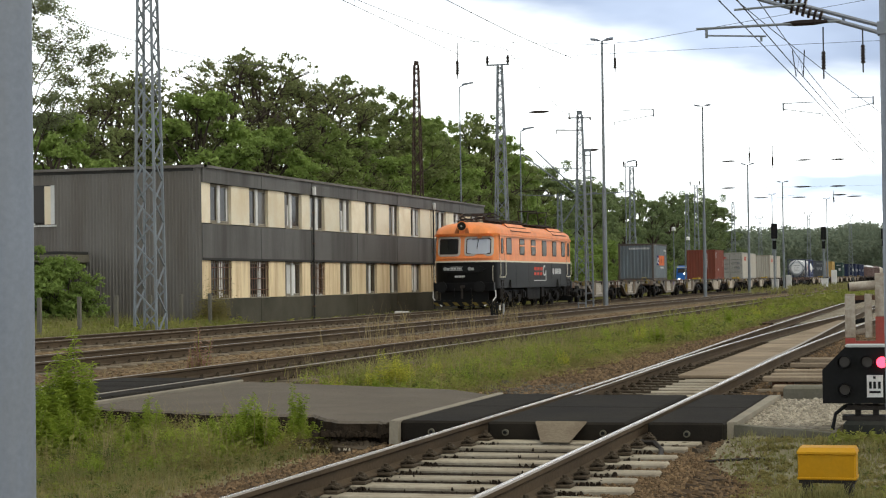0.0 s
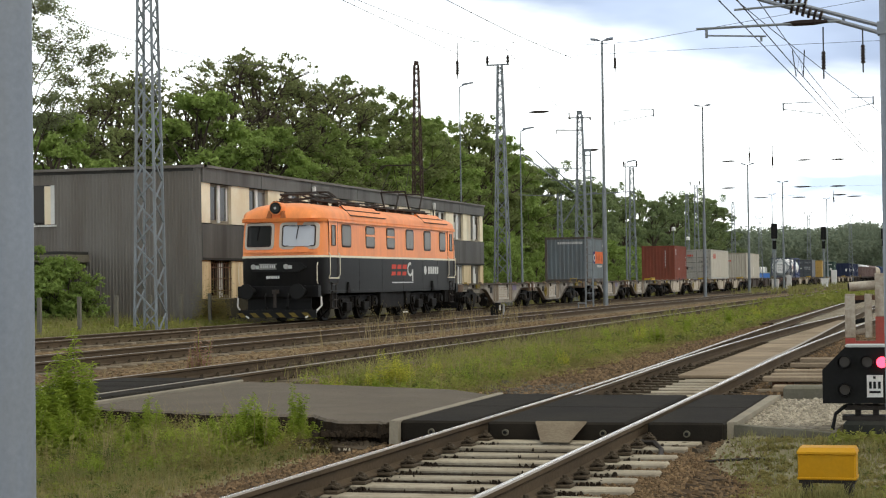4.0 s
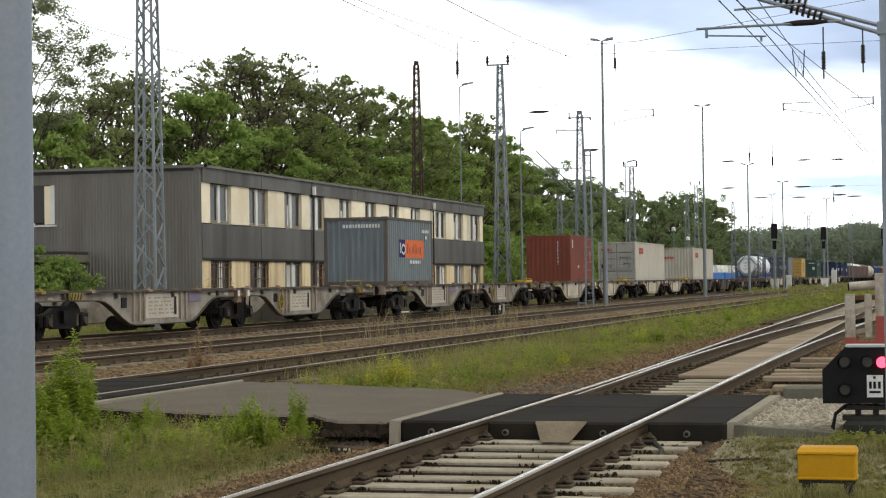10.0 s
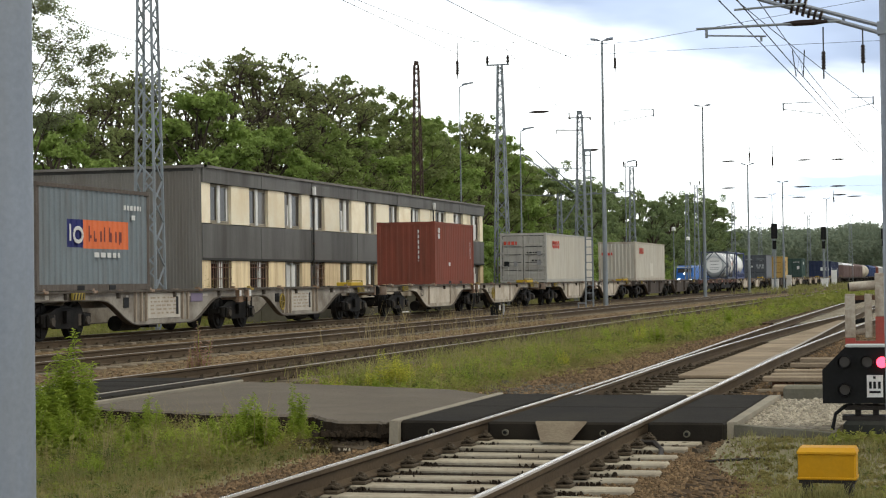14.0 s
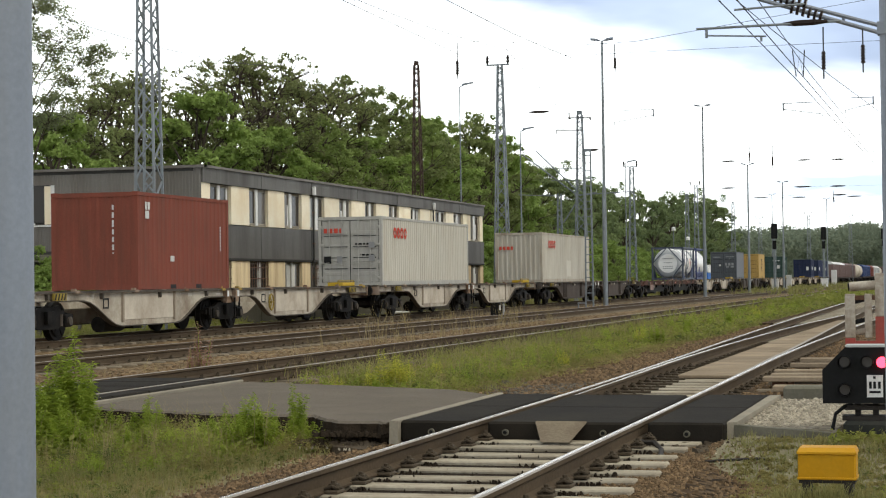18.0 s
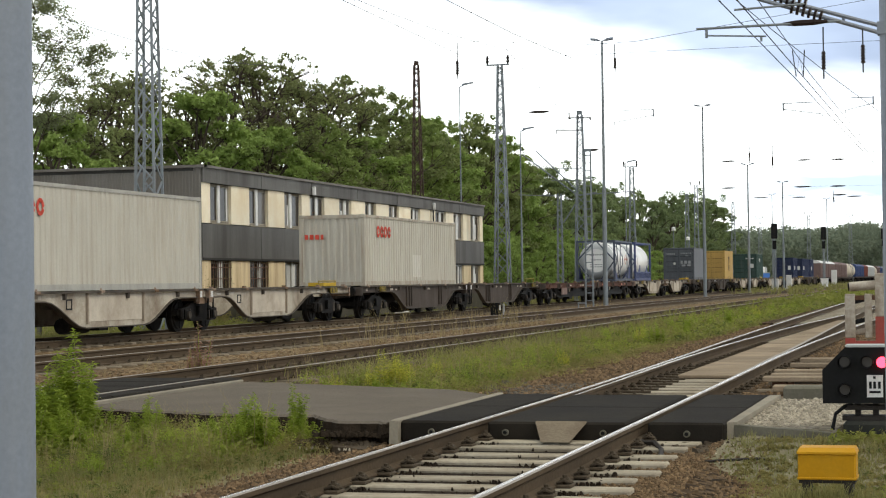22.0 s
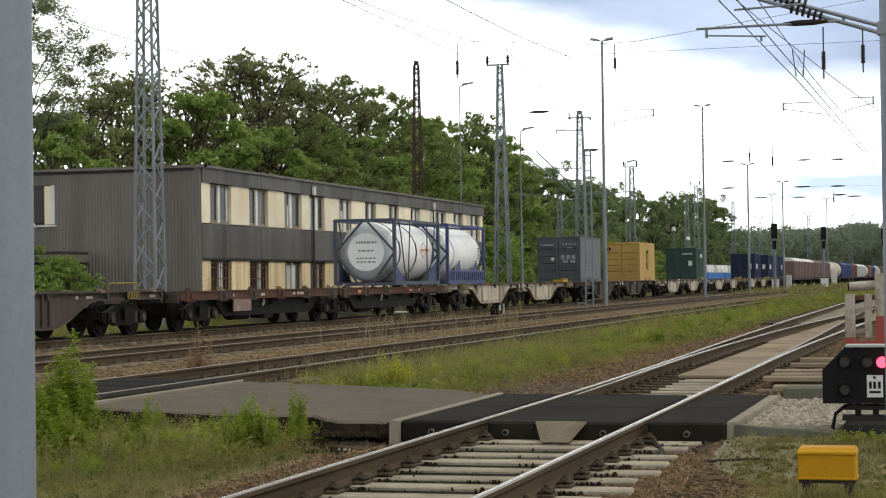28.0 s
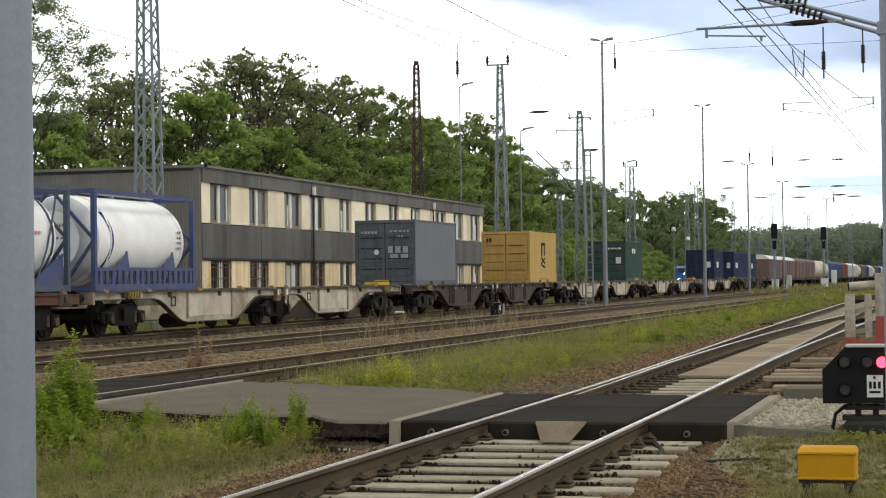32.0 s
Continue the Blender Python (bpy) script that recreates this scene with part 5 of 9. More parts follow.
        part("door_seal", MB().box(0.01, 0.05, -0.012, 0.012, 0.15, h - 0.13), M_BLACK, e)
    elif end == "flat":
        part("end_wall", MB().box(0.02, 0.06, -CW / 2 + 0.13, CW / 2 - 0.13, 0.15, h - 0.13), endcol or colour, c)
    else:
        corrugated(m, -CW / 2 + 0.13, CW / 2 - 0.13, 0.15, h - 0.13, 0.012, "y", 0.25, min(0.045, depth * 1.3), -1)
        part("end_wall", m, endcol or colour, c)
    m = MB()
    corrugated(m, -CW / 2 + 0.13, CW / 2 - 0.13, 0.15, h - 0.13, L - 0.012, "y", 0.25, 0.045, 1)
    part("end_wall", m, colour, c)
    part("roof", MB().box(0.08, L - 0.08, -CW / 2 + 0.05, CW / 2 - 0.05, h - 0.05, h - 0.012), colour, c)
    part("floor", MB().box(0.08, L - 0.08, -CW / 2 + 0.05, CW / 2 - 0.05, 0.06, 0.14), M_BLACK, c)
    if L < 7:
        for x in (2.0, 3.7):
            # solid black patch paints the shaded opening of the pocket
            part("fork_pocket_shade", MB().box(x, x + 0.36, -CW / 2 - 0.008, -CW / 2 + 0.05, 0.03, 0.14), M_BLACK, c, "black patch painting the shade in a fork pocket")
    return c


def thing_part(parent, name):
    """A part that only holds sub-parts: a thin back plate of its own."""
    return part(name, MB().box(0.065, 0.075, -CW / 2 + 0.13, CW / 2 - 0.13, 0.15, 2.38), M_BLACK, parent)


C_BLUE = mat("grey_blue_container_paint", (0.175, 0.205, 0.22), 0.6, 0, 0.12, 0.8, 25, 0.05, (0.12, 0.10, 0.085), 0.4, 0.9, True)
C_BLUEPOST = mat("rusty_grey_frame_paint", (0.115, 0.098, 0.085), 0.75, 0, 0.25, 2, 25, 0.1, (0.07, 0.05, 0.04), 0.6, 1.5, True)
C_RED = mat("red_brown_container_paint", (0.205, 0.06, 0.04), 0.65, 0, 0.15, 0.8, 25, 0.05, (0.13, 0.055, 0.038), 0.6, 0.9, True)
C_WHITE = mat("off_white_container_paint", (0.52, 0.49, 0.42), 0.6, 0, 0.08, 0.7, 25, 0.03, (0.37, 0.31, 0.235), 0.5, 0.9, True)
C_WHITEDOOR = mat("grey_white_door_paint", (0.40, 0.385, 0.345), 0.6, 0, 0.12, 0.9, 25, 0.05, (0.26, 0.25, 0.23), 0.5, 0.9, True)
C_WHITEPOST = mat("rust_streaked_white_frame", (0.44, 0.40, 0.33), 0.65, 0, 0.12, 0.9, 25, 0.05, (0.20, 0.115, 0.07), 0.6, 0.9, True)
C_PATCH = mat("paler_repair_paint", (0.60, 0.57, 0.50), 0.6, 0, 0.06, 0.7, 25, 0.03, (0.5, 0.46, 0.39), 0.4, 0.9)
C_GREY = mat("slate_grey_container_paint", (0.155, 0.165, 0.185), 0.6, 0, 0.1, 0.8, 25, 0.05, (0.22, 0.20, 0.18), 0.3, 0.8, True)
C_GREYDOOR = mat("dark_slate_door_paint", (0.115, 0.125, 0.14), 0.6, 0, 0.15, 0.8, 25, 0.05, (0.05, 0.05, 0.05), 0.4, 0.8, True)
C_YEL = mat("ochre_yellow_container_paint", (0.50, 0.325, 0.10), 0.6, 0, 0.1, 0.8, 25, 0.05, (0.36, 0.22, 0.09), 0.45, 0.8, True)
C_GREEN = mat("dark_green_container_paint", (0.04, 0.073, 0.062), 0.6, 0, 0.12, 0.8, 25, 0.05, (0.10, 0.12, 0.11), 0.4, 0.8, True)
C_NAVY = mat("navy_container_paint", (0.022, 0.03, 0.068), 0.6, 0, 0.15, 0.8, 25, 0.05, (0.06, 0.07, 0.1), 0.4, 0.8, True)
P_FADED = mat("faded_pale_lettering", (0.30, 0.31, 0.32), 0.6, 0, 0.3, 6, 30, 0)
P_LETTERGREY = mat("grey_lettering", (0.25, 0.25, 0.25), 0.6, 0, 0.05, 2, 20, 0)
C_TANK = mat("white_tank_cladding", (0.90, 0.895, 0.88), 0.35, 0.0, 0.05, 0.8, 25, 0.03, (0.55, 0.50, 0.44), 0.4, 0.5)
C_TANKEND = mat("grey_tank_end", (0.55, 0.57, 0.58), 0.45, 0.1, 0.08, 0.8, 25, 0.03, (0.3, 0.3, 0.29), 0.4, 0.9)
C_FRAMEBLUE = mat("blue_tank_frame_paint", (0.055, 0.075, 0.18), 0.5, 0, 0.15, 1, 25, 0.05, (0.16, 0.15, 0.15), 0.4, 1.5)
C_FRAMEGREY = mat("grey_blue_tank_frame_paint", (0.075, 0.09, 0.125), 0.5, 0, 0.15, 1, 25, 0.05, (0.12, 0.12, 0.12), 0.4, 1.5)


def letters(c, fill, name="lettering", label="", mat_=None):
    m = MB()
    fill(m)
    tagged(part(name, m, mat_ or P_GRAFF, c, label), kind="stuff")


def fill_blue(m):
    endbars(m, -0.95, 0.5, 2.13, 2.26, -0.02, 14, seed=3)
    bars(m, 4.55, 5.55, 2.02, 2.14, -CW / 2 - 0.004, 5, seed=4)
    bars(m, 5.0, 5.25, 1.78, 1.9, -CW / 2 - 0.004, 1, seed=5)
    bars(m, 2.9, 4.3, 0.82, 0.94, -CW / 2 - 0.004, 5, seed=6)


blue = container(125.45, 6.058, C_BLUE, "weathered grey-blue twenty-foot container with a rusty frame", end="wall", post=C_BLUEPOST)
letters(blue, fill_blue, label="white unreadable lettering")
P6 = (6.058 - 0.26) / 21
m = MB()
corrugated(m, 0.13 + 5 * P6, 0.13 + 8 * P6, 1.05, 1.72, -CW / 2 + 0.012 - 0.004, "x", P6, 0.036, -1)
part("logo_panel", m, P_MARKBLUE, blue, "navy square of the painted sign")
m = MB()
corrugated(m, 0.13 + 8 * P6, 0.13 + 17 * P6, 1.03, 1.72, -CW / 2 + 0.012 - 0.004, "x", P6, 0.036, -1)
part("logo_panel", m, P_MARKORANGE, blue, "orange square of the painted sign")
m = MB()
m.box(1.6, 1.68, -CW / 2 - 0.014, -CW / 2 - 0.008, 1.2, 1.6)
for k in range(9):
    a0, a1 = k * 0.698 , (k + 1) * 0.698
    m.bar((2.05 + 0.24 * math.cos(a0), -CW / 2 - 0.011, 1.35 + 0.17 * math.sin(a0)), (2.05 + 0.24 * math.cos(a1), -CW / 2 - 0.011, 1.35 + 0.17 * math.sin(a1)), 0.006, 0.09)
part("logo_shape", m, P_GRAFF, blue, "white rounded strokes")
m = MB()
yo = -CW / 2 + 0.002
for j, lo, hi in ((9, 1.2, 1.58), (10, 1.2, 1.46), (12, 1.2, 1.56), (13, 1.2, 1.56), (15, 1.14, 1.46)):
    u = 0.13 + j * P6
    m.box(u + 0.01, u + 0.26 * P6, yo, yo + 0.006, lo, hi)
for j, lo, hi in ((9, 1.28, 1.36), (10, 1.2, 1.28), (11, 1.2, 1.46), (13, 1.2, 1.44), (14, 1.2, 1.46), (15, 1.2, 1.46)):
    u = 0.13 + j * P6
    m.box(u + 0.44 * P6, u + 0.84 * P6, yo + 0.036, yo + 0.042, lo, hi)
tagged(part("logo_mark", m, P_MARKBROWN, blue, "dark strokes of the painted sign"), kind="stuff")

red = container(158.5, 6.058, C_RED, "red-brown twenty-foot container with faintly ribbed sides", end="wall", depth=0.011)


def fill_red(m):
    endbars(m, -0.55, -0.5, 0.95, 2.2, 0.006, 7, True, seed=11)
    bars(m, 0.45, 0.75, 1.85, 2.05, -CW / 2 - 0.004, 1, seed=12)
    bars(m, 0.45, 0.75, 2.08, 2.28, -CW / 2 - 0.004, 2, seed=13)
    bars(m, 5.4, 5.47, 1.05, 1.75, -CW / 2 - 0.004, 9, True, seed=14)
    bars(m, 2.0, 2.25, 0.75, 0.9, -CW / 2 - 0.004, 1, seed=15)


letters(red, fill_red, label="white unreadable lettering")

white1 = container(179.15, 12.19, C_WHITE, "off-white forty-foot container with finely ribbed sides and grey doors", end="doors", depth=0.026, pitch=0.26, endcol=C_WHITEDOOR, post=C_WHITEDOOR)
white2 = container(205.85, 12.19, C_WHITE, "off-white forty-foot container with ribbed end and a pale patch", end="wall", endcol=C_WHITE, depth=0.036, pitch=0.29, post=C_WHITEPOST)
for c, zz in ((white1, 2.02), (white2, 1.75)):
    m = MB()
    endbars(m, 0.3, 1.0, zz - 0.085, zz + 0.085, -0.02, 4, seed=21)
    part("logo_mark", m, P_MARKRED, c, "red painted company sign as plain bars")
    for r in range(1):
        for k in range(4):
            m = MB()
            cx, cz = 1.6 + k * 0.44, 1.95
            for j in range(6):
                a0, a1 = j * 1.0, (j + 1) * 1.0
                m.bar((cx + 0.15 * math.cos(a0), -CW / 2 - 0.008, cz + 0.17 * math.sin(a0)), (cx + 0.15 * math.cos(a1), -CW / 2 - 0.008, cz + 0.17 * math.sin(a1)), 0.006, 0.1)
            part("logo_ring", m, P_MARKRED, c, "red painted ring")
part("label", MB().box(-0.048, -0.042, 0.73, 1.0, 0.82, 1.09), M_BLACK, white1, "black square sticker")
for y0, y1, z0, z1 in ((0.3, 0.5, 0.82, 1.09), (-0.95, -0.72, 1.38, 1.6), (-0.95, -0.72, 0.9, 1.13)):
    part("label", MB().box(-0.048, -0.042, y0, y1, z0, z1), P_LETTERGREY, white1, "grey square sticker")
m = MB()
endbars(m, -0.9, -0.2, 1.5, 1.56, -0.022, 5, seed=22)
endbars(m, -0.9, -0.4, 1.1, 1.16, -0.022, 4, seed=23)
tagged(part("lettering", m, M_BLACK, white1), kind="stuff")
P12 = (12.19 - 0.26) / 41
m = MB()
corrugated(m, 0.13 + 20 * P12, 0.13 + 24 * P12, 0.3, 1.15, -CW / 2 + 0.012 - 0.003, "x", P12, 0.036, -1)
part("patch", m, C_PATCH, white2, "paler repaired patch")

grey = container(289.6, 6.058, C_GREY, "slate-grey twenty-foot container with dark doors", end="doors", endcol=C_GREYDOOR, post=C_GREYDOOR, smooth_side=True)


def fill_grey(m):
    endbars(m, -1.0, -0.15, 2.05, 2.13, -0.06, 5, seed=31)
    endbars(m, -0.75, -0.5, 1.85, 1.92, -0.06, 2, seed=32)
    endbars(m, -0.95, -0.15, 1.25, 1.5, -0.06, 3, seed=33)
    endbars(m, -0.95, -0.2, 1.05, 1.2, -0.06, 2, seed=34)
    endbars(m, 0.3, 1.0, 2.0, 2.1, -0.06, 6, seed=35)


letters(grey, fill_grey, label="faded pale door lettering, unreadable", mat_=P_FADED)
part("label", MB().tube((-0.05, 0.33, 1.28), (-0.062, 0.33, 1.28), 0.1, n=14), P_GRAFF, grey, "round white sticker")
yellow = container(309.3, 6.058, C_YEL, "ochre-yellow twenty-foot container with closed doors", end="doors", smooth_side=True)
m = MB()
m.box(2.55, 2.75, -CW / 2 - 0.008, -CW / 2 - 0.002, 1.35, 2.0).box(3.2, 3.4, -CW / 2 - 0.008, -CW / 2 - 0.002, 1.35, 2.0).box(2.55, 3.4, -CW / 2 - 0.008, -CW / 2 - 0.002, 1.85, 2.0)
m.bar((2.5, -CW / 2 - 0.005, 0.95), (3.4, -CW / 2 - 0.005, 1.25), 0.006, 0.1).bar((2.5, -CW / 2 - 0.005, 1.25), (3.4, -CW / 2 - 0.005, 0.95), 0.006, 0.1).bar((2.5, -CW / 2 - 0.005, 0.9), (3.4, -CW / 2 - 0.005, 0.75), 0.006, 0.09)
part("logo_shape", m, P_MARKBLACK, yellow, "black painted company sign")
m = MB()
endbars(m, 0.7, 1.0, 2.0, 2.2, -0.06, 2, seed=41)
part("logo_mark", m, P_MARKBLACK, yellow)
green = container(336.2, 6.058, C_GREEN, "dark green twenty-foot container with white door lettering", end="doors")
letters(green, lambda m: (bars(m, 2.2, 3.6, 1.75, 2.05, -CW / 2 - 0.004, 2, seed=51), endbars(m, -0.9, -0.1, 2.0, 2.1, -0.06, 4, seed=52), endbars(m, -0.9, -0.5, 1.1, 1.5, -0.06, 1, seed=53)))
for k, s0 in enumerate((379.5, 393.5, 407.0)):
    nv = container(s0, 12.19 if k == 1 else 6.058, C_NAVY, "navy blue container with white door stickers", end="doors")
    letters(nv, lambda m: (bars(m, 1.5, 3.2, 1.0, 1.5, -CW / 2 - 0.004, 1, seed=61 + k), endbars(m, -0.9, -0.45, 1.0, 1.5, -0.06, 1, seed=64 + k)))


def tank_container(s0, frame, style, label):
    """A tank in a twenty-foot frame: dished barrel, end ring, corner posts, rails and diagonal struts."""
    L, R, h = 6.058, 1.14, 2.5
    c = rolling(thing("tank_container", label, "tank container", group="containers on the train"), s0, RA, 1.155)
    n, rings = 36, []
    for x, r in ((0.18, 0.02), (0.19, 0.55), (0.24, 0.8), (0.34, 1.0), (0.48, 1.1), (0.62, R), (L - 0.62, R), (L - 0.48, 1.1), (L - 0.34, 1.0), (L - 0.24, 0.8), (L - 0.19, 0.55), (L - 0.18, 0.02)):
        rings.append([(x, r * math.sin(2 * math.pi * i / n), 1.26 + r * math.cos(2 * math.pi * i / n)) for i in range(n)])
    bar_ = MB().loft(rings, caps=False)
    for k in range(len(bar_.s)):
        bar_.s[k] = 1 if k // n < 4 or k // n > 6 else 0
    part("barrel", bar_, [C_TANK, C_TANKEND], c, "white clad barrel with grey dished ends", smooth=True)
    for x in (0.75, 2.9, L - 0.75) if style == "braced" else (1.0, L - 0.8):
        m = MB()
        for k in range(n):
            a0, a1 = 2 * math.pi * k / n, 2 * math.pi * (k + 1) / n
            m.bar((x, (R + 0.012) * math.sin(a0), 1.26 + (R + 0.012) * math.cos(a0)), (x, (R + 0.012) * math.sin(a1), 1.26 + (R + 0.012) * math.cos(a1)), 0.08, 0.02)
        part("strap", m, frame if style == "braced" else C_TANK, c)
    for x in (0.0, L - 0.12):
        f = MB()
        for y in (-CW / 2, CW / 2 - 0.12):
            f.box(x, x + 0.12, y, y + 0.12, 0, h)
        f.box(x, x + 0.12, -CW / 2 + 0.12, CW / 2 - 0.12, h - 0.12, h).box(x, x + 0.12, -CW / 2 + 0.12, CW / 2 - 0.12, 0.0, 0.12)
        part("end_frame", f, frame, c)
    for y in (-CW / 2 + 0.05, CW / 2 - 0.05):
        part("bottom_rail", MB().bar((0.1, y, 0.08), (L - 0.1, y, 0.08), 0.1, 0.14), frame, c)
        part("top_rail", MB().bar((0.1, y, h - 0.06), (L - 0.1, y, h - 0.06), 0.08, 0.1), frame, c)
    for x in (0.07, L - 0.07):
        for sy in (-1, 1):
            part("end_strut", MB().bar((x, sy * 0.1, h - 0.1), (x, sy * (CW / 2 - 0.1), 1.3), 0.07), frame, c)
            part("end_strut", MB().bar((x, sy * (CW / 2 - 0.1), 1.2), (x, sy * 0.3, 0.1), 0.07), frame, c)
    if style == "braced":
        for y in (-CW / 2 + 0.03, CW / 2 - 0.03):
            for pts in ([(0.5, y, h - 0.05), (0.8, y, 1.9), (1.0, y, 1.3), (1.25, y, 0.6), (1.6, y, 0.1)], [(2.0, y, h - 0.05), (1.85, y, 1.3), (1.7, y, 0.1)], [(L - 0.6, y, h - 0.05), (L - 0.75, y, 1.9), (L - 1.1, y, 1.0), (L - 1.7, y, 0.1)], [(4.3, y, h - 0.05), (4.3, y, 0.1)]):
                part("side_strut", MB().path(pts, 0.025), frame, c)
        for y in (-CW / 2 + 0.12, CW / 2 - 0.16):
            part("skirt_plate", MB().prism([(0.15, 0.1), (1.7, 0.1), (0.6, 0.7), (0.15, 0.9)], y, y + 0.03, "y"), C_FRAMEBLUE, c, "blue side skirt plate")
            part("skirt_plate", MB().prism([(L - 0.15, 0.1), (L - 0.15, 0.9), (L - 0.6, 0.7), (L - 1.9, 0.1)], y, y + 0.03, "y"), C_FRAMEBLUE, c, "blue side skirt plate")
    else:
        for y in (-CW / 2 + 0.02, CW / 2 - 0.08):
            sk = MB()
            sk.box(0.12, L - 0.12, y, y + 0.05, 0.5, 0.58).box(0.12, L - 0.12, y, y + 0.05, 0.1, 0.16)
            for k in range(17):
                x = 0.3 + k * 0.34
                sk.box(x, x + 0.14, y, y + 0.05, 0.16, 0.5)
            for x in (1.6, 4.4):
                sk.prism([(x - 0.35, 0.58), (x + 0.35, 0.58), (x + 0.25, 1.0), (x + 0.18, 0.9)], y, y + 0.05, "y")
            part("skirt", sk, C_FRAMEBLUE, c, "blue skirt with a row of slots")
    mk = MB()
    t = MB()
    t.tube((0.17, 0, 1.26), (0.165, 0, 1.26), 0.72, n=28)
    part("end_disc", t, C_TANK, c, "round white end plate")
    endbars(mk, -0.42, 0.42, 1.58, 1.66, 0.16, 9, seed=71)
    endbars(mk, -0.3, 0.3, 1.28, 1.34, 0.16, 4, seed=72)
    endbars(mk, -0.38, 0.38, 1.0, 1.05, 0.16, 5, seed=73)
    endbars(mk, -0.38, 0.38, 0.86, 0.91, 0.16, 5, seed=74)
    tagged(part("end_lettering", mk, P_LETTERGREY, c, "grey unreadable lettering"), kind="stuff")
    dm = MB()
    if style == "braced":
        cx, cz = 3.9, 1.35
        for (x0, z0), (x1, z1) in (((cx, cz + 0.3), (cx + 0.45, cz)), ((cx + 0.45, cz), (cx, cz - 0.3)), ((cx, cz - 0.3), (cx - 0.45, cz)), ((cx - 0.45, cz), (cx, cz + 0.3))):
            dm.bar((x0, -R - 0.016, z0), (x1, -R - 0.016, z1), 0.012, 0.016)
        bars(dm, cx - 0.3, cx + 0.85, cz - 0.03, cz + 0.05, -R - 0.015, 9, seed=75)
        part("diamond_sign", dm, P_MARKFADED, c, "red diamond outline sign")
    else:
        arc = [(0.75 + 0.35 * math.cos(v), -(R + 0.012) * math.cos(v * 0.55), 1.26 + (R + 0.012) * math.sin(v * 0.55)) for v in [-1.2 + 0.2 * k for k in range(13)]]
        dm.loft([[(x - 0.09, y, z), (x + 0.09, y, z), (x + 0.09, y + 0.006, z), (x - 0.09, y + 0.006, z)] for x, y, z in arc])
        part("arc_sign", dm, P_MARKBLUE, c, "navy arc-shaped sign")
        em = MB()
        for k in range(4):
            bars(em, 5.0, 5.3, 1.5 - 0.14 * k, 1.56 - 0.14 * k, -R - 0.012, 2, seed=81 + k)
        tagged(part("side_lettering", em, P_LETTERGREY, c), kind="stuff")
    part("walkway", MB().box(0.6, L - 0.6, -0.25, 0.25, h - 0.06, h - 0.02).tube((L / 2, 0, 2.3), (L / 2, 0, h - 0.04), 0.25, n=16), M_GALV, c)
    return c


tank1 = tank_container(254.95, C_FRAMEGREY, "braced", "white tank container in a braced grey-blue frame")
tank2 = tank_container(262.3, C_FRAMEBLUE, "skirt", "white tank container in a blue frame with a slotted skirt")

for s0, paint, tone in ((98.0, P_WAGGREY, "pale"), (124.75, P_WAGGREY, "pale"), (151.5, P_WAGWHITE, "pale"), (178.3, P_WAGWHITE, "pale"), (261.75, P_WAGWHITE, "pale"), (288.7, P_WAGBROWN, "dark"), (316.2, P_WAGWHITE, "pale"), (343.0, P_WAGWHITE, "pale"), (370.0, P_WAGWHITE, "pale"), (396.8, P_WAGBROWN, "dark")):
    container_wagon(s0, paint, tone)
container_wagon(205.1, P_WAGBROWN, "dark", 14.1)
flat_wagon(234.6)


# far wagons at the rear of the train
P_ROOFWHITE = mat("white_wagon_roof", (0.66, 0.66, 0.64), 0.6, 0, 0.1, 1, 20, 0.03)
P_VANBROWN = mat("brown_van_paint", (0.16, 0.11, 0.10), 0.7, 0, 0.2, 1, 20, 0.05)
P_BEIGE = mat("beige_tank_paint", (0.48, 0.42, 0.32), 0.5, 0, 0.15, 1, 20, 0.03)
P_MIDBLUE = mat("mid_blue_wagon_paint", (0.045, 0.07, 0.16), 0.6, 0, 0.15, 1, 20, 0.05)
P_PALEGREY = mat("pale_grey_wagon_paint", (0.42, 0.43, 0.42), 0.6, 0, 0.15, 1, 20, 0.05)


def box_wagon(s0, L, paint, roof, label):
    w = rolling(thing("covered_wagon", label, "freight wagon", group="train wagons"), s0)
    part("body", MB().box(0.5, L - 0.5, -1.4, 1.4, 1.1, 3.3, bevel=0.05), paint, w)
    rings = [[(x, 1.42 * math.sin(a), 3.2 + 0.55 * math.cos(a)) for a in [-1.5 + 0.3 * k for k in range(11)]] for x in (0.45, L - 0.45)]
    part("roof", MB().loft(rings, close=True), roof, w)
    rib = MB().box(0, 0.1, -1.46, -1.4, 1.15, 3.2).mesh("rib", paint)
    for k in range(int(L / 2.4)):
        part("rib", rib, None, w, at=pose(0.9 + k * 2.4, 0, 0))
    part("underframe", MB().box(0.4, L - 0.4, -1.3, 1.3, 0.85, 1.1), P_WAGBROWN, w)
    for x in (2.2, L - 2.2):
        freight_bogie(w, x)
    return w


def tank_wagon(s0, paint, label):
    w = rolling(thing("tank_wagon", label, "freight wagon", group="train wagons"), s0)
    n, L = 24, 14.0
    rings = [[(x, r * math.sin(2 * math.pi * i / n), 2.3 + r * math.cos(2 * math.pi * i / n)) for i in range(n)] for x, r in ((0.7, 0.1), (0.75, 0.9), (1.0, 1.25), (1.3, 1.38), (L - 1.3, 1.38), (L - 1.0, 1.25), (L - 0.75, 0.9), (L - 0.7, 0.1))]
    part("barrel", MB().loft(rings), paint, w, smooth=True)
    part("underframe", MB().box(0.4, L - 0.4, -1.2, 1.2, 0.8, 1.0), P_WAGBROWN, w)
    for x in (2.2, L - 2.2):
        freight_bogie(w, x)
    return w


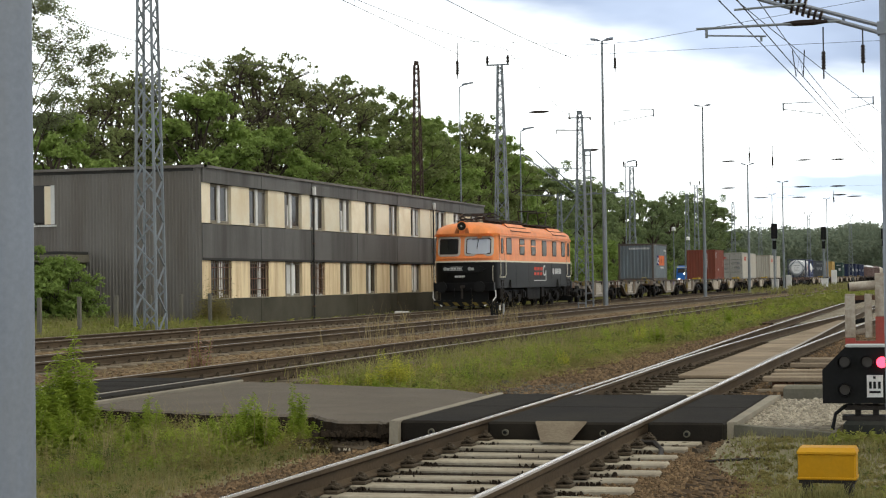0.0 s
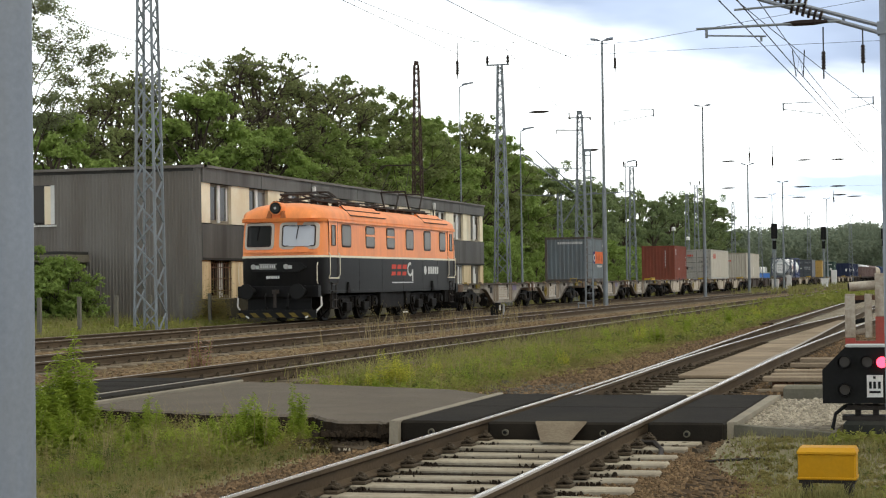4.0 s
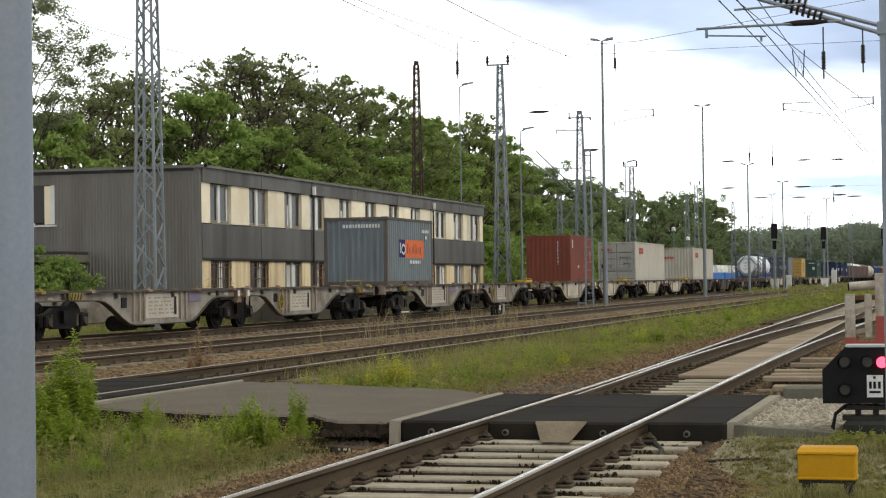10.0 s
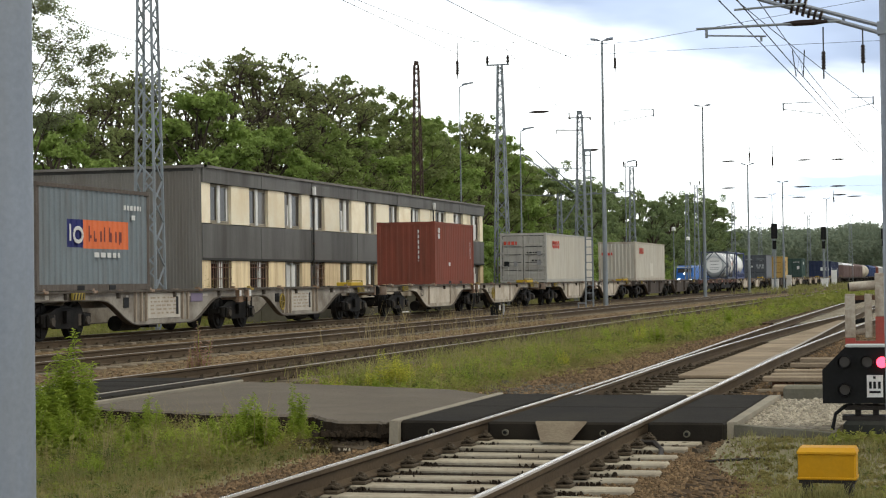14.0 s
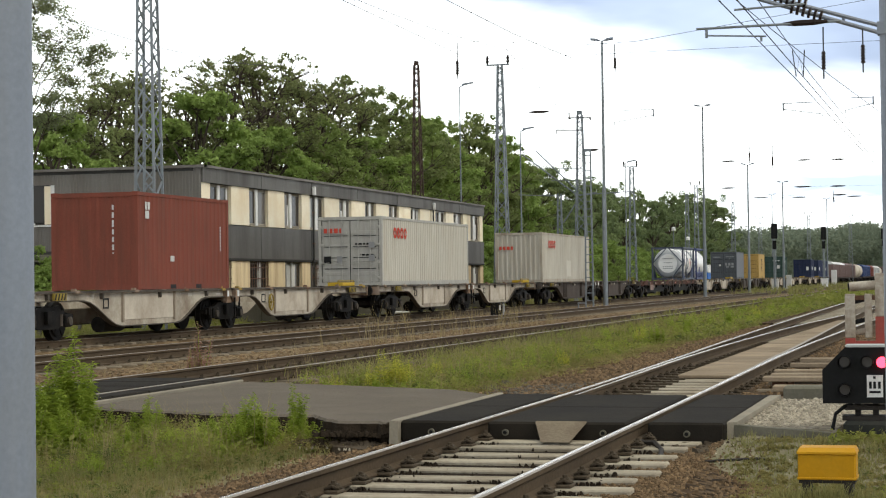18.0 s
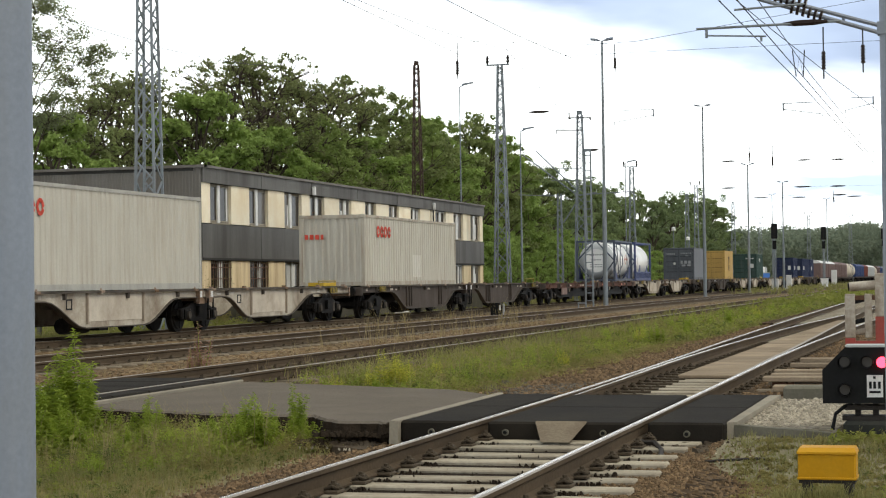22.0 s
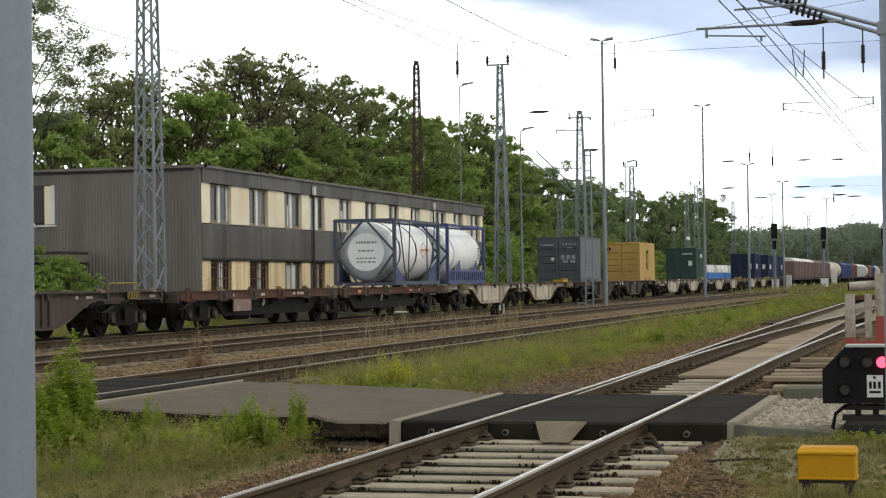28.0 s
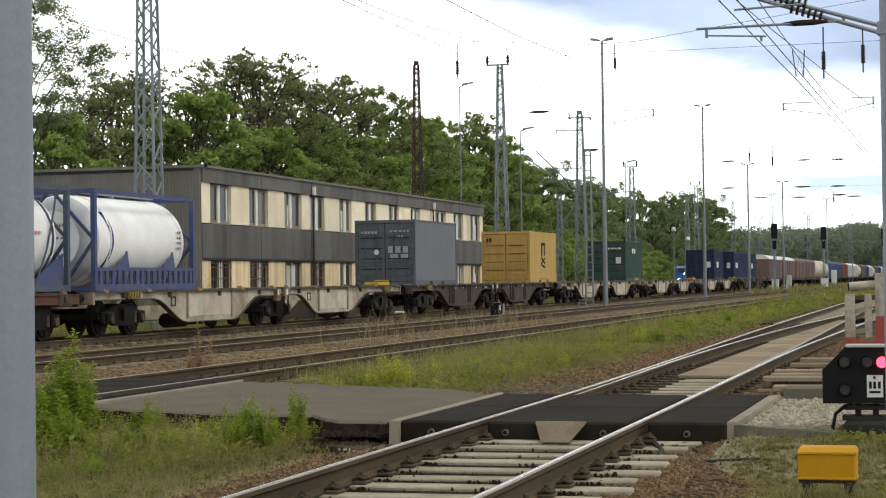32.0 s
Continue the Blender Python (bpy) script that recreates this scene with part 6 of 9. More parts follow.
s = 424.0
for kind in ("vanw", "vanw", "vanb", "vanb", "tank", "tank", "blue", "blue", "red", "grey", "grey", "tank", "vanb", "blue", "grey", "tank", "vanb", "blue", "grey"):
    if kind == "vanw":
        box_wagon(s, 16.5, P_VANBROWN, P_ROOFWHITE, "brown covered wagon with a white roof")
    elif kind == "vanb":
        box_wagon(s, 16.5, P_VANBROWN, P_VANBROWN, "brown covered goods wagon with ribbed sides")
    elif kind == "tank":
        tank_wagon(s, P_BEIGE, "dusty beige tank wagon on two bogies")
    elif kind == "blue":
        box_wagon(s, 16.5, P_MIDBLUE, P_MIDBLUE, "blue covered goods wagon with ribbed sides")
    elif kind == "red":
        box_wagon(s, 16.5, C_RED, C_RED, "red-brown covered goods wagon with ribbed sides")
    else:
        box_wagon(s, 16.5, P_PALEGREY, P_ROOFWHITE, "pale grey covered goods wagon with a white roof")
    s += 14.6 if kind == "tank" else 17.1


# ---- electric locomotive ----
loco = rolling(thing("electric_locomotive", "orange and black six-axle electric locomotive with two pantographs", "locomotive"), 79.72)
LL, HW = 17.15, 1.47
P_STRIPE = mat("grimy_yellow_paint", (0.17, 0.125, 0.03), 0.7, 0, 0.25, 3, 40, 0.05, (0.05, 0.04, 0.02), 0.7, 3.0)


NOSE = ((0.0, 0.0), (0.35, 0.015), (0.7, 0.06), (1.0, 0.13), (1.2, 0.21), (1.34, 0.33), (1.43, 0.52), (1.47, 0.8))


def nose(y):
    """How far the cab front sweeps back at the distance y from the middle."""
    y = abs(y)
    for (a, p), (b, q) in zip(NOSE[:-1], NOSE[1:]):
        if y <= b:
            return p + (q - p) * (y - a) / (b - a)
    return NOSE[-1][1]


def ring_order(z, hw, f):
    """Body outline at height z as one loop: half width hw, swept cab fronts set in by f."""
    k = hw / HW
    half = [(f + x, y * k) for y, x in NOSE]
    a = [(x, -y, z) for x, y in half]
    b = [(LL - x, -y, z) for x, y in half[::-1]]
    c = [(LL - x, y, z) for x, y in half[1:]]
    d = [(x, y, z) for x, y in half[:0:-1]]
    return a + b + c + d


lower = MB().loft([ring_order(0.93, HW, 0.10), ring_order(1.25, HW, 0.02), ring_order(2.0, HW, 0.0), ring_order(2.12, HW, 0.0)])
part("lower_body", lower, P_LBLACK, loco, "dusty black lower body side", smooth=True)
part("stripe", MB().loft([ring_order(2.12, HW + 0.012, -0.012), ring_order(2.19, HW + 0.012, -0.012)]), P_CREAM, loco, "cream waist stripe")
upper = MB().loft([ring_order(2.19, HW, 0.0), ring_order(2.5, HW, 0.02), ring_order(3.0, HW - 0.005, 0.10), ring_order(3.34, HW - 0.02, 0.16)])
ub = part("upper_body", upper, P_ORANGE, loco, "orange upper body", smooth=True)
# roof: arched, rounded down at both ends
rr = []
for x, q in ((-0.04, 0.0), (0.0, 0.28), (0.14, 0.6), (0.38, 0.82), (0.75, 0.95), (1.3, 1.0), (LL - 1.3, 1.0), (LL - 0.75, 0.95), (LL - 0.38, 0.82), (LL - 0.14, 0.6), (LL, 0.28), (LL + 0.04, 0.0)):
    hw = HW + 0.03 - (0.32 * (1 - min(1, max(0, min(x, LL - x)) / 0.9)) ** 2)
    row = []
    for k in range(15):
        a = math.pi * k / 14
        row.append((x + 0.10, -hw * math.cos(a), 3.34 + 0.06 + 0.56 * q * math.sin(a) ** 0.75))
    rr.append([(p[0] if p[0] < LL / 2 else p[0] - 0.2, p[1], p[2]) for p in row])
rf = MB().loft(rr, close=False, caps=False)
rf.loft([[(p[0], p[1], 3.30) for p in r] for r in rr], close=False, caps=False)
rf.loft([ring_order(3.30, HW + 0.015, 0.06), ring_order(3.41, HW + 0.03, 0.02)])
part("roof", rf, P_ORANGE, loco, "orange arched roof", smooth=True)

# cab windscreens, both ends
def cab_end(sx):
    def X(x):
        return x if sx == 0 else LL - x
    for y0, y1, glass in ((-1.22, -0.15, P_FRONTPALE), (0.24, 1.14, P_FRONTDARK)):
        z0, z1 = 2.49, 3.17

        def q(y, z, d):
            return (X(nose(y) * 1.0 - d + 0.012 + max(0, z - 2.5) * 0.165), y, z)

        n = 6

        def strip(m, ya, yb, za, zb, d):
            """A plate that follows the bent cab front, from ya to yb and za to zb, standing d proud."""
            for k in range(n):
                u, w = ya + (yb - ya) * k / n, ya + (yb - ya) * (k + 1) / n
                m.loft([[q(u, za, -0.02), q(w, za, -0.02), q(w, zb, -0.02), q(u, zb, -0.02)], [q(u, za, d), q(w, za, d), q(w, zb, d), q(u, zb, d)]])

        def rim(grow, r, z_in=0.0):
            """Rounded outline of the pane, grown by so much."""
            o = []
            for cy, cz, a in ((y1 + grow - r, z1 + grow - r, 0), (y0 - grow + r, z1 + grow - r, 1), (y0 - grow + r, z0 - grow + r, 2), (y1 + grow - r, z0 - grow + r, 3)):
                o += [(cy + r * math.cos((a + k / 4) * math.pi / 2), cz + r * math.sin((a + k / 4) * math.pi / 2)) for k in range(5)]
            return o

        def ribbon(outer, inner, d):
            """A frame between two outlines, standing d proud of the bent front."""
            m, c = MB(), len(outer)
            v = [q(y, z, -0.02) for y, z in outer] + [q(y, z, d) for y, z in outer] + [q(y, z, d) for y, z in inner] + [q(y, z, -0.02) for y, z in inner]
            f = []
            for i in range(c):
                j = (i + 1) % c
                f += [(i, j, c + j, c + i), (c + i, c + j, 2 * c + j, 2 * c + i), (2 * c + i, 2 * c + j, 3 * c + j, 3 * c + i)]
            return m.add(v, f)

        w = part("windscreen", ribbon(rim(0.1, 0.15), rim(0.0, 0.07), 0.03), P_PALEFRAME, loco, "pale grey rounded window frame of the cab")
        part("window_rubber", ribbon(rim(0.012, 0.08), rim(-0.025, 0.06), 0.036), P_RUBBER, w)
        pn = MB()
        strip(pn, y0, y1, z0, z1, 0.02)
        part("pane", pn, glass, w)
        ym = (y0 + y1) / 2
        part("wiper", MB().bar(q(ym, z1 - 0.02, 0.05), q(ym + 0.06, z0 + 0.22, 0.05), 0.022).bar(q(ym - 0.25, z1 - 0.02, 0.045), q(ym + 0.3, z1 - 0.02, 0.045), 0.022), M_BLACK, w)
    # top headlamp in its housing
    lamp = MB().tube((X(-0.02), 0.05, 3.74), (X(0.75), 0.05, 3.70), 0.225, 0.22, n=20)
    part("headlamp_housing", lamp, P_ORANGE, loco, "orange round lamp housing", smooth=True)
    hl = part("headlamp", MB().tube((X(-0.05), 0.05, 3.74), (X(0.02), 0.05, 3.74), 0.19, n=20), M_BLACK, loco, "large round headlamp, unlit")
    part("lens", MB().tube((X(-0.07), 0.05, 3.74), (X(-0.045), 0.05, 3.74), 0.14, n=18), P_FRONTDARK, hl)
    part("bulb", MB().tube((X(-0.085), 0.05, 3.74), (X(-0.065), 0.05, 3.74), 0.045, n=12), P_LAMPGLASS, hl, "pale bulb cap")
    for s in (-1, 1):
        part("lamp_bracket", MB().prism([(0.05 + s * 0.16, 3.42), (0.05 + s * 0.34, 3.42), (0.05 + s * 0.25, 3.66), (0.05 + s * 0.18, 3.62)], X(0.0), X(0.5), "x"), P_RUSTORANGE, loco, "rusty orange lamp bracket")
    part("cab_ledge", MB().loft([[(X(nose(y) - 0.055), y, 2.285) for y in [-1.3 + 0.2 * k for k in range(14)]], [(X(nose(y) - 0.055), y, 2.325) for y in [-1.3 + 0.2 * k for k in range(14)]], [(X(nose(y) + 0.02), y, 2.325) for y in [-1.3 + 0.2 * k for k in range(14)]], [(X(nose(y) + 0.02), y, 2.285) for y in [-1.3 + 0.2 * k for k in range(14)]]], close=False), P_ORANGE, loco, "narrow orange ledge under the windscreens")
    # lower lamp band with a bar for the number
    band = MB()
    outl = [(-1.0, 1.80), (-0.75, 1.98), (0.85, 2.0), (0.97, 1.95), (0.97, 1.72), (0.85, 1.66), (-0.72, 1.66)]
    band.prism(outl, X(-0.05), X(0.0), "x")
    lb = part("lamp_band", band, M_BLACK, loco, "raised black lamp band")
    for yy in (0.83, -0.30):
        part("lamp", MB().tube((X(-0.075), yy, 1.83), (X(-0.05), yy, 1.83), 0.085, n=14), P_LAMPGLASS, lb, "small clear marker lamp")
        part("lamp_rim", MB().box(min(X(-0.06), X(-0.05)), max(X(-0.06), X(-0.05)), yy - 0.2, yy - 0.08, 1.76, 1.87), P_PALEGREY, lb)
    m = MB().box(min(X(-0.062), X(-0.05)), max(X(-0.062), X(-0.05)), 0.02, 0.63, 1.75, 1.765).box(min(X(-0.062), X(-0.05)), max(X(-0.062), X(-0.05)), 0.02, 0.63, 1.905, 1.92)
    k = 0
    for yy in (0.1, 0.17, 0.24, 0.34, 0.41, 0.48, 0.56):
        m.box(min(X(-0.062), X(-0.05)), max(X(-0.062), X(-0.05)), yy - 0.022, yy + 0.022, 1.785, 1.885)
    part("number_bars", m, P_GRAFF, lb, "pale bars in place of the number")
    m = MB().tube((X(-0.02), 0.36, 1.48), (X(0.0), 0.36, 1.48), 0.05, n=12)
    for yy in (-0.02, 0.055, 0.13, 0.205, 0.28):
        m.box(min(X(-0.02), X(0.0)), max(X(-0.02), X(0.0)), yy - 0.028, yy + 0.028, 1.44, 1.53)
    part("logo_mark", m, P_GRAFF, loco, "white company sign as plain bars")
    for s in (-1, 1) if sx == 0 else ():
        part("front_handrail", MB().path([(X(0.06), s * 1.36, 1.25), (X(-0.02), s * 1.36, 1.35), (X(-0.02), s * 1.36, 1.85), (X(0.06), s * 1.36, 1.95)], 0.013), P_CREAM, loco, "pale vertical grab rail")
    # buffer beam, buffers, coupling, plough and white guard rails
    bb = part("buffer_beam", MB().box(min(X(-0.05), X(0.25)), max(X(-0.05), X(0.25)), -1.4, 1.4, 0.82, 1.2, bevel=0.02), P_LBLACK, loco)
    for s in (-1, 1):
        b = MB().tube((X(-0.05), s * 0.875, 1.02), (X(-0.4), s * 0.875, 1.02), 0.13, n=14).tube((X(-0.4), s * 0.875, 1.02), (X(-0.58), s * 0.875, 1.02), 0.1, n=14).tube((X(-0.58), s * 0.875, 1.02), (X(-0.63), s * 0.875, 1.02), 0.25, n=20)
        part("buffer", b, M_BLACK, bb)
        part("brake_hose", MB().path([(X(-0.06), s * 0.4, 0.95), (X(-0.16), s * 0.4, 0.85), (X(-0.16), s * 0.38, 0.55), (X(-0.08), s * 0.35, 0.45)], 0.03), M_BLACK, bb)
    part("coupling", MB().box(min(X(-0.4), X(-0.05)), max(X(-0.4), X(-0.05)), -0.06, 0.06, 0.95, 1.08).bar((X(-0.3), 0, 1.0), (X(-0.32), 0, 0.5), 0.08), M_DARKSTEEL, bb)
    pl = MB()
    pl.prism([(-1.35, 0.16), (1.35, 0.16), (1.35, 0.42), (-1.35, 0.42)], X(-0.12), X(-0.08), "x")
    pl.prism([(-1.1, 0.42), (1.1, 0.42), (1.1, 0.85), (-1.1, 0.85)], X(0.12), X(0.16), "x")
    pw = part("snow_plough", pl, M_BLACK, loco)
    st = MB()
    for k in range(6):
        y = -1.2 + k * 0.45
        st.add([(X(-0.125), y, 0.18), (X(-0.125), y + 0.2, 0.18), (X(-0.125), y + 0.36, 0.33), (X(-0.125), y + 0.16, 0.33)], [(0, 1, 2, 3)])
    part("warning_stripes", st, P_STRIPE, pw, "faded yellow slanted stripes")
    for s in (-1, 1) if sx == 0 else ():
        part("guard_rail", MB().path([(X(0.1), s * 1.44, 0.86), (X(0.1), s * 1.46, 0.55), (X(0.0), s * 1.3, 0.35), (X(-0.14), s * 0.98, 0.16)], 0.03), M_WHITE, loco, "white bent guard rail")


cab_end(0)
cab_end(1)

# body side: windows, doors, ladders, signs
for s in (-1, 1):
    ys = s * HW
    def pad(x0, x1, z0, z1, d0, d1, r=0.1):
        """A plate with rounded corners standing proud of the side."""
        pf = []
        for cx, cz, a in ((x1 - r, z1 - r, 0), (x0 + r, z1 - r, 1), (x0 + r, z0 + r, 2), (x1 - r, z0 + r, 3)):
            pf += [(cx + r * math.cos((a + k / 3) * math.pi / 2), cz + r * math.sin((a + k / 3) * math.pi / 2)) for k in range(4)]
        a, b = sorted((ys + s * d0, ys + s * d1))
        return MB().prism(pf, a, b, "y")

    def slab(x0, x1, z0, z1, d0, d1, m=None):
        m = m or MB()
        a, b = sorted((ys + s * d0, ys + s * d1))
        return m.box(x0, x1, a, b, z0, z1)
    for k, (x0, x1) in enumerate(((2.15, 3.15), (4.75, 5.78), (7.18, 8.17), (9.6, 10.6), (12.0, 12.95), (14.18, 15.08))):
        fr = part("window", pad(x0, x1, 2.47, 3.24, -0.01, 0.012, 0.13), P_RUBBER, loco, "rounded window with a dark rubber rim")
        if k in (1, 2):
            part("pane", pad(x0 + 0.06, x1 - 0.06, 2.53, 2.87, 0.012, 0.016, 0.08), M_GLASSGREY, fr)
            part("pane", pad(x0 + 0.06, x1 - 0.06, 2.96, 3.18, 0.012, 0.016, 0.08), M_GLASSGREY, fr)
            part("crossbar", slab(x0, x1, 2.88, 2.95, 0.012, 0.02), P_ORANGE, fr)
        else:
            part("pane", pad(x0 + 0.06, x1 - 0.06, 2.53, 3.18, 0.012, 0.016, 0.09), M_GLASSGREY, fr)
    for xd in (0.85, LL - 1.72):
        dr = part("cab_door", slab(xd, xd + 0.87, 2.2, 3.32, -0.01, 0.008), P_ORANGE, loco, "narrow orange cab door")
        part("pane", pad(xd + 0.25, xd + 0.62, 2.5, 3.2, 0.008, 0.014, 0.06), M_GLASSGREY, dr)
        part("seam", slab(xd - 0.02, xd, 1.25, 3.32, 0.0, 0.01, slab(xd + 0.87, xd + 0.89, 1.25, 3.32, 0.0, 0.01)), P_RUBBER, dr)
        part("window_rim", MB().path([(xd + 0.25, ys + s * 0.012, 2.52), (xd + 0.25, ys + s * 0.012, 3.18), (xd + 0.62, ys + s * 0.012, 3.18), (xd + 0.62, ys + s * 0.012, 2.52), (xd + 0.25, ys + s * 0.012, 2.52)], 0.022), P_RUBBER, dr)
        for xr in (xd - 0.04, xd + 0.95):
            part("grab_rail", MB().path([(xr, ys, 2.28), (xr, ys + s * 0.06, 2.2), (xr, ys + s * 0.06, 1.55), (xr, ys, 1.48)], 0.014), P_CREAM, loco, "pale vertical grab rail beside the door")
        for z in (0.42, 0.7, 0.98, 1.24):
            part("ladder_step", MB().box(xd + 0.2, xd + 0.68, min(ys - s * 0.08, ys + s * 0.07), max(ys - s * 0.08, ys + s * 0.07), z, z + 0.035), M_DARKSTEEL, loco)
        for xl in (xd + 0.2, xd + 0.64):
            part("ladder_rail", MB().box(xl, xl + 0.04, min(ys - s * 0.05, ys + s * 0.02), max(ys - s * 0.05, ys + s * 0.02), 0.42, 1.3), M_DARKSTEEL, loco)
        for z in (1.02, 1.22):
            # flat black plate paints the shade inside the step hole
            part("step_hole_shade", slab(xd + 0.28, xd + 0.6, z, z + 0.1, 0.0, 0.006), M_BLACK, loco, "black plate painting a step hole's shade, edged in pale paint")
            part("step_edge", slab(xd + 0.28, xd + 0.6, z - 0.015, z + 0.002, 0.0, 0.02), P_PALEGREY, loco)
        part("door_sill", slab(xd - 0.05, xd + 0.95, 1.42, 1.46, 0.0, 0.03), P_CREAM, loco, "pale door sill")
    for x in (4.0, 6.6, 9.2, 11.8, 13.9):
        part("body_seam", slab(x, x + 0.012, 0.95, 2.12, -0.004, 0.004), P_BOGIE, loco)
    part("side_rib", slab(0.8, LL - 0.8, 1.0, 1.03, 0.0, 0.025), P_LBLACK, loco, "thin rib along the lower edge")
    # painted signs as plain shapes
    a, b = sorted((ys + s * 0.002, ys + s * 0.006))
    for x, w in ((7.7, 0.56), (8.4, 0.5), (9.05, 0.56)):
        part("sign_block", MB().prism([(x, 1.52), (x + w * 0.92, 1.52), (x + w, 1.66), (x + 0.1, 1.66)], a, b, "y"), P_MARKRED, loco, "red painted sign block")
        part("sign_block", MB().prism([(x + 0.06, 1.76), (x + w + 0.04, 1.76), (x + w + 0.08, 1.92), (x + 0.1, 1.92)], a, b, "y"), P_MARKRED, loco, "red painted sign block")
    m = MB()
    for k in range(12):
        a0, a1 = 1.2 + k * 0.4, 1.2 + (k + 1) * 0.4
        m.bar((10.1 + 0.32 * math.cos(a0), ys + s * 0.006, 1.75 + 0.22 * math.sin(a0)), (10.1 + 0.32 * math.cos(a1), ys + s * 0.006, 1.75 + 0.22 * math.sin(a1)), 0.008, 0.1)
    slab(10.35, 10.5, 1.3, 1.75, 0.002, 0.006, m), slab(7.8, 10.5, 1.24, 1.28, 0.002, 0.006, m)
    part("white_sign", m, P_GRAFF, loco, "white curved company sign")
    m = MB().tube((12.15, ys + s * 0.002, 1.72), (12.15, ys + s * 0.006, 1.72), 0.17, n=14)
    for k in range(5):
        slab(12.55 + k * 0.3, 12.77 + k * 0.3, 1.58, 1.86, 0.002, 0.006, m)
    part("white_sign", m, P_GRAFF, loco, "white company sign as plain bars")
    gut = slab(0.7, LL - 0.7, 3.30, 3.36, 0.0, 0.05)
    part("gutter", gut, P_ORANGE, loco)
    # raised orange roof hatches on this side
    for x0, x1 in ((3.2, 6.9), (12.2, 15.2)):
        h = MB()
        y0, z0, y1, z1 = s * 1.42, 3.50, s * 1.02, 3.86
        n = Vector((0, (z1 - z0), -(y1 - y0))) * (1 if s > 0 else -1)
        n = Vector((0, s * abs(z1 - z0), abs(y1 - y0))).normalized() * 0.09
        base = [(x0 - 0.15, y0, z0), (x1 + 0.15, y0, z0), (x1, y1, z1), (x0, y1, z1)]
        h.loft([base, [tuple(Vector(p) + n) for p in base]])
        hp = part("roof_hatch", h, P_ORANGE, loco, "raised orange roof louvre hatch")
        e = MB()
        mid0, mid1 = [tuple(Vector((x, (y0 + y1) / 2, (z0 + z1) / 2)) + n * 1.08) for x in (x0 - 0.05, x1 + 0.05)]
        e.bar(mid0, mid1, 0.03).bar(tuple(Vector(base[0]) + n), tuple(Vector(base[1]) + n), 0.03).bar(tuple(Vector(base[0]) + n), tuple(Vector(base[3]) + n), 0.03)
        part("seam", e, P_RUBBER, hp)

# underframe: two three-axle bogies with springs, boxes, sand boxes
for xc in (4.2, 12.8):
    b = MB()
    for s in (-1, 1):
        y0, y1 = sorted((s * 1.05, s * 1.2))
        b.prism([(-2.75, 0.95), (-2.75, 0.62), (-2.2, 0.55), (-1.6, 0.72), (-0.6, 0.6), (0.6, 0.6), (1.6, 0.72), (2.2, 0.55), (2.75, 0.62), (2.75, 0.95)], y0, y1, "y")
        for x in (-1.95, 0, 1.95):
            b.box(x - 0.2, x + 0.2, min(s * 1.1, s * 1.34), max(s * 1.1, s * 1.34), 0.44, 0.82, bevel=0.04)
            b.tube((x, s * 1.3, 0.62), (x, s * 1.4, 0.62), 0.14, n=12)
            for dx in (-0.38, 0.38):
                b.tube((x + dx, s * 1.2, 0.42), (x + dx, s * 1.2, 0.8), 0.1, n=10)
        for x in (-0.95, 0.95):
            b.box(x - 0.3, x + 0.3, min(s * 1.15, s * 1.36), max(s * 1.15, s * 1.36), 0.3, 0.62, bevel=0.03)
            b.bar((x - 0.3, s * 1.25, 0.2), (x + 0.3, s * 1.25, 0.28), 0.06)
        for x in (-2.7, 2.7):
            b.box(x - 0.25, x + 0.25, min(s * 1.1, s * 1.38), max(s * 1.1, s * 1.38), 0.45, 0.98, bevel=0.03).bar((x, s * 1.25, 0.45), (x - 0.15, s * 0.95, 0.12), 0.05)
    b.box(-2.6, 2.6, -0.9, 0.9, 0.45, 0.85)
    bg = part("bogie", b, P_BOGIE, loco, "oily black three-axle bogie", at=pose(xc, 0, 0))
    for x in (-1.95, 0, 1.95):
        wheelset(bg, WS62, 0.625, x)
for s in (-1, 1):
    part("equipment_box", MB().box(7.2, 9.8, min(s * 0.8, s * 1.3), max(s * 0.8, s * 1.3), 0.35, 0.92, bevel=0.03), P_BOGIE, loco)
    for x in (2.7, 13.0):
        m = MB()
        m.prism([(x - 0.1, 0.93), (x + 0.25, 0.93), (x + 0.03, 1.3), (x, 1.3)], min(s * HW, s * (HW + 0.06)), max(s * HW, s * (HW + 0.06)), "y")
        m.box(x - 0.5, x + 0.3, min(s * 1.2, s * 1.46), max(s * 1.2, s * 1.46), 0.62, 0.72)
        part("jacking_bracket", m, P_BOGIE, loco)
part("floor_pan", MB().box(0.3, LL - 0.3, -1.2, 1.2, 0.85, 0.95), P_BOGIE, loco)

# roof gear: walkways, bars on insulators, two pantographs
for y in (-0.62, 0.62):
    wk = MB().box(1.6, LL - 1.6, y - 0.14, y + 0.14, 4.02, 4.05)
    x = 1.8
    while x < LL - 1.7:
        wk.box(x, x + 0.05, y - 0.12, y + 0.12, 3.9, 4.02)
        x += 1.1
    part("roof_walkway", wk, M_DARKSTEEL, loco)
bus = MB().path([(4.9, 0.1, 4.25), (8.0, 0.15, 4.22), (12.0, 0.1, 4.25)], 0.03)
for x in (5.2, 6.4, 7.6, 8.8, 10.0, 11.2):
    bus.tube((x, 0.12, 3.95), (x, 0.12, 4.2), 0.05, n=8).tube((x, 0.12, 4.0), (x, 0.12, 4.05), 0.09, n=10).tube((x, 0.12, 4.1), (x, 0.12, 4.15), 0.09, n=10)
for x in (7.0, 9.4, 10.6, 13.2):
    bus.box(x, x + 0.5, -0.35, 0.0, 3.95, 4.15)
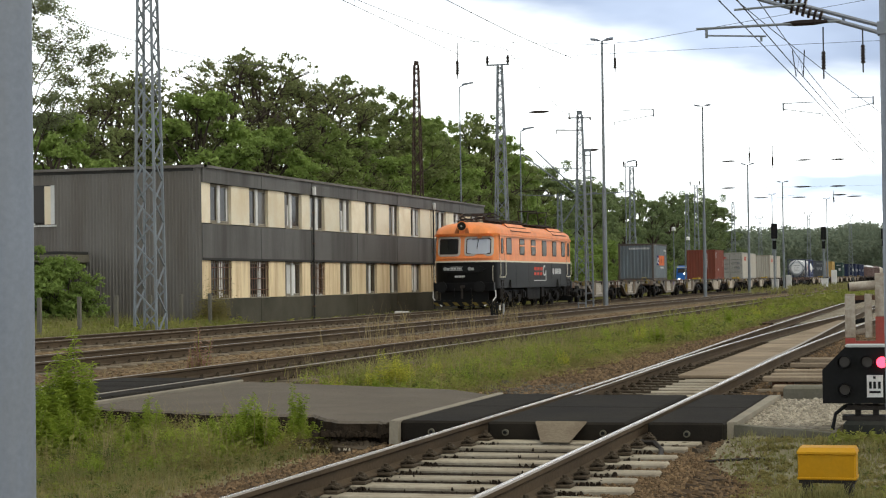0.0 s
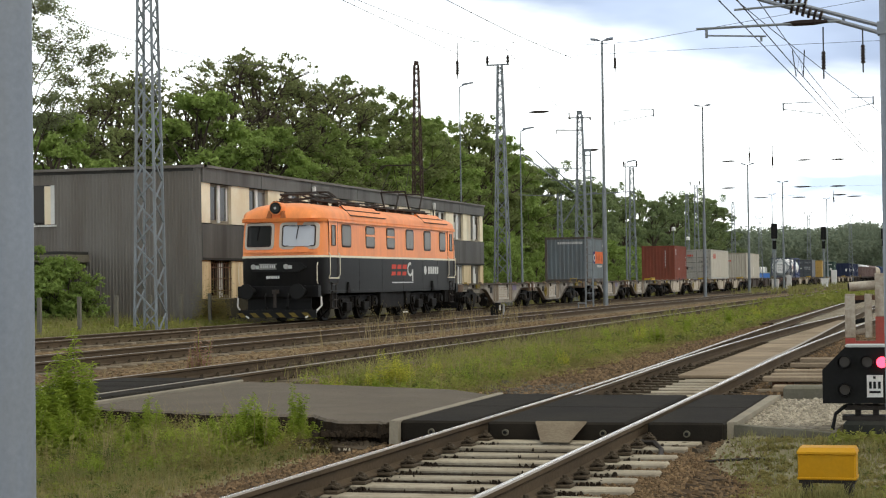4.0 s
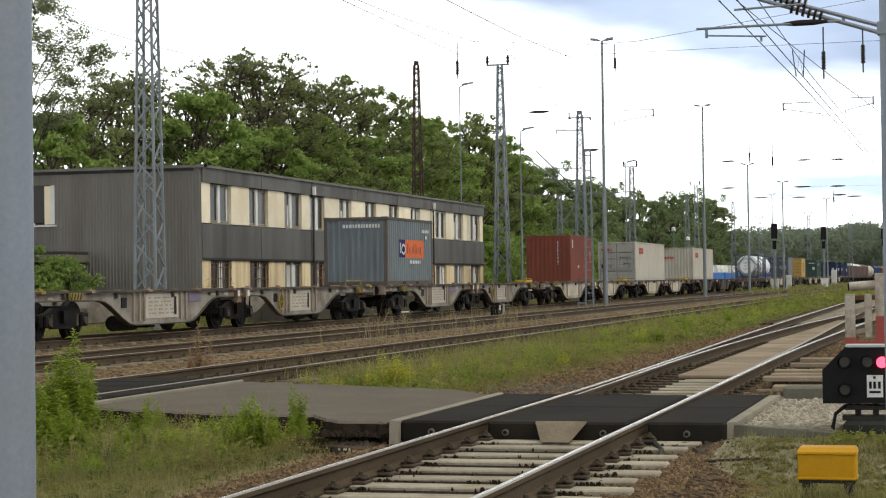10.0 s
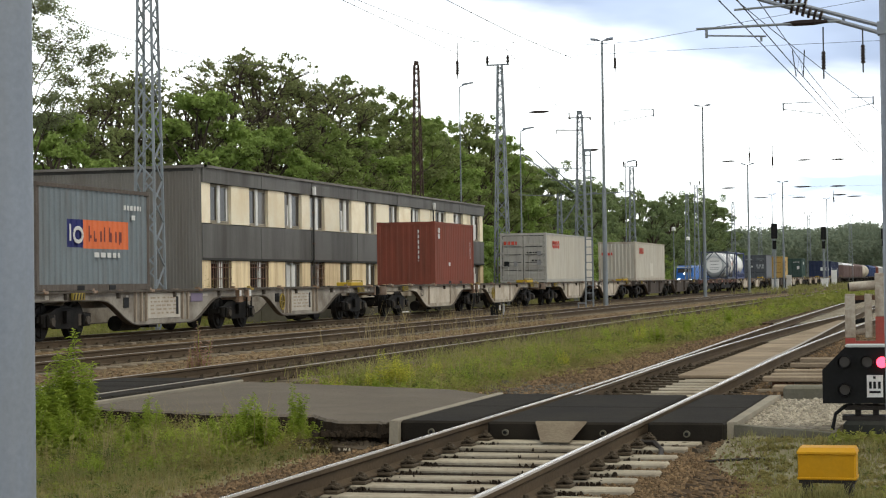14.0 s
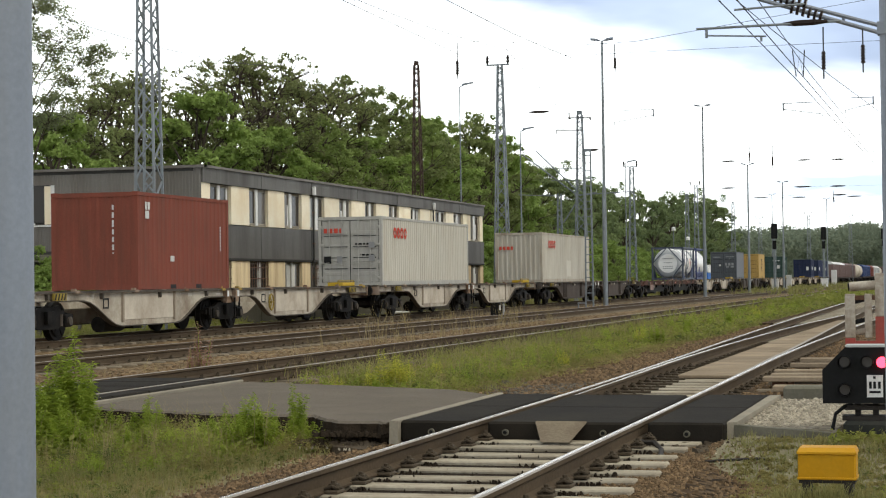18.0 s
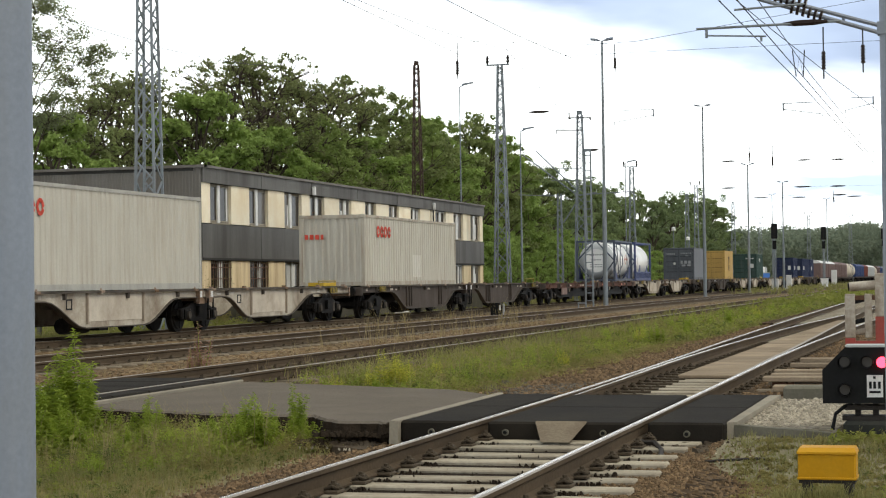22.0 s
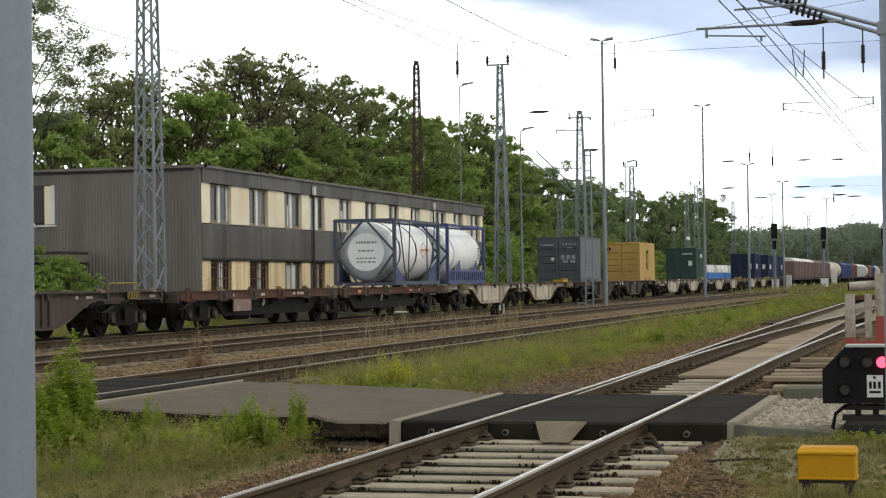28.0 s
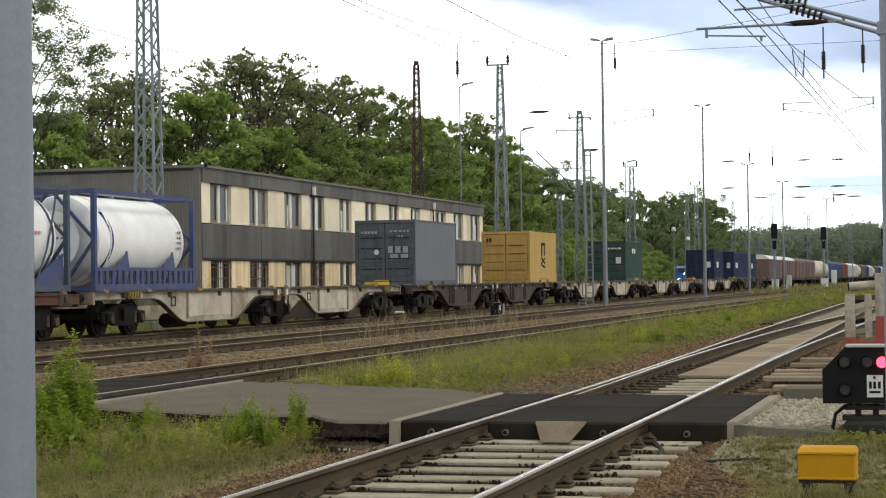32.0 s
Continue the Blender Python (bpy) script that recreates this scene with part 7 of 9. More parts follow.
part("roof_busbar", bus, M_DARKSTEEL, loco, "dark roof bars on ribbed insulators")


def pantograph(xc, raised):
    base = MB()
    for y in (-0.55, 0.55):
        base.bar((xc - 1.3, y, 4.1), (xc + 1.3, y, 4.1), 0.06)
        for x in (xc - 1.1, xc + 1.1):
            base.tube((x, y, 3.85), (x, y, 4.08), 0.06, n=8).tube((x, y, 3.95), (x, y, 4.0), 0.1, n=10)
    for x in (xc - 1.3, xc + 1.3):
        base.bar((x, -0.55, 4.1), (x, 0.55, 4.1), 0.06)
    p = part("pantograph", base, M_DARKSTEEL, loco, "raised pantograph" if raised else "folded pantograph")
    z1 = 4.1 + (0.72 if raised else 0.16)
    z2 = 4.1 + (1.8 if raised else 0.24)
    dx = 1.2 if raised else 1.35
    px = 0.7 if raised else 0.35
    rl, ru = (0.034, 0.011) if raised else (0.036, 0.03)
    for s in (-1, 1):
        for y in (-0.5, 0.5):
            part("lower_arm", MB().tube((xc + s * px, y, 4.12), (xc + s * dx, y, z1), rl), M_DARKSTEEL, p)
            part("upper_arm", MB().tube((xc + s * dx, y, z1), (xc + s * 0.12, y * 0.75, z2), ru), M_DARKSTEEL, p)
        part("elbow_rod", MB().tube((xc + s * dx, -0.5, z1), (xc + s * dx, 0.5, z1), rl), M_DARKSTEEL, p)
    head = MB()
    for s in (-0.12, 0.12):
        head.path([(xc + s, -0.95, z2 - 0.14), (xc + s, -0.7, z2 + 0.04), (xc + s, 0.7, z2 + 0.04), (xc + s, 0.95, z2 - 0.14)], 0.016 if raised else 0.028)
    part("collector_head", head, M_DARKSTEEL, p)


pantograph(3.0, False)
pantograph(14.0, True)


# ---- masts, lamps, overhead line ----
rt0 = random.Random(3)
def lattice(m, h, wb, wt, panels, leg=0.07, lace=0.045, z0=0.0):
    """Four tapering legs laced with diagonals on all faces."""
    def half(z):
        return (wb + (wt - wb) * z / h) / 2
    cs = ((-1, -1), (1, -1), (1, 1), (-1, 1))
    for sx, sy in cs:
        m.bar((sx * half(0), sy * half(0), z0), (sx * half(h), sy * half(h), z0 + h), leg)
    zs = [0.0]
    for k in range(panels):
        zs.append(zs[-1] + half(zs[-1]) * 2)
    zs = [z * h / zs[-1] for z in zs]
    for k, (a, b) in enumerate(zip(zs[:-1], zs[1:])):
        for f in range(4):
            (x0, y0), (x1, y1) = cs[f], cs[(f + 1) % 4]
            if k % 2:
                x0, y0, x1, y1 = x1, y1, x0, y0
            m.bar((x0 * half(a), y0 * half(a), z0 + a), (x1 * half(b), y1 * half(b), z0 + b), lace)


def lattice_mast(x, y, h, wb, wt, panels, label, material, top="", rz=0.0):
    t = thing("lattice_mast", label, "mast", pose(x, y, -0.33, 0, 0, rz), group="overhead line masts")
    m = MB()
    lattice(m, h, wb, wt, panels)
    part("lattice", m, material, t)
    part("foundation", MB().box(-wb * 0.75, wb * 0.75, -wb * 0.75, wb * 0.75, -0.2, 0.12, bevel=0.03), M_CONCRETE, t)
    if "arm" in top:
        part("cross_arm", MB().bar((0, -0.5, h), (0, 0.75, h), 0.08), material, t)
        for yy in (-0.45, 0.7):
            part("insulator", MB().tube((0, yy, h + 0.05), (0, yy, h + 0.5), 0.06, n=8).tube((0, yy, h + 0.15), (0, yy, h + 0.22), 0.1, n=8).tube((0, yy, h + 0.32), (0, yy, h + 0.4), 0.1, n=8), M_INSUL, t, "brown ribbed insulator")
    if "plate" in top:
        part("top_plate", MB().box(-wt / 2, wt / 2, -wt / 2, wt / 2, h, h + 0.25), material, t)
    return t


M_RUSTMAST = mat("dark_rusted_mast_steel", (0.075, 0.05, 0.04), 0.8, 0.1, 0.3, 3, 40, 0.1)
LM = "grey lattice steel overhead line mast"
M_MAST = mat("grey_mast_steel", (0.235, 0.262, 0.28), 0.55, 0.3, 0.2, 2, 50, 0.05, (0.16, 0.15, 0.14), 0.5, 1.2, True)
lattice_mast(52.6, 24.2, 14.2, 0.74, 0.36, 26, LM + " beside the main track", M_MAST)
t885 = lattice_mast(97.6, 24.0, 13.4, 0.82, 0.24, 24, LM + " with a cross-arm and two insulators", M_MAST, "arm")
t1030 = lattice_mast(120.5, 24.2, 12.6, 0.85, 0.3, 22, LM + " with cantilever brackets", M_MAST, "plate")
part("cross_arm", MB().bar((0, -0.8, 12.35), (0, 0.78, 12.4), 0.08).bar((0, 0.7, 12.3), (0, 0.72, 12.75), 0.07).bar((0, 0.15, 12.4), (0, 0.2, 13.0), 0.04).bar((0, -0.7, 12.3), (0, -0.75, 12.2), 0.09), M_DARKSTEEL, t1030)
part("cross_arm", MB().bar((0, -0.2, 11.55), (0, 1.65, 11.62), 0.075).bar((0, 1.6, 11.65), (0, 1.62, 11.3), 0.05), M_DARKSTEEL, t1030)
part("cross_arm", MB().bar((0, -0.1, 9.0), (0, 2.4, 9.1), 0.05).bar((0, 0.1, 8.2), (0, 2.0, 8.25), 0.04).bar((0, -1.1, 7.4), (0, 0.1, 7.2), 0.06), M_MAST, t1030)
for a, c in (((0, 3.95, 10.05), (0, 0.2, 7.2)), ((0, 3.0, 10.25), (0, 0.2, 7.5)), ((0, 1.2, 5.4), (0, 0.2, 6.9))):
    part("cantilever_tube", MB().tube(a, c, 0.048), M_MAST, t1030, "slanting cantilever tube")
lattice_mast(112.0, 33.0, 15.35, 0.8, 0.26, 26, "tall dark brown lattice mast behind the office building", M_RUSTMAST, "plate")
t993 = lattice_mast(155.0, 33.0, 9.0, 0.5, 0.3, 18, LM + ", slim, with a bracket", M_MAST)
part("cross_arm", MB().bar((0, 0, 8.8), (0, 3.6, 9.0), 0.08), M_MAST, t993)
t1120 = lattice_mast(162.5, 28.0, 11.6, 0.7, 0.3, 20, LM + " with cantilever brackets", M_MAST, "arm")
part("cross_arm", MB().bar((0, -0.3, 9.4), (0, 5.2, 9.2), 0.09), M_MAST, t1120)
lattice_mast(232.0, 33.0, 12.0, 0.7, 0.3, 18, LM, M_MAST, "plate")
lattice_mast(226.0, 31.0, 13.0, 0.7, 0.3, 18, LM, M_MAST, "arm")
lattice_mast(260.0, 30.5, 12.0, 0.7, 0.3, 18, LM, M_MAST, "plate")
lattice_mast(330.0, 34.0, 12.0, 0.8, 0.35, 16, LM, M_MAST, "arm")
lattice_mast(330.0, 25.5, 12.5, 0.8, 0.35, 16, LM, M_MAST, "arm")
lattice_mast(360.0, 20.0, 13.0, 0.8, 0.35, 16, LM, M_MAST, "arm")
# ladder-like narrow mast in front of the train
t = thing("ladder_mast", "narrow grey ladder-like steel mast with a step at its foot", "mast", pose(94.8, 18.65, -0.33))
m = MB()
for s in (-1, 1):
    m.bar((0, s * 0.2, 0), (0, s * 0.15, 8.3), 0.08)
part("uprights", m, M_MAST, t)
for k in range(20):
    z = 0.5 + k * 0.4
    part("rung", MB().bar((0, -0.2 + 0.0025 * k, z), (0, 0.2 - 0.0025 * k, z), 0.045), M_MAST, t)
part("step", MB().box(-0.2, 0.2, 0.2, 0.62, 0.35, 0.4).bar((0, 0.6, 0), (0, 0.6, 0.4), 0.05), M_GALV, t)
part("cap", MB().box(-0.1, 0.1, -0.18, 0.18, 8.3, 8.45), M_MAST, t)


def yard_lamp(x, y, h, style, label):
    t = thing("yard_lamp", label, "lamp post", pose(x, y, -0.33), group="yard lamps")
    r = 0.14 if style == "tee" else 0.085
    part("pole", MB().tube((0, 0, 0), (0, 0, h * 0.45), r, r * 0.8, n=12).tube((0, 0, h * 0.45), (0, 0, h), r * 0.62, r * 0.42, n=12), M_MAST, t, smooth=True)
    if style == "tee":
        for s in (-1, 1):
            part("lamp_head", MB().prism([(s * 0.05, h), (s * 0.3, h + 0.12), (s * 0.62, h + 0.16), (s * 0.62, h + 0.06), (s * 0.3, h + 0.0)], -0.14, 0.14, "x"), M_GALV, t, "flat grey lamp head")
    elif style == "ball":
        part("lamp_head", MB().tube((0, 0, h), (0, 0, h + 0.2), 0.2, 0.15, n=14).tube((0, 0, h + 0.2), (0, 0, h + 0.32), 0.22, 0.06, n=14), M_WHITE, t, "white round lamp head")
    else:
        part("lamp_head", MB().tube((0, 0, h), (0, -0.35, h + 0.15), 0.04).prism([(-0.2, h + 0.1), (-0.95, h + 0.22), (-0.95, h + 0.3), (-0.2, h + 0.22)], -0.13, 0.13, "x"), M_GALV, t, "flat grey lamp head on a short arm")
    return t


yard_lamp(99.6, 18.7, 14.7, "tee", "tall grey yard lamp with a two-armed flat head")
yard_lamp(140.6, 18.7, 14.7, "tee", "tall grey yard lamp with a two-armed flat head")
yard_lamp(171.3, 18.7, 12.0, "tee", "tall grey yard lamp with a two-armed flat head")
yard_lamp(122.5, 33.0, 15.0, "arm", "grey lamp post with one short arm behind the building")
yard_lamp(119.3, 28.0, 11.5, "arm", "grey lamp post with one short arm")
yard_lamp(159.3, 28.0, 11.7, "arm", "grey lamp post with one short arm")
yard_lamp(165.0, 21.7 + 3.0, 5.9, "ball", "short lamp post with a white head")
yard_lamp(174.0, 24.7, 5.2, "ball", "short lamp post with a white head")
yard_lamp(205.0, 18.6, 12.0, "tee", "tall grey yard lamp with a two-armed flat head")
yard_lamp(300.0, 20.3, 14.0, "tee", "tall grey yard lamp with a two-armed flat head")
yard_lamp(280.0, 27.0, 14.0, "tee", "tall grey yard lamp with a two-armed flat head")


def colour_signal(x, y, h):
    t = thing("main_signal", "dark colour-light signal on a slim grey mast", "railway signal", pose(x, y, -0.33), group="main signals")
    part("mast", MB().tube((0, 0, 0), (0, 0, h), 0.09, n=10), M_MAST, t)
    part("signal_head", MB().box(-0.2, 0.15, -0.32, 0.32, h - 1.6, h, bevel=0.05), M_BLACK, t, "black signal head")
    part("signal_board", MB().box(-0.12, -0.06, -0.2, 0.2, h - 2.7, h - 1.8), M_BLACK, t)
    part("ladder", MB().bar((0.25, -0.15, 0), (0.25, -0.15, h - 0.5), 0.04).bar((0.25, 0.15, 0), (0.25, 0.15, h - 0.5), 0.04), M_MAST, t)
    for z in (0.6, 1.5, 2.4):
        part("lens", MB().tube((-0.2, 0, h - 0.2 - z * 0.5), (-0.24, 0, h - 0.2 - z * 0.5), 0.09, n=12), M_GLASS, t)


colour_signal(194.8, 18.6, 7.2)
colour_signal(230.0, 16.0, 7.7)
colour_signal(300.0, 11.6, 9.0)

# dwarf signal between the tracks, with a number plate as bars
t = thing("dwarf_signal", "black dwarf signal box with a small white plate", "railway signal", Matrix.LocRotScale((75.6, 18.9, -0.33), Euler((0, 0, 0)), (0.58, 0.58, 0.58)))
part("housing", MB().prism([(-0.5, 0.25), (0.35, 0.25), (0.35, 0.75), (0.15, 1.15), (-0.3, 1.15), (-0.5, 0.9)], -0.2, 0.25, "x"), M_BLACK, t, "black chamfered housing")
part("stand", MB().bar((0, -0.1, 0), (0, -0.1, 0.3), 0.2), M_DARKSTEEL, t)
part("plate", MB().box(-0.215, -0.2, -0.42, -0.28, 0.62, 1.0), M_WHITE, t, "small white plate")
part("post", MB().tube((-0.1, -0.6, 0), (-0.1, -0.6, 1.1), 0.04).box(-0.14, -0.06, -0.66, -0.55, 0.5, 1.05), P_PALEGREY, t)


def span(x, z, insul=(), hang=(), arms=(), y0=24.2, y1=-13.5, sag=0.25, r=0.006, low=None):
    """A wire across the tracks between masts, with rod insulators in it, hanging insulators and registration arms on it."""
    t = thing("cross_span_wire", "thin wire across the tracks with dark insulators", "overhead wire", pose(x, 0, z), group="overhead wires")
    n = 16

    def dip(y):
        u = (y - y0) / (y1 - y0)
        if low:
            return float(np.interp(-y, [-y0, -low[0], -y1], [low[1], low[2], low[3]]))
        return -sag * 4 * u * (1 - u)

    pts = [(0, y0 + (y1 - y0) * k / n, dip(y0 + (y1 - y0) * k / n)) for k in range(n + 1)]
    part("wire", MB().path(pts, r, n=4), M_WIRE, t)
    for y, l, rr in insul:
        zz = dip(y)
        prof = ((-0.5, 0.25), (-0.35, 0.7), (-0.12, 1.0), (0.12, 1.0), (0.35, 0.7), (0.5, 0.25))
        rings = [[(rr * q * math.cos(a), y + u * l, zz + rr * q * math.sin(a)) for a in [k * math.pi / 4 for k in range(8)]] for u, q in prof]
        part("insulator", MB().loft(rings), M_INSUL, t, "dark rod insulator")
    for y, zt, zb, rr in hang:
        a, b = zt - z, zb - z
        L = a - b
        part("hanger", MB().tube((0, y, min(b, dip(y))), (0, y, max(a, dip(y))), rr * 0.28), M_WIRE, t, "thin vertical rod")
        m = MB().tube((0, y, b + L * 0.12), (0, y, b + L * 0.5), rr * 0.6, n=10)
        for k in range(5):
            zz = b + L * (0.14 + 0.07 * k)
            m.tube((0, y, zz), (0, y, zz + L * 0.035), rr, rr * 0.75, n=10)
        part("hanging_insulator", m, M_INSUL, t, "dark ribbed insulator")
    for y, zz, d, w in arms:
        q = zz - z
        m = MB().tube((0, y, q), (0, y + d * w * 0.8, q + 0.02), 0.02).bar((0, y, q + 0.05), (0, y, q - 0.38), 0.07).tube((0, y, q - 0.3), (0, y + d * w, q - 0.62), 0.018).bar((0, y + d * w, q - 0.6), (0, y + d * w, q - 0.78), 0.03)
        part("registration_arm", m, M_MAST, t, "thin steel registration arm")
        part("hanger", MB().tube((0, y, q), (0, y, dip(y)), 0.006), M_WIRE, t)
    return t


def outer_mast(x, h):
    """A plain mast on the far side of the yard that holds the other end of the span wires."""
    return lattice_mast(x, -13.8, h, 0.8, 0.3, 20, LM + " across the yard", M_MAST, "plate")


outer_mast(97.6, 18.3)
outer_mast(140.6, 13.0)
span(97.6, 14.2, hang=[(17.63, 13.9, 12.4, 0.1)], y0=26.4, low=(17.6, 0.28, -0.36, 3.7), r=0.015)
span(97.6, 13.36, y0=24.0, sag=-0.06, r=0.013)
span(97.6, 10.45, insul=[(21.84, 1.15, 0.075)], arms=[(15.6, 10.3, 1, 2.1), (8.75, 10.35, -1, 2.0), (4.15, 10.5, 1, 1.4)], y0=24.0, sag=0.2, r=0.005)
span(120.5, 9.9, insul=[(24.7 - 1.2, 1.1, 0.1)], hang=[(22.6, 10.0, 7.6, 0.1)], y0=24.0, y1=18.7, sag=0.05)
span(140.6, 10.15, insul=[(16.75, 1.15, 0.06), (11.17, 1.15, 0.06), (8.58, 1.15, 0.06)], hang=[(15.2, 11.5, 9.9, 0.09), (13.46, 11.2, 9.5, 0.09)], y0=18.7, sag=0.15)
span(140.6, 8.1, insul=[(16.83, 1.15, 0.06), (11.28, 1.3, 0.06), (8.66, 1.15, 0.06)], y0=18.7, sag=0.1)
span(171.3, 8.6, insul=[(17.6, 1.4, 0.06), (14.0, 1.4, 0.06), (9.1, 1.4, 0.06)], y0=18.7, y1=-13.5, sag=0.1)
span(205.0, 10.2, insul=[(12.5, 1.6, 0.09)], hang=[(13.1, 10.6, 9.2, 0.1)], y0=18.6, y1=-13.5, sag=0.1)
span(97.6, 12.9, hang=[(26.4, 14.4, 12.4, 0.11)], y0=33.0, y1=24.0, sag=0.0)


def wires(name, rows, r, label):
    t = MB()
    for pts in rows:
        t.path(pts, r, n=4)
    return solid(name, t, M_WIRE, label, "overhead wire", group="overhead wires")


def sagged(a, b, sag, n=14):
    a, b = Vector(a), Vector(b)
    return [tuple(a.lerp(b, k / n) - Vector((0, 0, sag * 4 * (k / n) * (1 - k / n)))) for k in range(n + 1)]


wires("feeder_wire", [sagged((40, 23.6, 13.6), (97.5, 23.6, 13.9), 0.9)], 0.014, "thin feeder wire between the masts")
wires("messenger_wire", [[(50, 21.4, 13.9), (66, 21.4, 13.62), (77.4, 21.4, 13.58), (89.9, 21.4, 13.68), (97.6, 21.4, 13.87), (104.5, 21.4, 14.12)], [(89.9, 21.4, 13.66), (89.9, 21.4, 12.9)]], 0.019, "thin sagging messenger wire above the main track")
wires("feeder_wire", [[(36, 24.2, 8.7), (46.9, 24.2, 8.82), (53.0, 24.2, 8.76), (58.2, 24.2, 8.9), (64, 24.2, 9.3)]], 0.012, "thin wire held by the mast beside the main track")
wires("feeder_wire", [[(50, 26.0, 13.95), (77.4, 26.0, 13.74), (84, 26.0, 13.69), (97.6, 26.2, 13.69)], [(78.6, 26.0, 13.74), (78.6, 26.0, 14.1)]], 0.016, "thin feeder wire behind the masts")
wires("feeder_wire", [sagged((97.5, 23.6, 13.9), (162, 27.8, 11.9), 1.0)], 0.012, "thin feeder wire between the masts")
cw1 = wires("contact_wire", [[(10, 3.75, 5.55), (28, 3.46, 5.5), (39.5, 3.3, 5.5), (120, 2.6, 5.5)]], 0.009, "taut contact wire above the siding")
wires("contact_wire", [[(10, 3.35, 5.55), (28.1, 3.19, 5.5), (39.8, 3.11, 5.5), (120, 2.6, 5.5)]], 0.009, "taut contact wire above the siding")
wires("catenary_wire", [[(12, 3.15, 6.2), (31.6, 3.23, 6.0), (43.7, 3.28, 6.0), (90, 3.4, 6.6)]], 0.008, "catenary wire above the siding")
wires("catenary_wire", [[(20, 4.3, 6.1), (35.7, 3.36, 6.0), (44.3, 2.84, 6.0), (90, 0.5, 6.6)]], 0.008, "catenary wire above the siding")

# cantilever above the siding, hung from a mast outside the view
ct = thing("cantilever", "galvanised cantilever arm with ribbed insulators above the siding", "overhead line arm", pose(30.6, 0.2, 4.2))
m = MB().tube((0.1, 0.85, 1.10), (-0.45, 3.4, 1.85), 0.034).tube((0.1, 0.85, 0.98), (-0.35, 2.9, 1.62), 0.034)
part("stay_tube", m, M_GALV, ct, "grey slanting tube pair")
m = MB().tube((-0.65, 3.86, 1.13), (-0.1, 1.6, 1.22), 0.021).tube((-0.6, 3.25, 1.42), (-0.3, 2.15, 1.5), 0.018)
part("registration_tube", m, M_MAST, ct)
part("steady_arm", MB().tube((-0.62, 3.7, 1.02), (-0.5, 2.75, 0.98), 0.014).bar((-0.62, 3.7, 1.13), (-0.62, 3.7, 0.98), 0.04).bar((-0.5, 2.83, 0.98), (-0.5, 2.83, 0.9), 0.035), M_MAST, ct)
part("insulator", MB().tube((-0.3, 2.5, 1.19), (-0.25, 2.3, 1.2), 0.025, 0.05, n=10).tube((-0.25, 2.3, 1.2), (-0.2, 2.0, 1.21), 0.05, n=10).tube((-0.2, 2.0, 1.21), (-0.15, 1.8, 1.22), 0.05, 0.025, n=10), M_INSUL, ct, "dark rod insulator")
for k in range(6):
    u = k / 5
    c = Vector((-0.13, 1.9, 1.31)).lerp(Vector((-0.22, 2.35, 1.45)), u)
    part("insulator_shed", MB().tube(c - Vector((0, 0.02, 0.006)), c + Vector((0, 0.02, 0.006)), 0.085, n=12), M_INSUL, ct)
    c = Vector((-0.16, 2.15, 1.52)).lerp(Vector((-0.26, 2.6, 1.65)), u)
    part("insulator_shed", MB().tube(c - Vector((0, 0.02, 0.006)), c + Vector((0, 0.02, 0.006)), 0.085, n=12), M_INSUL, ct)
for yy, zt, zb in ((1.88, 1.15, 0.3), (1.25, 1.08, 0.38)):
    part("hanger", MB().tube((0.0, yy, zb), (0.0, yy, zt), 0.012), M_WIRE, ct)
    m = MB().tube((0, yy, zb + 0.15), (0, yy, zb + 0.45), 0.026, n=8)
    for k in range(6):
        m.tube((0, yy, zb + 0.16 + 0.05 * k), (0, yy, zb + 0.185 + 0.05 * k), 0.04, 0.032, n=10)
    part("hanging_insulator", m, M_INSUL, ct, "dark ribbed insulator")
part("mast", MB().tube((0.15, 0.55, -4.53), (0.15, 0.55, 2.2), 0.12, n=14), M_GALV, ct, "round mast beside the siding")
part("mast_clamp", MB().box(0.05, 0.2, 0.55, 0.9, 0.9, 1.2), M_GALV, ct)
part("tie_plate", MB().bar((0.0, 1.55, 1.33), (-0.02, 1.55, 1.2), 0.05), M_GALV, ct)
# bent dropper wires between catenary and contact wire
part("dropper", MB().path([(0, 0.03, 0.57), (0, -0.04, 0), (0, -0.12, 0.45), (0, -0.19, 0), (0, -0.22, 0.57)], 0.012), M_WIRE, cw1, "thin zigzag dropper wire", at=pose(39.5, 3.3, 5.5))


# ---- foreground: posts, dwarf signal, barrier, yellow box ----
post = thing("steel_post", "thick galvanised steel post close to the camera", "post", pose(4.49, 2.52, -0.33))
part("tube", MB().tube((0, 0, 0), (0, 0, 4.2), 0.101, n=40), M_GALV, post, smooth=True)
part("base_plate", MB().box(-0.18, 0.18, -0.18, 0.18, 0, 0.02), M_GALV, post)
m = thing("steel_pole", "slim dark steel pole beside the siding", "post", pose(12.33, 0.425, -0.33))
part("tube", MB().tube((0, 0, 0), (0, 0, 6.0), 0.055, 0.05, n=20), M_GALV, m, smooth=True)
part("clamp", MB().box(-0.065, 0.065, -0.065, 0.065, 3.18, 3.26), M_GALV, m)

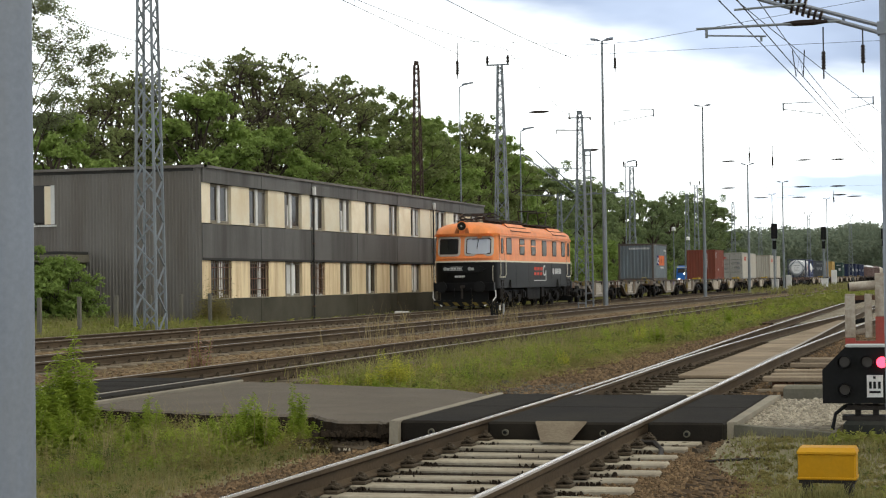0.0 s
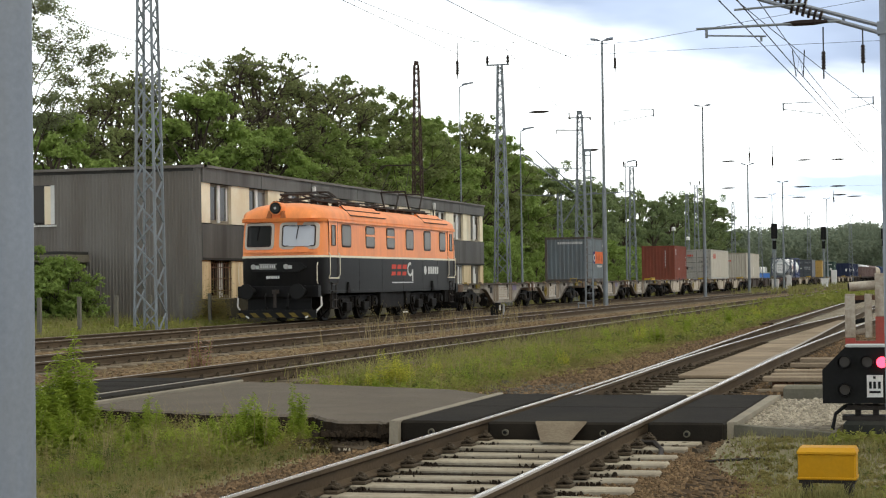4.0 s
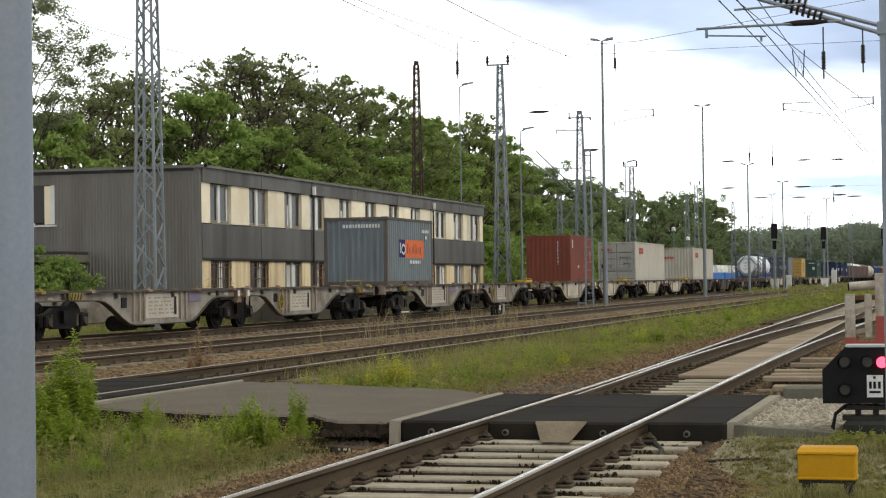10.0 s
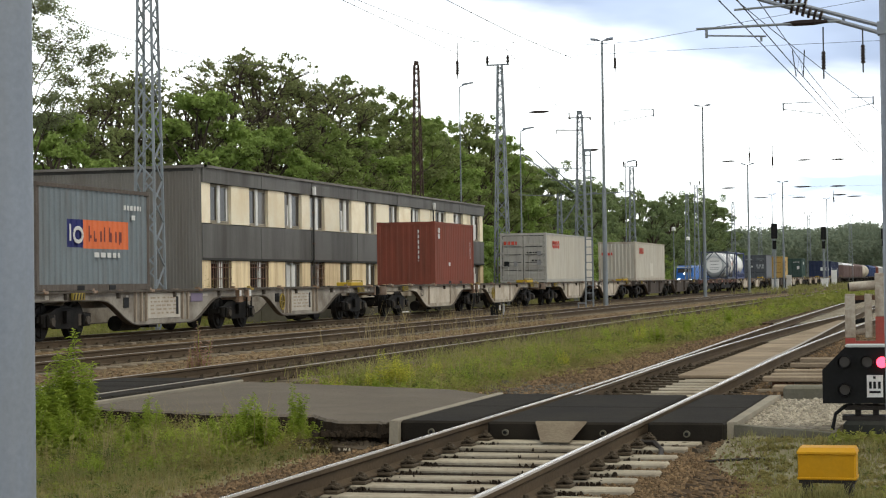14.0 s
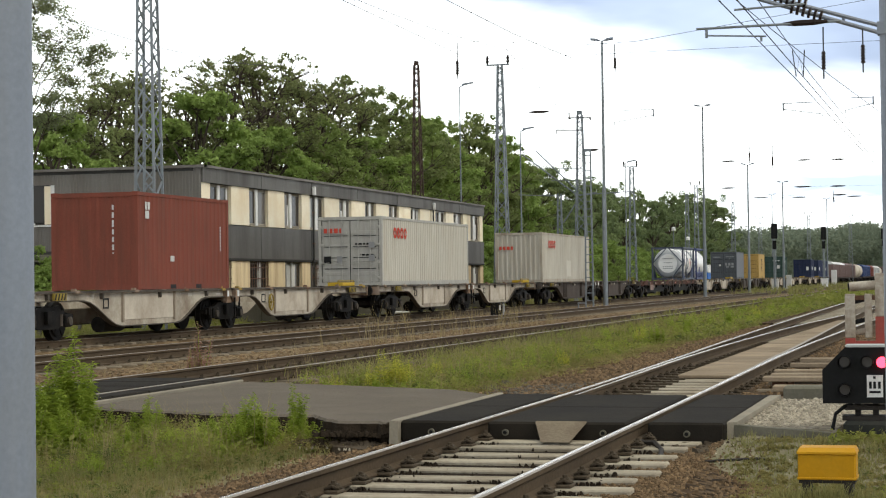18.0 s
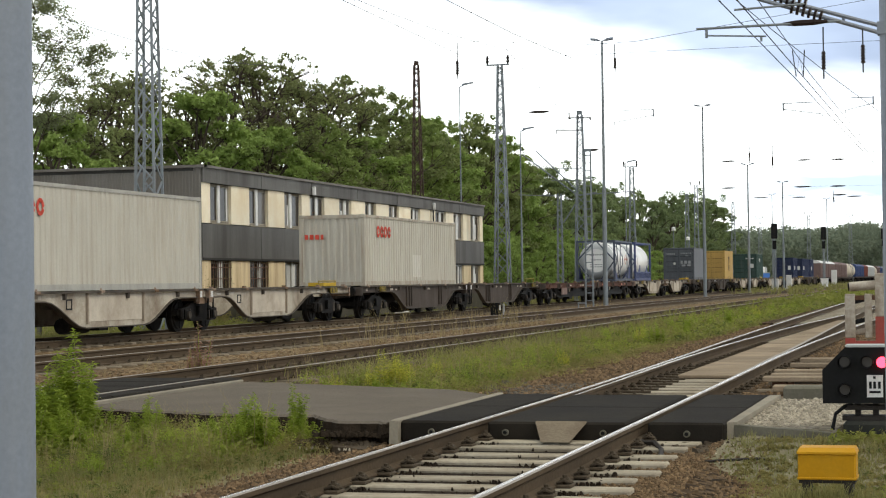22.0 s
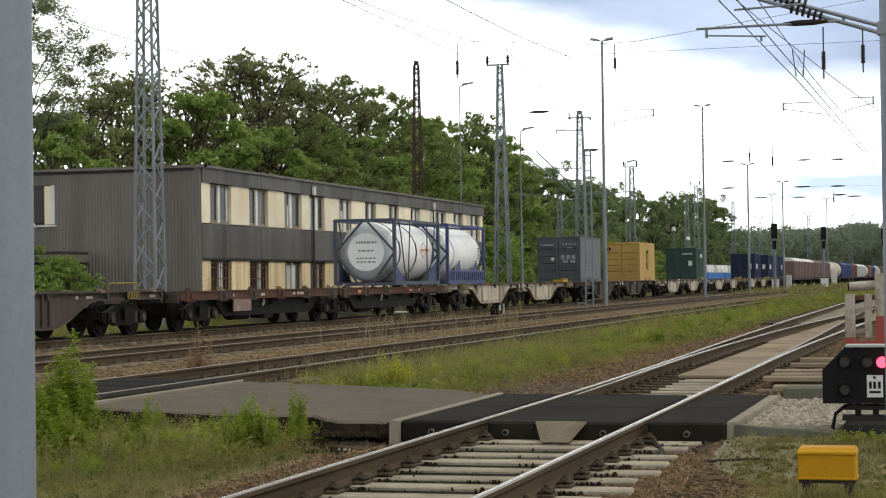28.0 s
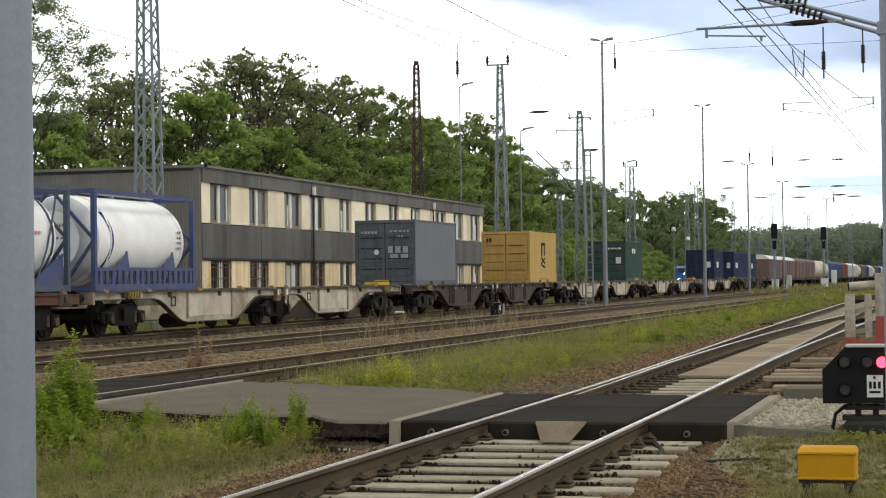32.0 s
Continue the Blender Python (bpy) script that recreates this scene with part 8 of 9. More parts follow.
P_PEDESTAL = mat("dark_grey_box_paint", (0.03, 0.032, 0.028), 0.6, 0, 0.3, 3, 30, 0.1, (0.055, 0.05, 0.04), 0.6, 2.5)
sg = thing("shunting_signal", "black low shunting signal with glowing red light and white plate", "railway signal", pose(16.4, 0.72, -0.33))
part("pedestal", MB().box(-0.2, 0.35, -0.45, 0.27, 0.0, 0.36, bevel=0.03), P_PEDESTAL, sg, "dark cable box as pedestal")
part("bracket", MB().bar((0, 0.15, 0.34), (0, 0.15, 0.55), 0.05).bar((0, 0.0, 0.34), (0, 0.0, 0.55), 0.05).bar((0, -0.2, 0.34), (0, -0.2, 0.55), 0.05).box(-0.1, 0.1, -0.3, 0.28, 0.36, 0.40).box(-0.1, 0.12, -0.32, 0.26, 0.45, 0.49), M_DARKSTEEL, sg)
hd = part("signal_head", MB().prism([(-0.34, 0.51), (0.44, 0.51), (0.44, 0.80), (0.24, 1.0), (-0.34, 1.0)], -0.16, 0.2, "x"), M_BLACK, sg, "black chamfered signal head")
part("head_rim", MB().prism([(-0.345, 0.995), (0.235, 0.995), (0.245, 1.012), (-0.345, 1.012)], -0.18, 0.2, "x"), P_PALEGREY, hd)
for yy, zz in ((0.25, 0.87), (0.06, 0.87), (0.25, 0.63)):
    hood = MB()
    n = 14
    for k in range(n):
        a0, a1 = math.pi * 2 * k / n, math.pi * 2 * (k + 1) / n
        hood.quad((-0.24, yy + 0.055 * math.cos(a0), zz + 0.055 * math.sin(a0)), (-0.24, yy + 0.055 * math.cos(a1), zz + 0.055 * math.sin(a1)), (-0.16, yy + 0.055 * math.cos(a1), zz + 0.055 * math.sin(a1)), (-0.16, yy + 0.055 * math.cos(a0), zz + 0.055 * math.sin(a0)))
    ln = part("lens_hood", hood, M_BLACK, hd)
    part("lens", MB().tube((-0.165, yy, zz), (-0.18, yy, zz), 0.045, n=16), M_GLASSGREY, ln, "unlit grey lens")
part("red_lens", MB().tube((-0.16, -0.065, 0.865), (-0.19, -0.065, 0.865), 0.047, n=20), M_LAMPRED, hd, "glowing red light")
pt = part("number_plate", MB().box(-0.172, -0.16, -0.07, 0.065, 0.565, 0.755), M_WHITE, hd, "white plate with dark bars")
m = MB()
for k, y in enumerate((0.035, 0.0, -0.04)):
    m.box(-0.176, -0.172, y - 0.011, y + 0.011, 0.64, 0.70)
m.box(-0.176, -0.172, -0.05, 0.045, 0.60, 0.62).box(-0.176, -0.172, -0.01, 0.012, 0.725, 0.745)
part("plate_bars", m, M_BLACK, pt)
part("cable", MB().path([(-0.05, 0.2, 0.5), (-0.1, 0.26, 0.48), (-0.12, 0.335, 0.42), (-0.12, 0.36, 0.3), (-0.1, 0.355, 0.0)], 0.016, n=8), M_BLACK, sg, "black bent cable")

br = thing("white_red_barrier", "worn white and red painted barrier stand with a rolled top", "barrier", pose(24.0, 1.17, -0.33))
part("post", MB().box(-0.06, 0.06, 0.12, 0.245, 0.82, 1.38, bevel=0.01), M_DIRTYWHITE, br)
part("post", MB().box(-0.06, 0.06, -0.09, 0.0, 0.82, 1.38, bevel=0.01), M_DIRTYWHITE, br)
part("post", MB().box(-0.06, 0.06, -0.25, -0.13, 1.09, 1.64, bevel=0.01), M_DIRTYWHITE, br)
part("red_foot", MB().box(-0.058, 0.058, 0.12, 0.245, 0.0, 0.82), M_RED, br)
part("red_foot", MB().box(-0.058, 0.058, -0.13, 0.118, 0.0, 0.78), M_RED, br)
part("red_foot", MB().box(-0.064, 0.058, -0.25, -0.132, 0.0, 1.09), M_RED, br)
part("roll", MB().tube((-0.02, 0.19, 1.47), (0.02, -0.13, 1.49), 0.06, n=16).tube((0.02, -0.13, 1.49), (0.06, -0.4, 1.5), 0.055, n=16), M_DIRTYWHITE, br, "white tube on top", smooth=True)
# black disc paints the shade inside the tube's open end
part("roll_end", MB().tube((-0.022, 0.205, 1.468), (-0.02, 0.185, 1.47), 0.05, n=14), M_BLACK, br)
for k in range(4):
    z = 0.86 + k * 0.13
    part("striped_slat", MB().add([(0, 0.12, z), (0, -0.0, z + 0.03), (0, -0.0, z + 0.09), (0, 0.12, z + 0.06), (0.02, 0.12, z), (0.02, 0.0, z + 0.03), (0.02, 0.0, z + 0.09), (0.02, 0.12, z + 0.06)], [(0, 1, 2, 3), (7, 6, 5, 4), (0, 4, 5, 1), (3, 2, 6, 7)]), M_BLACK if k % 2 else M_DIRTYWHITE, br)
part("cross_bar", MB().box(-0.03, 0.03, -0.13, 0.12, 1.3, 1.36), M_RUST, br)

yb = thing("yellow_box", "yellow metal cable box on short dark feet", "cable box", pose(13.65, 0.945, -0.33))
part("body", MB().box(-0.14, 0.14, -0.205, 0.205, 0.145, 0.335, bevel=0.012), M_YELLOW, yb, "yellow box body")
part("lid", MB().loft([[(-0.15, -0.212, 0.33), (0.15, -0.212, 0.33), (0.15, 0.212, 0.33), (-0.15, 0.212, 0.33)], [(-0.148, -0.21, 0.345), (0.148, -0.21, 0.345), (0.148, 0.21, 0.345), (-0.148, 0.21, 0.345)], [(-0.09, -0.195, 0.372), (0.13, -0.195, 0.372), (0.13, 0.195, 0.372), (-0.09, 0.195, 0.372)]]), M_YELLOW, yb, "yellow lid with a sloping edge")
part("rim", MB().box(-0.147, 0.147, -0.211, 0.211, 0.145, 0.163, bevel=0.004), M_YELLOW, yb)
for y in (-0.15, 0.15):
    part("foot", MB().box(-0.12, 0.12, y - 0.03, y + 0.03, 0, 0.12), M_DARKSTEEL, yb)
part("base_rail", MB().box(-0.13, 0.13, -0.2, 0.2, 0.12, 0.145), M_DARKSTEEL, yb)

# point machine boards and cross timbers beside the points
for x, y0, y1, hh in ((22.2, 1.0, 2.5, 0.06), (23.4, 0.9, 2.5, 0.08), (24.6, 1.3, 2.45, 0.12), (25.8, 1.2, 2.5, 0.07), (27.2, 1.1, 2.5, 0.09), (21.0, 1.2, 1.9, 0.14)):
    solid("timber", MB().box(-0.16, 0.16, 0, y1 - y0, 0, 0.12 + hh, bevel=0.02), M_SLEEPER2, "weathered long timber beside the points", "timber", pose(x, y0, -0.33, 0, 0, 1.5), group="timbers at the points")
for x, y0, y1, z in ((22.6, 1.25, 2.2, -0.1), (23.9, 1.0, 2.45, -0.06), (24.4, 1.15, 2.4, -0.05), (26.4, 1.3, 2.55, -0.1), (28.4, 1.2, 2.5, -0.1), (30.2, 1.1, 2.5, -0.1)):
    solid("plank", MB().box(-0.14, 0.14, 0, y1 - y0, 0, 0.07, bevel=0.012), M_BOARD, "weathered brown plank across the timbers beside the points", "plank", pose(x, y0, z, 0, 0, 2.0), group="planks at the points")
    for y in (y0 + 0.12, y1 - 0.3):
        solid("chock", MB().box(-0.12, 0.12, 0, 0.18, 0, z + 0.33, bevel=0.01), M_RUST, "rusty chock under a plank beside the points", "chock", pose(x, y, -0.33), group="chocks at the points")
solid("concrete_block", MB().box(-0.16, 0.16, -0.24, 0.24, 0, 0.4, bevel=0.025), M_MOSSY, "mossy concrete block at the end of the gravel", "block", pose(20.75, 1.66, -0.33))
pm = thing("point_motor", "low rusty point motor with rods beside the points", "point machine", pose(16.0, 2.35, -0.33))
part("rod", MB().path([(0.0, 0.5, 0.17), (-0.25, 0.2, 0.2), (-0.5, 0.1, 0.16), (-0.9, 0.05, 0.14)], 0.022), M_DARKSTEEL, pm)
part("clamp", MB().box(-0.06, 0.06, 0.32, 0.46, 0.08, 0.2, bevel=0.02), M_DARKSTEEL, pm)
solid("rod", MB().path([(0.0, 0.22, -0.015), (0.01, 0.02, 0.0), (0.03, -0.2, 0.012), (0.06, -0.36, 0.0)], 0.011, n=6), M_DARKSTEEL, "dark thin rod lying on the grass", "rod", pose(15.15, 1.82, float(bank(15.15, 1.82)) + 0.012))

# fence behind the main track and white cabinets far along the yard
M_FENCE = mat("old_dark_concrete", (0.15, 0.14, 0.115), 0.95, 0, 0.25, 2, 30, 0.2)
for k in range(7):
    solid("fence_post", MB().box(-0.055, 0.055, -0.055, 0.055, 0, 1.3, bevel=0.012), M_FENCE, "old grey concrete fence post in the grass", "fence post", pose(44.3 + k * 2.45, 24.9, -0.33, 0, rt0.uniform(-2, 2), 0), group="fence posts")
for x, y, w, h in ((203.0, 19.36, 0.75, 1.38), (225.0, 19.84, 0.60, 1.81), (226.0, 15.70, 0.85, 1.35), (282.0, 18.16, 0.80, 2.53)):
    cb = thing("white_cabinet", "small white trackside cabinet in the grass", "cabinet", pose(x, y, -0.33), group="trackside cabinets")
    part("body", MB().box(-0.25, 0.25, -w / 2, w / 2, 0, h - 0.06, bevel=0.02), M_WHITE, cb)
    part("lid", MB().box(-0.28, 0.28, -w / 2 - 0.03, w / 2 + 0.03, h - 0.06, h, bevel=0.015), M_WHITE, cb)
solid("concrete_box", MB().box(-0.2, 0.2, -0.3, 0.3, 0, 0.2, bevel=0.03), M_WHITE, "small pale box beside the building", "box", pose(80.0, 24.4, -0.25))

# parked blue locomotive with car carriers on a track beyond the train
P_PARKBLUE = mat("bright_blue_loco_paint", (0.035, 0.16, 0.52), 0.4, 0, 0.08, 1, 20, 0.02)
pk = thing("blue_locomotive", "parked bright blue electric locomotive with lit headlights", "locomotive", pose(322.0, 46.4, -0.33, 0, 0, 0))
part("lower_body", MB().box(0.2, 18, -1.5, 1.5, 0.9, 2.3, bevel=0.1), P_PARKBLUE, pk)
part("upper_body", MB().loft([[(0.2, -1.5, 2.3), (18, -1.5, 2.3), (18, 1.5, 2.3), (0.2, 1.5, 2.3)], [(0.7, -1.4, 3.5), (17.5, -1.4, 3.5), (17.5, 1.4, 3.5), (0.7, 1.4, 3.5)], [(1.0, -1.1, 3.8), (17.2, -1.1, 3.8), (17.2, 1.1, 3.8), (1.0, 1.1, 3.8)]]), P_PARKBLUE, pk)
part("windscreen", MB().loft([[(0.25, -1.25, 2.55), (0.25, 1.25, 2.55), (0.54, 1.2, 3.3), (0.54, -1.2, 3.3)], [(0.2, -1.25, 2.55), (0.2, 1.25, 2.55), (0.5, 1.2, 3.3), (0.5, -1.2, 3.3)]]), M_GLASS, pk)
part("roof_line", MB().box(0.6, 1.0, -1.42, 1.42, 3.45, 3.6), M_WHITE, pk)
for y, z in ((-1.05, 1.35), (1.05, 1.35), (0, 2.4)):
    part("headlight", MB().tube((0.2, y, z), (0.12, y, z), 0.2 if z < 2 else 0.16, n=12), M_HEADLIGHT, pk, "lit white headlight")
part("underframe", MB().box(1, 17, -1.2, 1.2, 0.0, 0.9), P_BOGIE, pk)
part("pantograph", MB().tube((4, -0.6, 3.9), (5.5, -0.5, 4.6), 0.06).tube((4, 0.6, 3.9), (5.5, 0.5, 4.6), 0.06).tube((5.5, -0.9, 4.6), (5.5, 0.9, 4.6), 0.06), M_DARKSTEEL, pk)
for x in (395.0, 414.0):
    copy_thing(pk, pose(x, 46.4, -0.33))
for k, cx in enumerate((342.0, 368.5, 433.0)):
    cc = thing("car_carrier", "parked two-deck car carrier wagon loaded with pale cars", "freight wagon", pose(cx, 46.4, -0.33), group="car carriers")
    part("lower_deck", MB().box(0.3, 25, -1.4, 1.4, 0.8, 1.1), P_PALEGREY, cc)
    for x in (2.0, 12.6, 23.2):
        part("bogie", MB().box(x - 1.2, x + 1.2, -1.2, 1.2, 0.0, 0.8, bevel=0.1), P_BOGIE, cc)
    part("upper_deck", MB().box(0.3, 25, -1.4, 1.4, 2.55, 2.7), P_PALEGREY, cc)
    for j in range(8):
        part("side_panel", MB().box(0.4 + 3.07 * j, 3.4 + 3.07 * j, -1.44, -1.36, 1.1, 2.5, bevel=0.02), P_PARKBLUE, cc, "bright blue side panel")
    part("end_panel", MB().box(0.3, 0.4, -1.36, 1.36, 1.1, 2.6), P_PARKBLUE, cc)
    for j in range(5):
        for z in (2.7,):
            body = MB().prism([(0, 0.0), (0, 0.7), (0.9, 0.85), (1.5, 1.35), (3.0, 1.38), (3.9, 0.9), (4.1, 0.75), (4.1, 0.0)], -0.85, 0.85, "y")
            solid("car", body, M_WHITE if (j + k) % 3 else P_PALEGREY, "pale new car carried on the wagon", "car", pose(cx + 0.6 + 4.8 * j, 46.4, -0.33 + z), group="carried cars")


# ---- trees and plants ----
def leaf_cloud(centres, radii, per, size, rng):
    """Leaf quads scattered about clump centres; returns vertices and faces."""
    c = np.repeat(np.asarray(centres), per, axis=0)
    r = np.repeat(np.asarray(radii), per)
    n = len(c)
    d = rng.normal(size=(n, 3))
    d /= np.linalg.norm(d, axis=1)[:, None]
    p = c + d * (r * rng.random(n) ** 0.5)[:, None] * np.array([1, 1, 0.75])
    u = rng.normal(size=(n, 3))
    u[:, 2] *= 0.6
    u /= np.linalg.norm(u, axis=1)[:, None]
    w = np.cross(u, rng.normal(size=(n, 3)))
    w /= np.linalg.norm(w, axis=1)[:, None]
    s = size * (0.6 + 0.8 * rng.random(n))
    a = u * s[:, None]
    b = w * (s * 0.55)[:, None]
    v = np.stack([p - a, p + b * 0.9, p + a, p - b * 0.9], 1).reshape(-1, 3)
    f = np.arange(4 * n).reshape(-1, 4)
    return v, f


def fast_mesh(name, v, f, material):
    me = bpy.data.meshes.new(name)
    k = f.shape[1]
    me.vertices.add(len(v))
    me.vertices.foreach_set("co", np.asarray(v, dtype=np.float32).ravel())
    me.loops.add(f.size)
    me.loops.foreach_set("vertex_index", f.astype(np.int32).ravel())
    me.polygons.add(len(f))
    me.polygons.foreach_set("loop_start", np.arange(0, f.size, k, dtype=np.int32))
    me.polygons.foreach_set("loop_total", np.full(len(f), k, dtype=np.int32))
    me.materials.append(material)
    me.update(calc_edges=True)
    me.validate()
    return me


def leaf_tris(centres, radii, per, size, rng, flat=0.7):
    """Small pointed leaves round clump centres, turned outward and up; returns vertices and faces."""
    c = np.repeat(np.asarray(centres), per, axis=0)
    r = np.repeat(np.asarray(radii), per)
    n = len(c)
    d = rng.normal(size=(n, 3))
    d /= np.linalg.norm(d, axis=1)[:, None]
    p = c + d * (r * rng.random(n) ** 0.4)[:, None] * np.array([1, 1, flat])
    nrm = d * 0.7 + np.array([0, 0, 0.5]) + rng.normal(0, 0.45, (n, 3))
    nrm /= np.linalg.norm(nrm, axis=1)[:, None]
    t = np.cross(nrm, rng.normal(size=(n, 3)))
    t /= np.linalg.norm(t, axis=1)[:, None]
    w = np.cross(nrm, t)
    k = (size * (0.55 + 0.9 * rng.random(n)))[:, None]
    v = np.stack([p - t * k * 0.5 - w * k * 0.4, p - t * k * 0.3 + w * k * 0.48, p + t * k * 0.75], 1).reshape(-1, 3)
    return v, np.arange(3 * n).reshape(-1, 3)


def tree(seed, h, spread, leafm, label, tips=26, subs=8, twigs=4, per=26, size=0.21, low=0.18, airy=0.0, girth=1.0, clump=1.0):
    """A broadleaf tree: tapered bent trunk, limbs that fork twice, and leaves in small clumps on the twigs. airy: the share of bare twigs."""
    rng = np.random.default_rng(seed)
    rnd = random.Random(seed)
    t = thing("tree", label, "tree", group="trees at the edge of the yard")
    wood = MB()
    top = Vector((rnd.uniform(-0.6, 0.6), rnd.uniform(-0.6, 0.6), h * 0.66))
    bend = top * 0.5 + Vector((rnd.uniform(-0.3, 0.3), rnd.uniform(-0.3, 0.3), 0))
    wood.tube((0, 0, -0.3), tuple(bend), h * 0.021 * girth, h * 0.015 * girth, n=8).tube(tuple(bend), tuple(top), h * 0.015 * girth, h * 0.008 * girth, n=8)
    cen, rad = [], []
    for k in range(tips):
        u = k / (tips - 1)
        z = h * (low + (0.92 - low) * u)
        prof = math.sin(math.pi * min(1, max(0.06, (u * 0.86 + 0.12)))) ** 0.7
        a = k * 2.4 + rnd.uniform(-0.5, 0.5)
        rr = spread * prof * rnd.uniform(0.5, 1.0)
        tip = Vector((rr * math.cos(a), rr * math.sin(a), z * rnd.uniform(0.93, 1.06)))
        root = Vector((0, 0, 0)).lerp(top, min(1, max(0.22, (z - 0.28 * h) / (h * 0.62))))
        mid = root.lerp(tip, 0.55) + Vector((rnd.uniform(-0.3, 0.3), rnd.uniform(-0.3, 0.3), 0.05 * h))
        wood.tube(tuple(root), tuple(mid), h * 0.0075 * girth, h * 0.005 * girth, n=6).tube(tuple(mid), tuple(tip), h * 0.005 * girth, h * 0.0028 * girth, n=5)
        br = spread * rnd.uniform(0.26, 0.44)
        for j in range(subs):
            d = Vector(rng.normal(size=3)).normalized()
            d.z = d.z * 0.8 + 0.25
            q = tip + Vector((d.x, d.y, d.z * 0.8)) * br * rnd.uniform(0.5, 1.0)
            wood.tube(tuple(mid.lerp(tip, rnd.uniform(0.45, 1))), tuple(q), h * 0.0026 * min(1, girth + 0.1), h * 0.0014 * min(1, girth + 0.1), n=4, cap=False)
            bare = rnd.random() < airy
            for i in range(twigs):
                e = Vector(rng.normal(size=3)).normalized() * br * 0.42 * rnd.uniform(0.5, 1.1)
                e.z = abs(e.z) * 0.8 - 0.1
                if i < 2:
                    wood.tube(tuple(q), tuple(q + e), h * 0.0014, h * 0.0006, n=3, cap=False)
                if not (bare and i) and rnd.random() > airy * 0.5:
                    cen.append(tuple(q + e))
                    rad.append(spread * rnd.uniform(0.05, 0.105) * clump)
    part("trunk", wood.raw("trunk", M_BARK), None, t, "dark forking trunk with limbs")
    v, f = leaf_tris(cen, rad, per, size, rng)
    part("crown", fast_mesh("crown", v, f, leafm), None, t)
    return t


T_OAK = tree(1, 15.0, 4.9, M_LEAF[0], "tall dark-leaved oak with open upper branches", airy=0.1)
T_ROB = tree(2, 15.0, 4.3, M_LEAF[1], "light green robinia with loose foliage", size=0.18, per=30, airy=0.08)
T_MAP = tree(3, 14.0, 4.6, M_LEAF[2], "bright green maple with a dense crown", size=0.2, per=30, low=0.12, clump=1.15)
# darker leaf colour paints in crowns standing backlit against the sky
T_OPEN = tree(4, 16.0, 4.6, leafmat("backlit_dark_leaves", (0.135, 0.155, 0.065), (0.27, 0.295, 0.12)), "thin-crowned tree with bare upper twigs", 34, 10, 4, 11, 0.17, 0.26, 0.3, 1.0, 0.75)
T_HIGH = tree(6, 16.0, 3.7, leafmat("grey_olive_leaves", (0.15, 0.18, 0.09), (0.28, 0.31, 0.16)), "tall thin tree with loose hanging foliage", 18, 8, 4, 60, 0.085, 0.58, 0.12, 0.3, 1.55)
# haze of distance is painted into the greyed leaf colours of these two
T_FAR = tree(8, 15.0, 4.6, leafmat("haze_grey_green_leaves", (0.14, 0.185, 0.085), (0.26, 0.32, 0.15)), "tree far along the yard, its leaf colour greyed for haze", 30, 8, 4, 24, 0.22, 0.1, 0.0, 1.0, 1.35)
T_FARB = tree(9, 15.0, 4.4, leafmat("haze_dull_green_leaves", (0.15, 0.20, 0.085), (0.28, 0.34, 0.15)), "tree far along the yard, its leaf colour dulled for haze", 28, 8, 4, 24, 0.22, 0.12, 0.04, 1.0, 1.3)
B_BUSH = tree(5, 5.0, 2.6, M_LEAF[2], "dense green shrub at the edge of the wood", 14, 6, 3, 18, 0.17, 0.1, clump=1.5)
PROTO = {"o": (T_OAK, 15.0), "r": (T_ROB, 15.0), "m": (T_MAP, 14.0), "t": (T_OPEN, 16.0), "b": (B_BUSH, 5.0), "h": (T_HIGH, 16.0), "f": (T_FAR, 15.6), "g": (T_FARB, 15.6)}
used = set()
rt = random.Random(77)


def plant(kind, x, y, h):
    p, h0 = PROTO[kind]
    s = h / h0
    if kind not in used:
        used.add(kind)
        p.matrix_basis = Matrix.LocRotScale((x, y, -0.4), Euler((0, 0, 0)), (s, s, s))
        return p
    z = s * rt.uniform(0.95, 1.05)
    return copy_thing(p, Matrix.LocRotScale((x, y, -0.4), Euler((0, 0, rt.uniform(0, 6.28))), (s, s, z)) @ Matrix.Diagonal((1 / p.scale[0], 1 / p.scale[1], 1 / p.scale[2], 1)))


